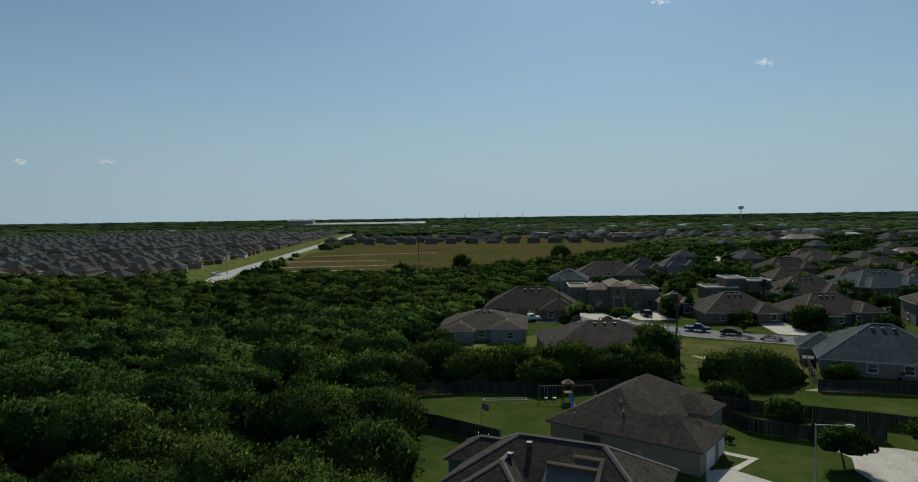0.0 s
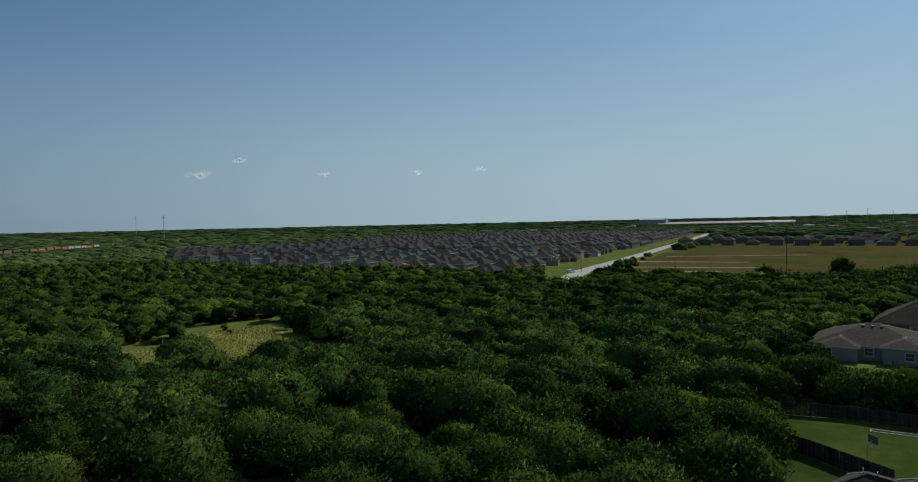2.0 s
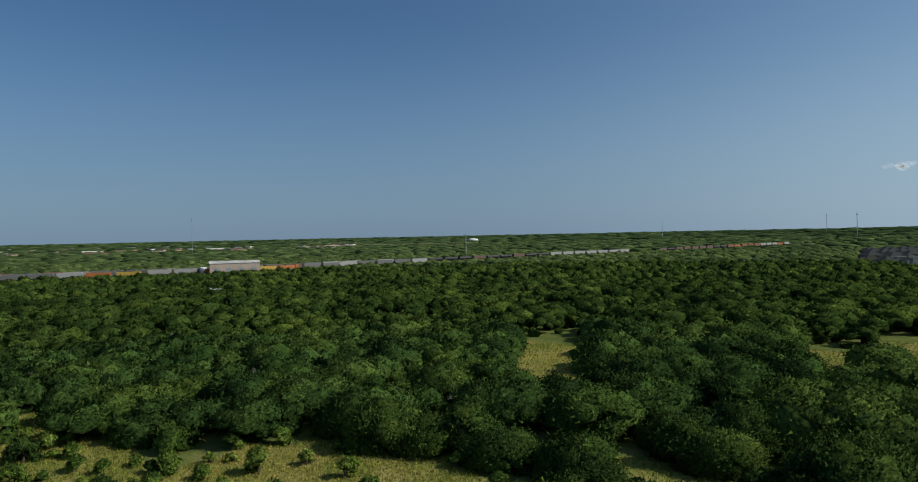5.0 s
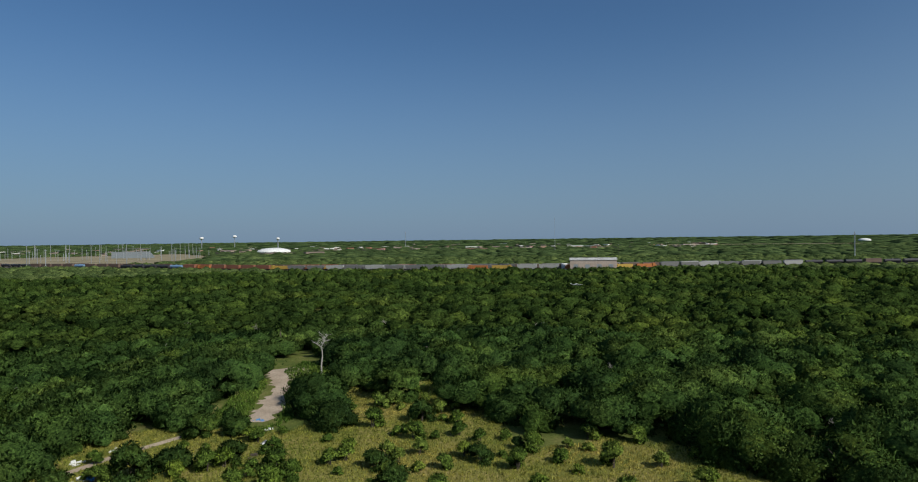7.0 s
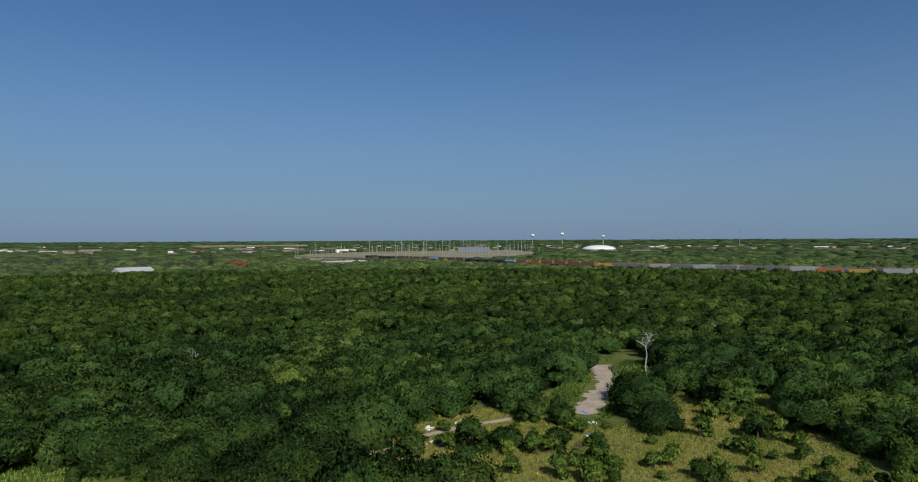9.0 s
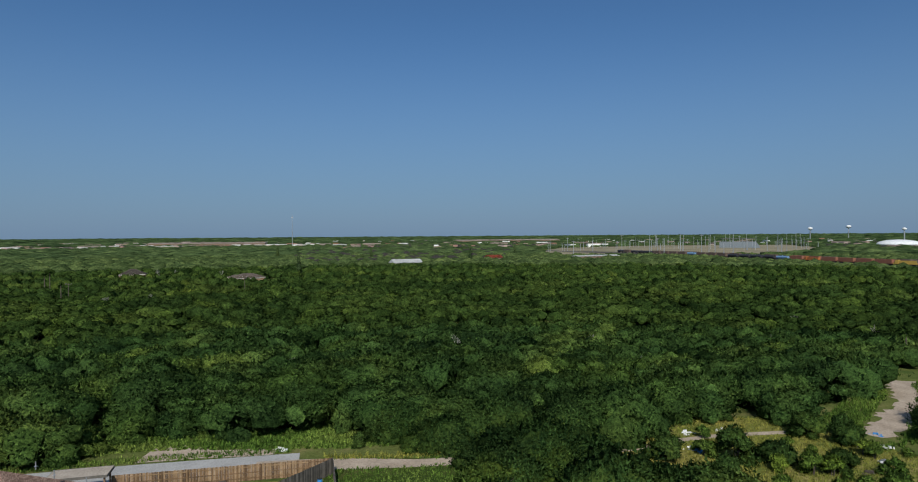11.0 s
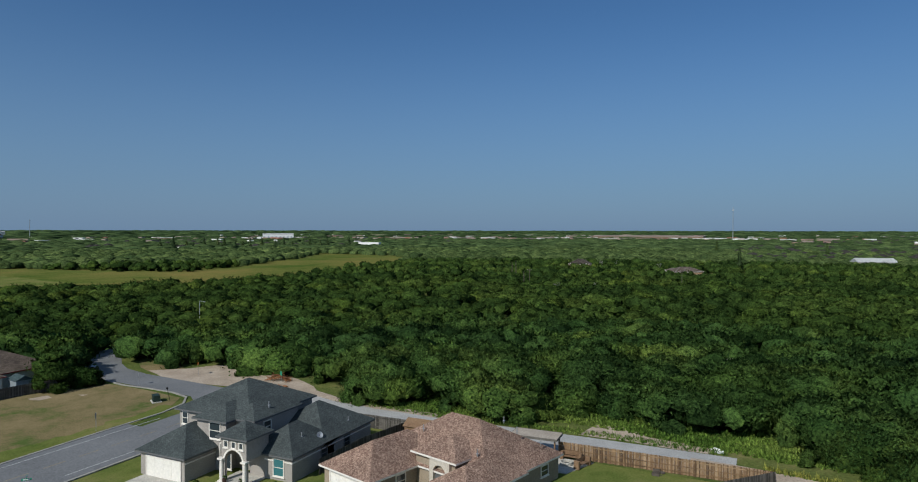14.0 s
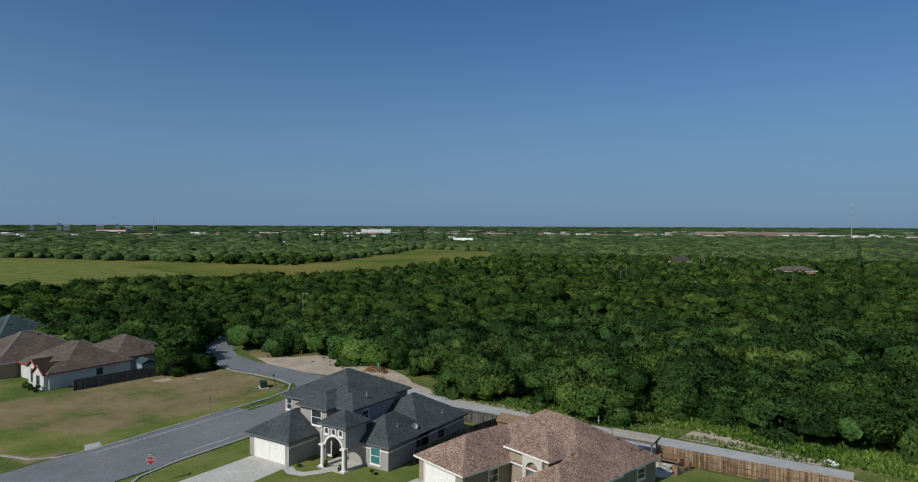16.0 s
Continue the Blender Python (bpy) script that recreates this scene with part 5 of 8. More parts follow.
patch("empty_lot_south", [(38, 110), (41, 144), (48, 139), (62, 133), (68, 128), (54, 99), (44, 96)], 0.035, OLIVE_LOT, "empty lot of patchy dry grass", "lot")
strip_thing("back_alley", BACK_ALLEY, 7.0, 0.06, GRAVEL, "grey gravel alley behind the board fence", "road")
patch("bend_verge", [(96.5, -85.8), (104, -86.3), (109, -88.6), (114, -92), (118, -96), (112, -98), (103, -93), (96, -89)], 0.045, DRY_LAWN, "dry grass verge in the bend of the road", "verge", uneven=0.4)
strip_thing("road_bend", LOOP_ROAD, 6.8, 0.07, ASPHALT, "worn asphalt road bending into the thicket", "road")
strip_thing("street", STREET, 12.2, 0.075, ASPHALT, "wide grey asphalt street", "road")
CROSS = [(73, -29), (60, -29), (42, -32), (20, -34), (0, -33)]
strip_thing("cross_street", CROSS, 9.5, 0.07, ASPHALT, "grey asphalt side street", "road")
SOUTH_ST = [(20, 168), (33, 166), (43, 157), (51, 147), (63, 139.2), (76, 132), (100, 120), (130, 100)]
strip_thing("street_south", SOUTH_ST, 9.5, 0.07, ASPHALT, "curving grey residential street", "road")
strip_thing("street_upper", [(180, 262), (205, 290), (190, 330), (150, 372), (160, 420)], 9, 0.07, CONCRETE, "pale street between the far houses", "road")


KERB_GREY = surface("weathered_kerb_concrete", (0.24, 0.225, 0.20), (0.36, 0.34, 0.30), 0.5, 5.0, 0.9, 0.2, 0.01)


def kerb(pts, name="kerb"):
    bm = bmesh.new()
    left, right = ribbon(pts, 0.34)
    z = 0.14
    rows = []
    for (lx, ly), (rx, ry) in zip(left, right):
        rows.append([bm.verts.new(p) for p in ((lx, ly, 0), (lx, ly, z), (rx, ry, z), (rx, ry, 0))])
    for a, b in zip(rows, rows[1:]):
        for i in range(3):
            bm.faces.new((a[i], a[i + 1], b[i + 1], b[i]))
    bmesh.ops.recalc_face_normals(bm, faces=bm.faces[:])
    tagged(part(name, bm, KERB_GREY), "pale concrete kerb along the street", "kerb", kind="structure")


kerb([(85.5, -33.8), (81.2, -35), (79.2, -37.2), (78.5, -41), (78.9, -50), (79.2, -58), (79.4, -68), (80.6, -73), (83.5, -76.2), (88, -77.4), (94, -77.6), (100, -77.4), (106, -78.6), (112, -81.3)])
kerb([(60, -34.4), (64, -36), (66, -39), (66.8, -44), (67.0, -58), (67.2, -72), (66, -77)])
kerb([(37, 158), (45.5, 148.5), (50, 141.8), (62, 134.6), (70, 130)])
kerb([(41, 167), (48, 160), (54, 151.5), (64, 143.8), (78, 136.6)])


def marking(pts, width, material, label):
    bm = bmesh.new()
    strip(bm, pts, width, 0.085)
    tagged(part("road_marking", bm, material), label, "marking", kind="structure")


FADED_WHITE = surface("faded_road_paint", (0.30, 0.30, 0.29), (0.55, 0.55, 0.53), 1.5, 8.0, 0.9, 0.1, 0.002)
FADED_YELLOW = surface("faded_yellow_paint", (0.20, 0.17, 0.12), (0.34, 0.28, 0.18), 1.2, 8.0, 0.9, 0.1, 0.002)
marking([(77.3, -40), (77.4, -66)], 0.14, FADED_WHITE, "faded white edge line")
marking([(68.6, -46), (68.7, -66)], 0.14, FADED_WHITE, "faded white edge line")
for k in range(8):
    marking([(72.9, -38 - k * 4.2), (72.9, -40.6 - k * 4.2)], 0.14, FADED_YELLOW, "faded yellow centre line")


def slab(name, pts, z, label, material=None):
    bm = bmesh.new()
    polygon(bm, pts, 0.0, z)
    bmesh.ops.recalc_face_normals(bm, faces=bm.faces[:])
    return tagged(part(name, bm, material or CONCRETE), label, "driveway", kind="structure")


slab("driveway_grey", [(61.2, -50.0), (55.0, -50.0), (54.4, -34), (61.4, -34)], 0.06, "concrete driveway in front of the garage")
slab("driveway_tan", [(41.0, -55.2), (34.2, -53.0), (36.6, -36), (44, -36)], 0.06, "concrete driveway in front of the garage")
strip_thing("front_walk", [(54.9, -49.6), (53.4, -48.9), (52.0, -49.2), (51.0, -50.6), (50.5, -51.7)], 1.2, 0.065, CONCRETE, "curved concrete walk to the porch", "walk")
slab("kerb_ramp", [(78.9, -42.0), (80.9, -42.7), (81.1, -41.0), (79.2, -40.0)], 0.05, "pale concrete kerb ramp", GRAVEL)
slab("front_walk_twin", [(29.0, 73.1), (32.6, 70.3), (28.8, 66.9), (28.2, 67.5), (31.4, 70.1), (28.5, 72.3)], 0.06, "pale concrete walk round a planting bed")
slab("driveway_twin", [(25.5, 67.2), (28.1, 67.4), (28.8, 66.8), (31.5, 63.5), (33.2, 60.5), (30, 56), (24, 57.5), (23.6, 61.5)], 0.06, "pale concrete driveway before the garages")
slab("driveway_east", [(41.7, 75.5), (44, 74.0), (49.5, 72.6), (56, 68), (56, 56), (41.0, 60.5), (40.9, 66.5), (42.6, 70)], 0.06, "broad pale concrete driveway")
slab("driveway_cul", [(30, 178), (39, 178), (44, 164), (36, 163)], 0.09, "bright concrete driveway")
slab("driveway_mansion", [(44, 182), (55, 181), (55, 164), (46, 165)], 0.09, "paved forecourt of the large house")
slab("driveway_brown", [(73, 161), (79, 161), (77.5, 140), (70.5, 143)], 0.09, "pale paved driveway")
slab("patio", [(17.0, -74.4), (21.4, -74.5), (21.8, -69.5), (19.0, -69.8)], 0.05, "pale stone patio beside the fence")
patch("sandy_verge", [(21, -84.2), (20, -89.6), (16.5, -89.8), (12.5, -86.8), (4.5, -85.6), (5, -83.2)], 0.05, DIRT, "sandy bare verge beside the alley", "dirt", uneven=0.4)
strip_thing("rubble_verge", [(70, -88.6), (64, -86.4), (60.5, -85.2), (56, -84.9), (52, -84.0), (48, -84.1), (42, -83.7)], 1.9, 0.062, DIRT, "stony sandy verge between alley and thicket", "dirt")
patch("sandy_corner", SANDY_CORNER, 0.05, DIRT, "bare sandy corner beside the road", "dirt", uneven=0.5)
strip_thing("sandy_path", [(7, -79.6), (2.4, -79.3), (-1.8, -78.6), (-9.2, -76.2), (-14.2, -75.7), (-20, -75.4)], 2.6, 0.066, DIRT, "sandy path beyond the board fence", "path")
patch("bare_spot", [(56, 99), (62, 97), (66, 94.5), (52, 97)], 0.05, DIRT, "bare dirt patch by the fence", "dirt", uneven=0.4)
patch("bare_spot", [(105.2, -64.8), (104.4, -67.6), (103, -66.8), (102.4, -65.0), (103.8, -64.2)], 0.05, DIRT, "bare pale sand patch in the brown lot", "dirt", uneven=0.3, step=1.2)
patch("bare_spot", [(100.6, -69.8), (99.4, -70.6), (99.2, -69.4)], 0.05, DIRT, "bare pale sand patch in the brown lot", "dirt", uneven=0.2, step=1.0)
patch("bare_spot", [(44, 123), (49, 121), (50, 114), (46, 116)], 0.05, DIRT, "bare dirt patch in the lot", "dirt", uneven=0.5)

# ------------------------------------------------------------ fences


def fence(label, pts, material, h=1.83, gap=0.012, rails_in=True, category="fence", single=False):
    """Board fence: posts and panels, each panel its pickets and rails."""
    t = thing("fence", label, category)
    rng = random.Random(int(abs(pts[0][0]) * 10))
    for a, b in zip(pts, pts[1:]):
        a, b = Vector(a), Vector(b)
        n = max(1, round((b - a).length / 2.44))
        w = (b - a).length / n
        ang = math.degrees(math.atan2(b.y - a.y, b.x - a.x))
        key = ("panel", round(w, 2), h, material)

        def pickets(bm, w=w):
            r = random.Random(3)
            k = int(w / 0.145)
            for i in range(k):
                x0 = i * w / k
                box(bm, x0 + gap / 2, 0, 0.04 + r.uniform(-0.02, 0.02), x0 + w / k - gap / 2, 0.02 + r.uniform(0, 0.006), h + r.uniform(-0.03, 0.03))
            for z in (0.3, h * 0.5, h - 0.3):
                box(bm, 0, -0.045, z, w, -0.002, z + 0.09)

        me = None if single else shared(key, pickets)
        for i in range(n):
            p = a + (b - a) * (i / n)
            if single:
                k = int(w / 0.145)
                rails = put("rail_frame", shared(("rails", round(w, 2), h, material), lambda bm, w=w: [box(bm, 0, -0.045, z, w, -0.002, z + 0.09) for z in (0.3, h * 0.5, h - 0.3)]), t, pose(p.x, p.y, 0, 0, 0, ang))
                for q in range(k):
                    pw = w / k
                    put("picket", shared(("picket", round(w / k, 3), h, material), lambda bm: box(bm, gap / 2, 0, 0.04, pw - gap / 2, 0.022, h)), rails, pose(q * pw, rng.uniform(0, 0.006), rng.uniform(-0.03, 0.03), 0, rng.uniform(-0.5, 0.5), 0))
                put("post", shared(("post", h, material), lambda bm: box(bm, -0.05, -0.1, 0, 0.05, -0.004, h - 0.06)), t, pose(p.x, p.y, 0, 0, 0, ang))
                continue
            put("panel", me, t, pose(p.x, p.y, rng.uniform(-0.02, 0.02), 0, rng.uniform(-0.4, 0.4), ang))["kind"] = "stuff"
            put("post", shared(("post", h, material), lambda bm: box(bm, -0.05, -0.1, 0, 0.05, -0.004, h - 0.06)), t, pose(p.x, p.y, 0, 0, 0, ang))
    return t


fence("warm brown cedar board fence along the alley", [(21.3, -74.9), (-1.8, -74.9)], FENCE_CEDAR, single=True)
fence("weathered grey board fence behind the corner house", [(60, -75.4), (52, -74.8), (42.2, -74.9), (37.6, -75.2)], FENCE_GREY, single=True)
fence("weathered grey board fence between two yards", [(-1.8, -74.8), (7.4, -65.1), (12, -60)], FENCE_GREY, single=True)
fence("weathered grey board fence between two houses", [(41.6, -74.6), (43.3, -66.5), (43.6, -58)], FENCE_GREY, single=True)
fence("weathered grey board fence at the lawn edge", [(-1.9, -75.0), (-2.0, -66)], FENCE_GREY, single=True)
fence("dark board fence along the empty lot", [(109.2, -53.6), (108.6, -60.6), (108.2, -66), (106, -73)], FENCE_GREY)
fence("shade-darkened board fence dividing two back yards", [(-9.3, 84.9), (-2.9, 81.2), (4.5, 75.2)], FENCE_SHADED, 2.0, single=True)
fence("shade-darkened board fence behind the play lawn", [(-10.3, 97), (1, 98.6), (14, 97), (28, 100)], FENCE_SHADED, single=True)
fence("pale weathered fence beside the thicket", [(-7.6, 60), (-8.4, 74.5), (-9.3, 85), (-10.3, 97)], FENCE_GREY)
fence("shade-darkened board fence along the side yard", [(33.5, 91.4), (37.5, 87.4), (43.3, 84.6), (51, 80.9), (58, 77)], FENCE_SHADED, single=True)
fence("shade-darkened board fence stepping down the lawn", [(33.5, 85.5), (35.3, 79.4), (36.5, 78.2), (41.1, 75.6), (42.6, 77.9), (49.8, 75.0)], FENCE_SHADED, single=True)
fence("shade-darkened board fence round the blue-grey house", [(64.6, 122.1), (55.1, 99.7), (53.8, 96.9), (66.7, 93.7), (84, 88)], FENCE_SHADED)
fence("shade-darkened board fence at the thicket edge", [(-17, 118), (-12, 129), (-6, 146), (3, 172), (14, 200)], FENCE_SHADED)
fence("shade-darkened board fence beside the big trees", [(36.3, 108), (40.5, 143)], FENCE_SHADED)

# ------------------------------------------------------------ yard trees


def yard_trees():
    spots = [(-8.0, 91.5, 2.2, 3.6), (-4, 113, 6.0, 5.6), (2, 106, 6.0, 5.2), (8.5, 107, 6.4, 6.0), (12.5, 101.5, 4.4, 4.6), (18, 108, 6.6, 6.0), (24, 104, 5.4, 4.8), (28, 109, 6.0, 5.4), (-10, 106, 5.6, 5.0), (34, 113, 4.6, 8.0), (31.5, 104, 4.4, 5.0), (47, 104.5, 8.6, 5.2), (41.5, 83.4, 2.8, 3.2), (37.5, 91, 3.4, 3.4), (40.3, 67.2, 2.9, 4.9), (52.5, 69.5, 3.8, 4.8), (61, 103, 3.0, 2.8),
             (69, 157, 3.8, 3.4), (80.5, 148.5, 4.6, 6.0), (66, 196, 4.6, 6.4), (97, 146, 3.4, 3.8), (1, 326, 6, 9), (62, 398, 8, 10), (150, 205, 4.6, 6), (130, 270, 5, 6), (-13, 121, 4.6, 5), (-5, 127, 4.6, 5), (100, 195, 5, 6), (112, 262, 5, 6), (84, 241, 5, 6), (107, -69.5, 3.8, 4.6), (105.5, -74.5, 3.2, 3.2), (112, -73.5, 4.8, 6.0), (118, -79, 5.0, 6.4), (124, -80, 5, 6), (-20, 124, 4.4, 4.8), (-24, 115, 4.4, 4.6), (28, 214, 5, 5.5), (60, 218, 5, 5.5), (76, 224, 4.5, 5.5), (52, 206, 4, 6), (90, 178, 3.6, 5), (100, 180, 4, 5), (112, 170, 4.2, 5.5), (58, 183.5, 2.8, 3.8), (122, 160, 4, 5), (74, 128, 3.4, 3.6), (86, 112, 3.6, 4.2), (130, -88, 5, 6), (138, -93, 5.5, 6.5), (146, -97, 5.5, 6.5), (160, -98, 6, 7), (142, -86, 4, 5)]
    rng = random.Random(61)
    built = [(o.matrix_basis.translation.x + 9, o.matrix_basis.translation.y + 7) for o in bpy.data.objects if o.name.startswith("house") and o.parent is None]
    while len(spots) < 116:
        x, y = rng.uniform(20, 430), rng.uniform(205, 640)
        if inside(RES_SOUTH, np.array([x]), np.array([y]))[0] and near_line(SOUTH_ST, np.array([x]), np.array([y]))[0] > 9 and all(math.hypot(x - a, y - b) > 12 for a, b in built):
            spots.append((x, y, rng.uniform(4, 6.5), rng.uniform(4.5, 7.5)))
    while len(spots) < 140:
        x, y = rng.uniform(16, 190), rng.uniform(150, 290)
        if inside(RES_SOUTH, np.array([x]), np.array([y]))[0] and near_line(SOUTH_ST, np.array([x]), np.array([y]))[0] > 8 and all(math.hypot(x - a, y - b) > 12 for a, b in built):
            spots.append((x, y, rng.uniform(2.6, 4.6), rng.uniform(3.6, 6.2)))
    for k, (x, y, r, h) in enumerate(spots):
        f = int(260 * r * r) if math.hypot(x, y) < 130 else 700
        lone = (round(x, 1), round(y, 1)) in ((40.3, 67.2), (52.5, 69.5))
        f = max(900, min(f, 7000)) if math.hypot(x, y) < 130 else f
        t = tree_thing("yard_tree", "leafy green yard tree with a rounded uneven crown", 500 + k, r, h, 12 + int(r * 2), f, 0.4 if math.hypot(x, y) < 130 else 0.75, LEAF_YARD, 0.12, 1 if lone else 2, 0.56 if lone else 0.05, group="yard trees", simple=math.hypot(x, y) > 130)
        t.matrix_basis = pose(x, y, 0)


yard_trees()


def neighbourhood_trees():
    """Dense greenery between the farther houses of the neighbourhood."""
    rng = np.random.default_rng(88)
    crowns = merged(87, [(3.4, 4.6, 4, 50, 0.95), (4.4, 5.8, 4, 66, 1.0), (2.6, 3.4, 3, 34, 0.9), (5.0, 6.6, 5, 80, 1.05)])
    built = [(o.matrix_basis @ Vector((8, 7, 0))) for o in bpy.data.objects if o.name.startswith("house") and o.parent is None]
    hx, hy = np.array([p.x for p in built]), np.array([p.y for p in built])
    gx, gy = [a.ravel() for a in np.meshgrid(np.arange(10, 470, 8.2), np.arange(150, 660, 8.2))]
    gx, gy = gx + rng.uniform(-3.6, 3.6, gx.size), gy + rng.uniform(-3.6, 3.6, gx.size)
    ok = inside(RES_SOUTH, gx, gy) & (near_line(SOUTH_ST, gx, gy) > 8.5) & (np.hypot(gx[:, None] - hx, gy[:, None] - hy).min(1) > 11.5) & ~inside([(28, 160), (60, 160), (60, 184), (28, 184)], gx, gy)
    ok &= (gy > 190) | (rng.random(gx.size) < 0.5)
    co, fa, nrm, off = [], [], [], 0
    for x, y in zip(gx[ok], gy[ok]):
        c, f, _, nv = crowns[int(rng.integers(0, 4))]
        a, s = rng.uniform(0, 6.283), rng.uniform(0.65, 1.15)
        ca, sa = math.cos(a) * s, math.sin(a) * s
        co.append(np.stack([c[:, 0] * ca - c[:, 1] * sa + x, c[:, 0] * sa + c[:, 1] * ca + y, c[:, 2] * s], 1))
        nrm.append(np.stack([(nv[:, 0] * ca - nv[:, 1] * sa) / s, (nv[:, 0] * sa + nv[:, 1] * ca) / s, nv[:, 2]], 1))
        fa.append(f + off)
        off += len(c)
    tagged(new("garden_trees", mesh_from("garden_trees", np.concatenate(co), np.concatenate(fa), LEAF_YARD, normals=np.concatenate(nrm))), "dense dark garden trees between the farther houses", "trees", kind="stuff")


neighbourhood_trees()

# ------------------------------------------------------------ clearing: tufts, shrubs, dead wood, litter


def grass_tufts(name, label, poly, step, seed, size, material, z=0.0, blades=7, width=0.05):
    rng = np.random.default_rng(seed)
    xs, ys = [p[0] for p in poly], [p[1] for p in poly]
    gx, gy = [a.ravel() for a in np.meshgrid(np.arange(min(xs), max(xs), step), np.arange(min(ys), max(ys), step))]
    gx, gy = gx + rng.uniform(-0.5, 0.5, gx.size) * step, gy + rng.uniform(-0.5, 0.5, gx.size) * step
    ok = inside(poly, gx, gy) & (near_line(FOOTPATH, gx, gy) > np.where(gx > -12, 1.5, 0.8)) & (near_line(DIRT_TRACK, gx, gy) > 2.4)
    gx, gy = gx[ok], gy[ok]
    n = len(gx) * blades
    bx, by = np.repeat(gx, blades) + rng.normal(0, 0.16, n), np.repeat(gy, blades) + rng.normal(0, 0.16, n)
    h = np.repeat(rng.uniform(0.5, 1.3, len(gx)), blades) * size * rng.uniform(0.6, 1.2, n)
    a, lean = rng.uniform(0, 6.283, n), rng.uniform(0.1, 0.6, n) * h
    w = width * (1 + rng.uniform(0, 1, n))
    p0 = np.stack([bx - w * np.sin(a), by + w * np.cos(a), np.full(n, z)], 1)
    p1 = np.stack([bx + w * np.sin(a), by - w * np.cos(a), np.full(n, z)], 1)
    p2 = np.stack([bx + lean * np.cos(a), by + lean * np.sin(a), z + h], 1)
    co = np.stack([p0, p1, p2], 1).reshape(-1, 3)
    return tagged(new(name, mesh_from(name, co, np.arange(n * 3).reshape(-1, 3), material)), label, "grass", kind="stuff")


DRY_BLADES = foliage("dry_grass_blades", (0.17, 0.20, 0.045), (0.25, 0.25, 0.062), (0.34, 0.29, 0.09))
GREEN_BLADES = foliage("green_grass_blades", (0.07, 0.13, 0.026), (0.12, 0.19, 0.04), (0.18, 0.23, 0.06))
SHRUB_LEAF = foliage("leaves_pale_shrub", (0.085, 0.145, 0.030), (0.14, 0.21, 0.042), (0.20, 0.26, 0.06))
mx, my = sum(p[0] for p in CLEARING) / len(CLEARING), sum(p[1] for p in CLEARING) / len(CLEARING)
grass_tufts("tall_grass", "tall dry grass tufts covering the clearing", [(mx + (x - mx) * 1.13, my + (y - my) * 1.1) for x, y in CLEARING], 0.44, 31, 0.4, DRY_BLADES, 0.0, 9, 0.022)
for g in GLADES:
    grass_tufts("tall_grass", "tall dry grass tufts in a glade", g, 0.7, 32, 0.4, DRY_BLADES, 0.0, 7, 0.03)
grass_tufts("tall_grass", "tall grass along the dirt track", [(-68, -66), (-84, -70), (-98, -78), (-112, -88), (-114, -100), (-100, -103), (-84, -88), (-68, -78)], 0.55, 41, 0.55, SHRUB_LEAF, 0.0, 7, 0.06)
grass_tufts("rough_grass", "rough grass along the alley and path", [(-1, -81), (-9, -79.5), (-20, -78), (-20, -77), (-9, -78.2), (-1, -80)], 0.4, 33, 0.6, DRY_BLADES)
grass_tufts("rough_grass", "rough green grass beside the board fence", WEST_LAWN, 0.5, 36, 0.35, GREEN_BLADES)
grass_tufts("undergrowth", "tangled green undergrowth at the thicket edge", [(-36, -82), (-4, -83.5), (22, -88.5), (40, -85.5), (60, -86.5), (60, -97), (20, -97), (-36, -95)], 0.5, 39, 0.5, GREEN_BLADES, 0.0, 8, 0.09)
grass_tufts("rough_grass", "weedy edge of the alley", [(3, -83.2), (22, -84), (42, -83.2), (60, -84.3), (60, -86.5), (42, -85.5), (22, -86), (3, -86)], 0.45, 34, 0.4, GREEN_BLADES)


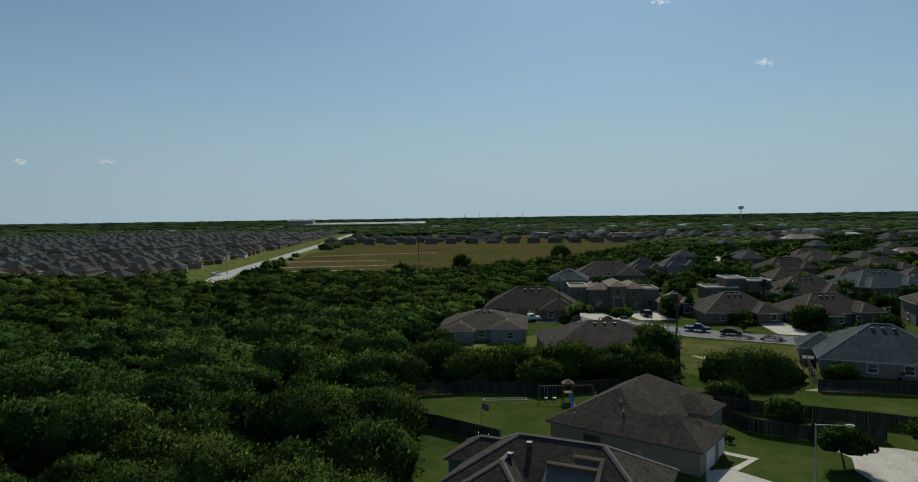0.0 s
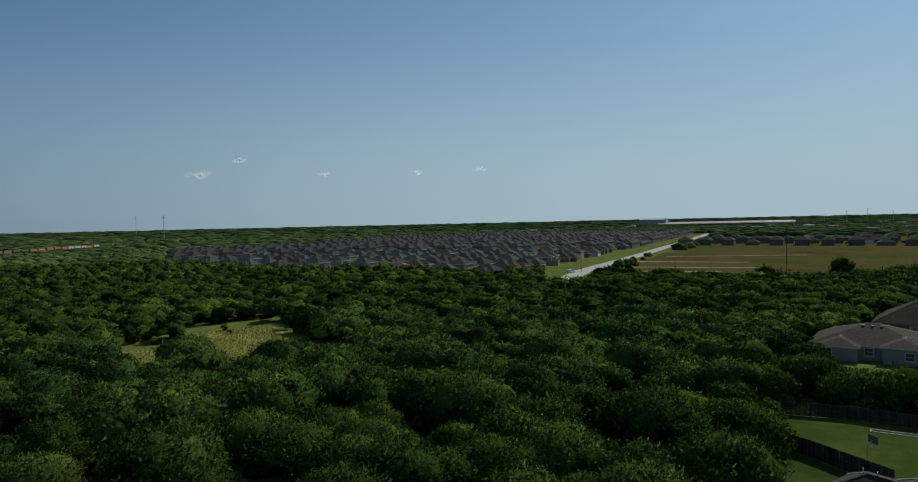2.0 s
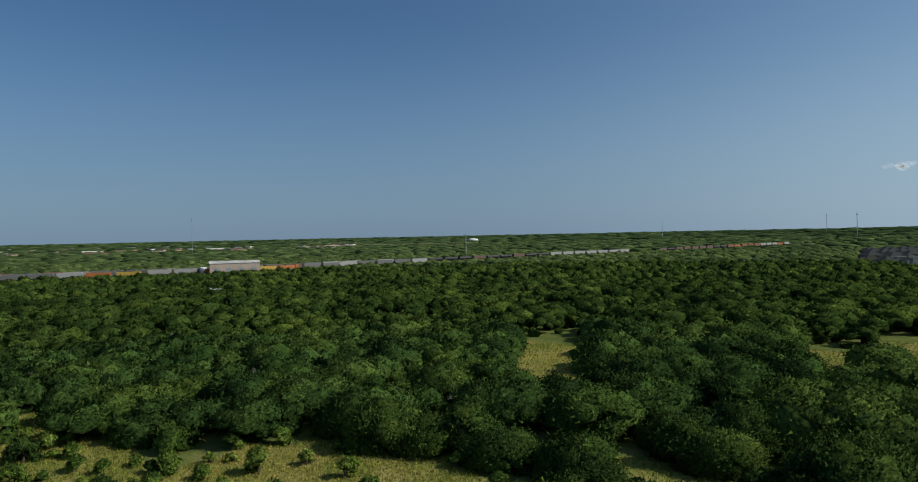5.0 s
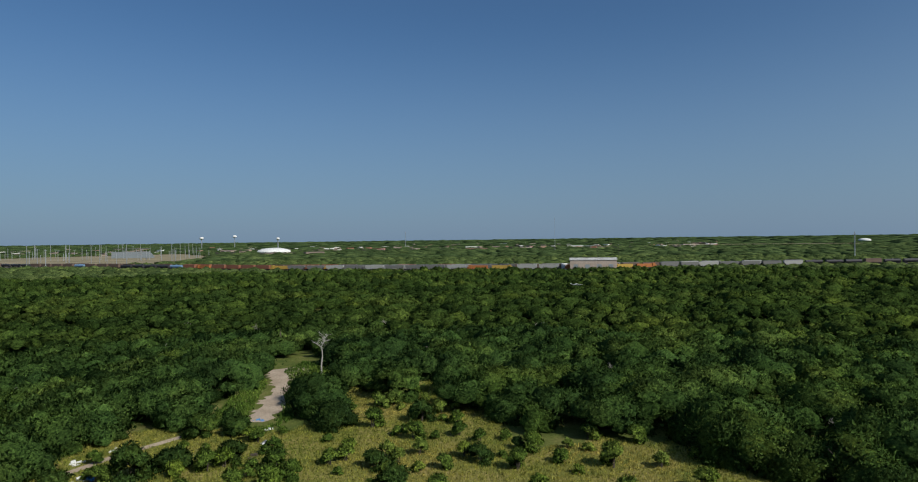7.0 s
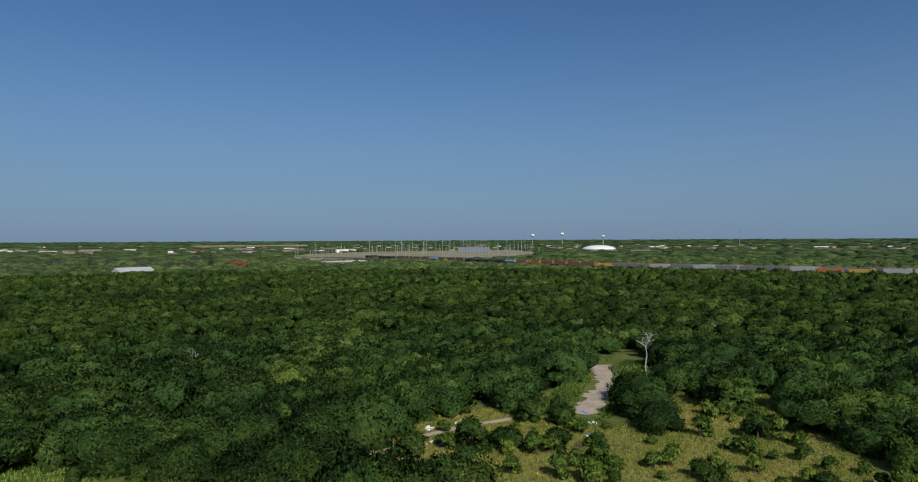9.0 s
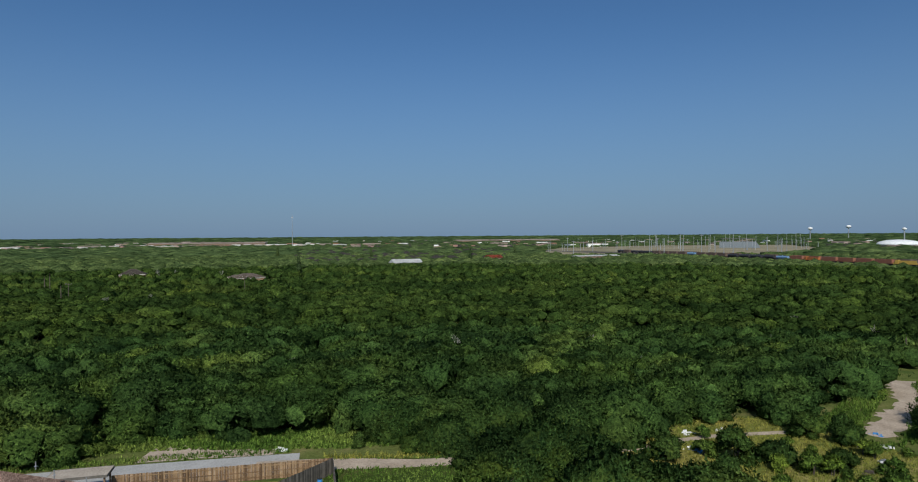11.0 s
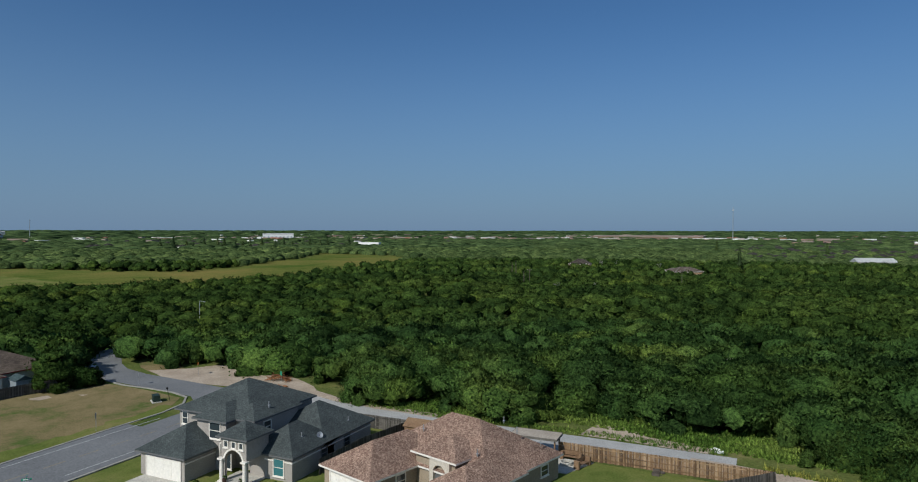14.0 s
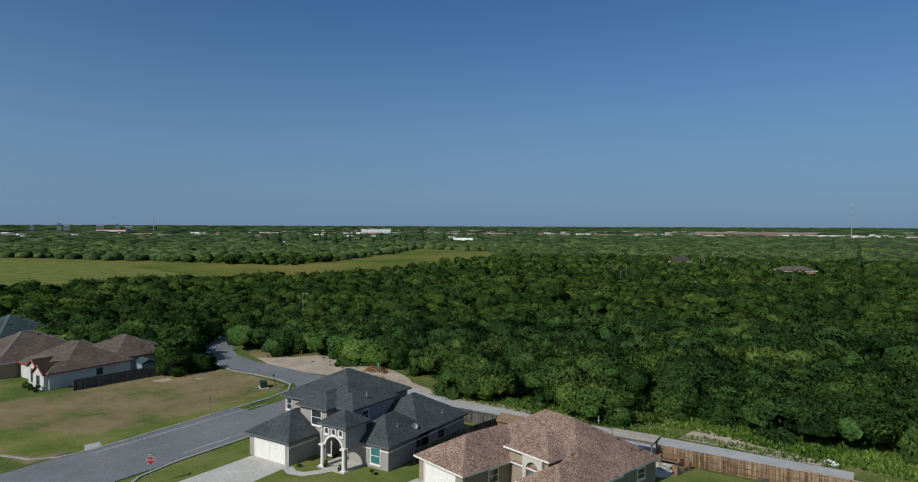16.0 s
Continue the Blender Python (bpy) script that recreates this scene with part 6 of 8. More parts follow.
def shrubs():
    """Loose upright shrubs dotted over the clearing."""
    protos = []
    for i, (r, h, lobes, leaves, leaf) in enumerate([(1.1, 1.7, 9, 800, 0.3), (1.6, 2.2, 11, 1200, 0.32), (0.8, 1.1, 6, 500, 0.26), (2.2, 2.8, 13, 1900, 0.34)]):
        protos.append(tree_thing("shrub", "loose bright green shrub in dry grass", 900 + i, r, h, lobes, leaves, leaf, SHRUB_LEAF if i != 3 else LEAF, 0.05, 3, 0.05, "shrub", "shrubs in the clearing"))
    spots = [(-48.7, -67.8, 3), (-57.7, -54.5, 1), (-63.6, -44.4, 3), (-77.4, -29.7, 1), (-70.7, -34, 3), (-74.9, -25, 1), (-86.5, -18.8, 1), (-85, -24.7, 1), (-83, -49.5, 3), (-51.3, -63.7, 1), (-67, -37, 1), (-60, -47, 2), (-66, -50, 1), (-70, -42, 0), (-75, -46, 1), (-79, -41, 0), (-62, -60, 2), (-56, -61, 0), (-54, -69, 0), (-52, -72.5, 2), (-46, -70, 1), (-44, -63, 3), (-58, -70.5, 0), (-65, -66, 1), (-69, -56, 2), (-77, -54, 1), (-84, -44, 0), (-88, -49, 1), (-92, -54, 0), (-80, -34.5, 0), (-72, -22, 2), (-78, -14, 0), (-83, -11, 2), (-66, -15, 1), (-64, -24, 0), (-76, -8, 0), (-60, -34, 1), (-87, -59, 1), (-97, -59, 0), (-50, -76.5, 0), (-43, -73, 1), (-41, -70, 3), (-53, -51, 1), (-58, -38, 3), (-47, -58, 1), (-18, -73, 3), (-22, -71, 3), (-26, -69.5, 3), (-30, -72, 1), (-33, -69, 3), (-15, -79.5, 1), (-140, 115, 1), (-134, 112, 0), (-69, -73.5, 3)]
    rng, used = random.Random(8), set()
    while len(spots) < 120:
        x, y = rng.uniform(-100, -42), rng.uniform(-80, 2)
        if inside(CLEARING, np.array([x]), np.array([y]))[0] and near_line(FOOTPATH, np.array([x]), np.array([y]))[0] > 2 and near_line(DIRT_TRACK, np.array([x]), np.array([y]))[0] > 4:
            spots.append((x, y, rng.choice((0, 0, 1, 2, 2))))
    for x, y, i in spots:
        s = rng.uniform(0.8, 1.25)
        m = pose(x, y, 0, 0, 0, rng.uniform(0, 360)) @ Matrix.Diagonal((s, s, s * rng.uniform(0.85, 1.2), 1))
        if i in used:
            copy_thing(protos[i], pose(0, 0, 0)).matrix_basis = m
        else:
            protos[i].matrix_basis = m
            used.add(i)


shrubs()
for k, (x, y, r, h) in enumerate([(-75.0, -59.2, 3.7, 4.2), (-63.6, -73.6, 2.5, 3.4), (-66.2, -69.6, 2.3, 2.8), (-53.0, -66.0, 2.6, 2.6), (-58.5, -62.5, 2.2, 2.4)]):
    t = tree_thing("mesquite_tree", "dense dark green mesquite bush standing in the clearing", 980 + k, r, h, 14 + int(r * 2), int(300 * r * r) + 500, 0.34, LEAF, group="bushes in the clearing")
    t.matrix_basis = pose(x, y, 0)


def bare_tree(name, label, x, y, h, seed, material, spread=0.35, twigs=4):
    rnd = random.Random(seed)
    bm = bmesh.new()

    def grow(p, d, length, r, depth):
        q = p + d * length
        tube(bm, p, q, r, r * 0.65, 6 if depth > 1 else 4)
        if depth == 0:
            return
        for _ in range(twigs if depth < 3 else 3):
            nd = (d + Vector((rnd.uniform(-1, 1), rnd.uniform(-1, 1), rnd.uniform(-0.2, 0.6))) * spread * 1.6).normalized()
            grow(p + d * length * rnd.uniform(0.6, 1.0), nd, length * rnd.uniform(0.5, 0.72), r * 0.55, depth - 1)

    grow(Vector((0, 0, -0.1)), Vector((rnd.uniform(-0.1, 0.1), rnd.uniform(-0.1, 0.1), 1)).normalized(), h * 0.36, 0.085, 4)
    ob = tagged(part(name, bm, material), label, "tree")
    ob.matrix_basis = pose(x, y, 0)
    return ob


def dead_tree(x, y, h):
    """A slim bleached trunk, bent, forking into a few twisted limbs."""
    rnd = random.Random(4)
    bm = bmesh.new()

    def limb(pts, r0, r1):
        for k, (a, b) in enumerate(zip(pts, pts[1:])):
            f0, f1 = k / (len(pts) - 1), (k + 1) / (len(pts) - 1)
            tube(bm, a, b, r0 + (r1 - r0) * f0, r0 + (r1 - r0) * f1, 7)

    def twist(p, d, n, step):
        out = [p]
        for _ in range(n):
            d = (d + Vector((rnd.uniform(-1, 1), rnd.uniform(-1, 1), rnd.uniform(-0.4, 0.6))) * 0.45).normalized()
            out.append(out[-1] + d * step)
        return out

    trunk = [Vector(p) for p in ((0, 0, -0.1), (0.1, 0.1, h * 0.22), (0.0, 0.3, h * 0.42), (0.35, 0.5, h * 0.56), (0.5, 0.4, h * 0.64))]
    limb(trunk, 0.17, 0.11)
    for d in ((-0.7, 0.4, 0.8), (0.75, -0.3, 0.7), (0.1, 0.8, 0.9)):
        main = twist(trunk[-1], Vector(d).normalized(), 4, h * 0.085)
        limb(main, 0.10, 0.045)
        for p in main[1:]:
            for _ in range(3):
                e = Vector((rnd.uniform(-1, 1), rnd.uniform(-1, 1), rnd.uniform(-0.1, 0.9))).normalized()
                limb(twist(p, e, 3, h * 0.05), 0.035, 0.012)
    ob = tagged(part("dead_tree", bm, BLEACHED), "bleached bare dead tree beside the dirt track", "tree")
    ob.matrix_basis = pose(x, y, 0)


BLEACHED = surface("bleached_dead_wood", (0.32, 0.30, 0.27), (0.50, 0.47, 0.43), 0.8, 6.0)
dead_tree(-103.6, -85.1, 9.0)
for k, (x, y, h) in enumerate([(-120, -70, 6), (-125, -150, 7), (-60, -132, 6.5), (-30, -140, 6.5), (-95, 5, 6), (-98, 12, 6), (40, -140, 6), (20, -165, 6.5), (-70, 60, 5), (-160, -60, 7), (-150, -100, 7), (75, -260, 8), (60, -265, 8), (92, -425, 11), (84, -432, 10), (58, -438, 9), (-92, -118, 5.4), (-100, -128, 5.6), (-112, -122, 5.6), (-118, -95, 5.4), (-124, -118, 5.4), (-131, -105, 5.6), (-134, -132, 6), (-140, -88, 5.8), (-76, -112, 5.2), (-84, -126, 5.4), (-60, -112, 5), (-128, -60, 5.4), (-136, -45, 5.4), (-118, -30, 5.2), (-146, -75, 5.8), (-70, -150, 6), (-48, -120, 5.4), (-20, -118, 5.2), (5, -125, 5.4), (30, -112, 5.2), (-150, -135, 6.2), (-165, -110, 6.4)]):
    bare_tree("bare_tree", "leafless grey tree rising from the thicket", x, y, h, 40 + k, DEADWOOD, 0.4)


def conifer(x, y, h, r, seed):
    """A dark narrow cypress rising over the thicket."""
    rng = np.random.default_rng(seed)
    t = thing("cypress_tree", "narrow dark cypress rising over the thicket", "tree", pose(x, y, 0), "cypresses")
    bm = bmesh.new()
    tube(bm, (0, 0, -0.1), (0, 0, h * 0.9), 0.2, 0.05, 6)
    part("trunk", bm, BARK, t)
    n = 700
    z = h * rng.uniform(0.06, 1.0, n) ** 0.9
    a, q = rng.uniform(0, 6.283, n), r * (1.04 - z / h) * np.sqrt(rng.uniform(0.2, 1, n)) * (1 + 0.25 * np.sin(z * 2.2))
    p = np.stack([q * np.cos(a), q * np.sin(a), z], 1)
    nr = np.stack([np.cos(a), np.sin(a), np.full(n, 0.4)], 1)
    co, fa = leaf_sprays(p, unit(nr), 1.3, rng)
    ob = new("crown", mesh_from("crown", co, fa, LEAF_HAZE, normals=np.repeat(unit(nr), 3, axis=0)))
    ob.parent = t


DARK_ROW = [(770, -675), (578, -815)]
for k, (x, y, h, r) in enumerate([(10, -440, 16, 2.6), (-150, -620, 15, 3), (-60, -700, 15, 3), (40, -760, 16, 3), (-240, -760, 14, 3)] + [(DARK_ROW[0][0] + (DARK_ROW[1][0] - DARK_ROW[0][0]) * k / 21 + 17 * math.sin(k * 2.3), DARK_ROW[0][1] + (DARK_ROW[1][1] - DARK_ROW[0][1]) * k / 21 + 17 * math.cos(k * 1.7), 14 + 4 * math.sin(k * 1.3), 4.2 + math.sin(k)) for k in range(22)]):
    conifer(x, y, h, r, 300 + k)


def palm(x, y, h, seed):
    rnd = random.Random(seed)
    t = thing("palm_tree", "tall fan palm with a shaggy grey trunk", "palm", pose(x, y, 0), "palms")
    bm = bmesh.new()
    tube(bm, (0, 0, -0.1), (0.1, 0, h), 0.22, 0.16, 8)
    part("trunk", bm, BARK, t)
    bm = bmesh.new()
    for k in range(34):
        a, e = rnd.uniform(0, 6.283), rnd.uniform(-0.9, 1.1)
        d = Vector((math.cos(a) * math.cos(e), math.sin(a) * math.cos(e), math.sin(e)))
        s = Vector((-math.sin(a), math.cos(a), 0)) * 0.28
        p = Vector((0.1, 0, h))
        m, q = p + d * 0.9, p + d * 1.7 - Vector((0, 0, 0.4))
        v = [bm.verts.new(c) for c in (p, m - s, q, m + s)]
        bm.faces.new(v)
    part("crown", bm, LEAF_YARD, t)


for k, (x, y, h) in enumerate([(-120, -111, 6.0), (-123, -114, 5.6), (40, 190, 8), (46, 194, 7), (57, 172, 4), (61, 172, 4.2), (118, -330, 11), (122, -335, 10), (98, -285, 9), (24.5, 176, 5), (92, 196, 6)]):
    palm(x, y, h, 70 + k)

# litter in the clearing
RUST = surface("rusty_brush", (0.20, 0.085, 0.035), (0.34, 0.16, 0.075), 0.8, 5.0)
LITTER_BLUE = plain("blue_plastic", (0.05, 0.22, 0.5), 0.4)


def litter(x, y, w, d, h, rot, material, label, name="litter_heap", seed=0):
    rnd = random.Random(seed)
    bm = bmesh.new()
    for _ in range(7):
        a, b = rnd.uniform(-w, w), rnd.uniform(-d, d)
        s = rnd.uniform(0.12, 0.4)
        fs = box(bm, -s, -s * 0.7, 0, s, s * 0.7, s * rnd.uniform(0.3, 1.0) * h)
        vs = list({v for f in fs for v in f.verts})
        bmesh.ops.transform(bm, matrix=pose(a, b, 0, rnd.uniform(-20, 20), rnd.uniform(-20, 20), rnd.uniform(0, 180)), verts=vs)
    ob = tagged(part(name, bm, material), label, "litter")
    ob.matrix_basis = pose(x, y, 0.0, 0, 0, rot)


for k, (x, y, mt, lb) in enumerate([(-49.1, -78.6, WHITE, "scattered white rubbish beside the footpath"), (-45.6, -72.7, WHITE, "dumped white panel in the grass"), (-45.9, -72.0, LITTER_BLUE, "dumped blue plastic in the grass"), (-69.8, -67.5, WHITE, "heap of pale rubbish by the track"), (-67.5, -69.1, WHITE, "heap of pale rubbish by the track"), (-65.1, -63.0, STEEL, "heap of grey rubbish in the grass"), (-60.4, -60.9, BARK, "pile of broken brown branches"), (-90.6, -80.0, WHITE, "white plank lying by the track"), (-54.4, -79.1, WHITE, "scattered white rubbish beside the footpath"), (-73, -72, LITTER_BLUE, "pale blue rubbish at the track's end"), (4.6, -84.8, WHITE, "white litter on the alley verge"), (10.0, -74.2, BARK, "pile of dark firewood by the fence"), (75.2, -88.8, RUST, "heap of rusty red-brown brush beside the alley"), (74.0, -88.2, RUST, "heap of rusty red-brown brush beside the alley")]):
    litter(x, y, 0.8, 0.6, 0.8, 30 * k, mt, lb, seed=k)



def brush_pile(x, y, length, rot, seed, material=BARK, label="heap of cut brown branches at the kerb"):
    """A low heap of cut branches and leaves."""
    rnd = random.Random(seed)
    bm = bmesh.new()
    for _ in range(90):
        a, b = rnd.uniform(-length / 2, length / 2), rnd.uniform(-0.9, 0.9)
        h = 0.9 * (1 - (2 * a / length) ** 2) * rnd.uniform(0.1, 1.0)
        d = Vector((rnd.uniform(-1, 1), rnd.uniform(-1, 1), rnd.uniform(-0.25, 0.35))).normalized() * rnd.uniform(0.4, 0.9)
        p = Vector((a, b, h + 0.1))
        tube(bm, p - d, p + d, 0.05, 0.02, 4)
    ob = tagged(part("brush_heap", bm, material), label, "brush heap", kind="stuff")
    ob.matrix_basis = pose(x, y, 0.15, 0, 0, rot)


brush_pile(59.5, 138.6, 6.5, -30, 3)
brush_pile(65.6, 135.6, 4.5, -30, 4)
brush_pile(77.5, -91.2, 4.2, 20, 5, RUST, "heap of dead red-brown brush on the sandy corner")

# ------------------------------------------------------------ street furniture


def text_mesh(text, size, depth, material, parent, m, name="lettering"):
    cu = bpy.data.curves.new(name, "FONT")
    cu.body, cu.size, cu.extrude, cu.align_x, cu.align_y = text, size, depth, "CENTER", "CENTER"
    ob = bpy.data.objects.new(name, cu)
    me = bpy.data.meshes.new_from_object(ob)
    me.materials.append(material)
    out = put(name, me, parent, m)
    bpy.data.objects.remove(ob)
    return out


SIGN_RED = plain("sign_red", (0.42, 0.03, 0.035), 0.4)
SIGN_GREEN = plain("sign_green", (0.02, 0.25, 0.14), 0.4)
SIGN_ORANGE = plain("sign_orange", (0.75, 0.22, 0.03), 0.4)


def stop_sign(x, y, rot):
    t = thing("stop_sign", "red octagonal stop sign with green street blades", "sign", pose(x, y, 0, 0, 0, rot))
    bm = bmesh.new()
    tube(bm, (0, 0, 0), (0, 0, 3.15), 0.035)
    part("post", bm, STEEL, t)

    def octagon(r, y0, y1):
        b = bmesh.new()
        vs = [[b.verts.new((r * math.sin(math.pi / 8 + k * math.pi / 4), yy, 2.55 + r * math.cos(math.pi / 8 + k * math.pi / 4))) for k in range(8)] for yy in (y0, y1)]
        b.faces.new(vs[0])
        b.faces.new(vs[1][::-1])
        for k in range(8):
            b.faces.new((vs[0][k], vs[1][k], vs[1][(k + 1) % 8], vs[0][(k + 1) % 8]))
        bmesh.ops.recalc_face_normals(b, faces=b.faces[:])
        return b

    edge = part("sign_border", octagon(0.41, 0.04, 0.055), WHITE, t, "white border of the octagon")
    part("sign_face", octagon(0.385, 0.0552, 0.064), SIGN_RED, edge)
    text_mesh("STOP", 0.3, 0.004, WHITE, t, pose(0, 0.07, 2.55, 90, 0, 180))
    for z, r in ((3.05, 0), (3.28, 90)):
        bm = bmesh.new()
        box(bm, -0.42, -0.012, z, 0.42, 0.012, z + 0.2)
        o = part("street_blade", bm, SIGN_GREEN, t, "green street name blade")
        o.matrix_basis = pose(0, 0, 0, 0, 0, r)
        b2 = bmesh.new()
        box(b2, -0.3, 0.0125, z + 0.06, 0.3, 0.016, z + 0.14)
        part("name_bar", b2, WHITE, o, "plain white bar of lettering")


stop_sign(63.2, -38.6, 50)


def post_sign(x, y, rot, h, w, hh, material, label, diamond=False):
    t = thing("road_sign", label, "sign", pose(x, y, 0, 0, 0, rot))
    bm = bmesh.new()
    tube(bm, (0, 0, 0), (0, 0, h), 0.03)
    part("post", bm, STEEL, t)
    bm = bmesh.new()
    box(bm, -w / 2, 0.032, -hh / 2, w / 2, 0.045, hh / 2)
    o = part("sign_plate", bm, material, t)
    o.matrix_basis = pose(0, 0, h - hh / 2, 0, 45 if diamond else 0, 0)


post_sign(80.2, -58.1, -50, 2.5, 0.6, 0.75, STEEL, "grey back of a road sign on a post")
post_sign(97.3, -78.6, -30, 2.2, 0.5, 0.6, STEEL, "grey back of a small road sign")
post_sign(94.1, -88.7, -40, 2.6, 0.8, 0.8, SIGN_ORANGE, "orange diamond warning sign on a post", True)
post_sign(76.6, -91.0, -30, 1.9, 0.9, 0.7, SIGN_GREEN, "small green sign at the alley mouth")


def lamp_pole(x, y, h, arm, rot, material, label):
    t = thing("street_lamp", label, "lamp", pose(x, y, 0, 0, 0, rot), "street lamps")
    bm = bmesh.new()
    tube(bm, (0, 0, 0), (0, 0, h), 0.11, 0.07, 10)
    part("pole", bm, material, t)
    bm = bmesh.new()
    tube(bm, (0, 0, h - 0.08), (arm, 0, h + 0.06), 0.05, 0.035, 8)
    part("arm", bm, material, t)
    bm = bmesh.new()
    box(bm, arm - 0.1, -0.15, h - 0.02, arm + 0.65, 0.15, h + 0.16, 0.05)
    head = part("lamp_head", bm, STEEL, t)
    bm = bmesh.new()
    box(bm, arm + 0.02, -0.11, h - 0.1, arm + 0.5, 0.11, h - 0.021, 0.02)
    part("lens", bm, WHITE, head)


lamp_pole(33.6, 60.9, 6.9, 2.6, -18, STEEL, "grey steel street lamp with one arm")
lamp_pole(132, -125, 8.5, 2.6, 160, STEEL, "street lamp on a pole above the trees")


def utility_pole(x, y, h, label="bare wooden utility pole", arms=1):
    t = thing("utility_pole", label, "pole", pose(x, y, 0, 0, 0, (x * 7) % 90), "utility poles")
    bm = bmesh.new()
    tube(bm, (0, 0, 0), (0, 0, h), 0.17, 0.11, 8)
    part("pole", bm, BARK, t)
    for k in range(arms):
        bm = bmesh.new()
        box(bm, -1.1, -0.06, h - 0.7 - k, 1.1, 0.06, h - 0.56 - k)
        arm = part("crossarm", bm, BARK, t)
        for xx in (-0.95, 0.0, 0.95):
            b = bmesh.new()
            tube(b, (xx, 0, h - 0.57 - k), (xx, 0, h - 0.33 - k), 0.05, 0.04, 6)
            part("insulator", b, WHITE, arm)


for x, y, h, a in [(-19.7, 312, 22, 0), (-117, 325, 14.5, 1), (-203, 296, 14, 1), (26.9, 174, 11, 0), (50.2, 149.4, 8, 0), (36.2, 108.2, 8, 0), (92, -275, 10, 1), (-330, 305, 14, 1), (-345, 420, 16, 1), (-506, -209, 13, 1), (-545, -148, 21, 0), (-590, -141, 21, 1), (-830, -705, 22, 1), (30, -300, 10, 1), (300, 420, 12, 1)]:
    utility_pole(x, y, h, arms=a)


BOX_GREEN = plain("dark_green_cabinet_paint", (0.02, 0.035, 0.028), 0.6)


def utility_box():
    t = thing("utility_box", "dark green utility box on a concrete pad", "box", pose(85.6, -72.2, 0, 0, 0, -32))
    bm = bmesh.new()
    box(bm, -1.1, -0.7, 0, 1.1, 0.7, 0.15)
    part("pad", bm, CONCRETE, t)
    bm = bmesh.new()
    box(bm, -0.85, -0.5, 0.151, 0.85, 0.5, 1.1, 0.03)
    body = part("cabinet", bm, BOX_GREEN, t)
    bm = bmesh.new()
    box(bm, -0.02, 0.501, 0.25, 0.02, 0.52, 1.0)
    part("door_seam", bm, BLACK, body)
    p = thing("marker_post", "leaning marker post with a dark head", "post", pose(84.2, -73.6, 0, -26, -20, 0))
    bm = bmesh.new()
    tube(bm, (0, 0, -0.2), (0, 0, 2.6), 0.04)
    part("post", bm, BLACK, p)
    bm = bmesh.new()
    box(bm, -0.16, -0.1, 2.55, 0.16, 0.1, 2.9, 0.03)
    part("head", bm, BLACK, p)


utility_box()

# ------------------------------------------------------------ cars


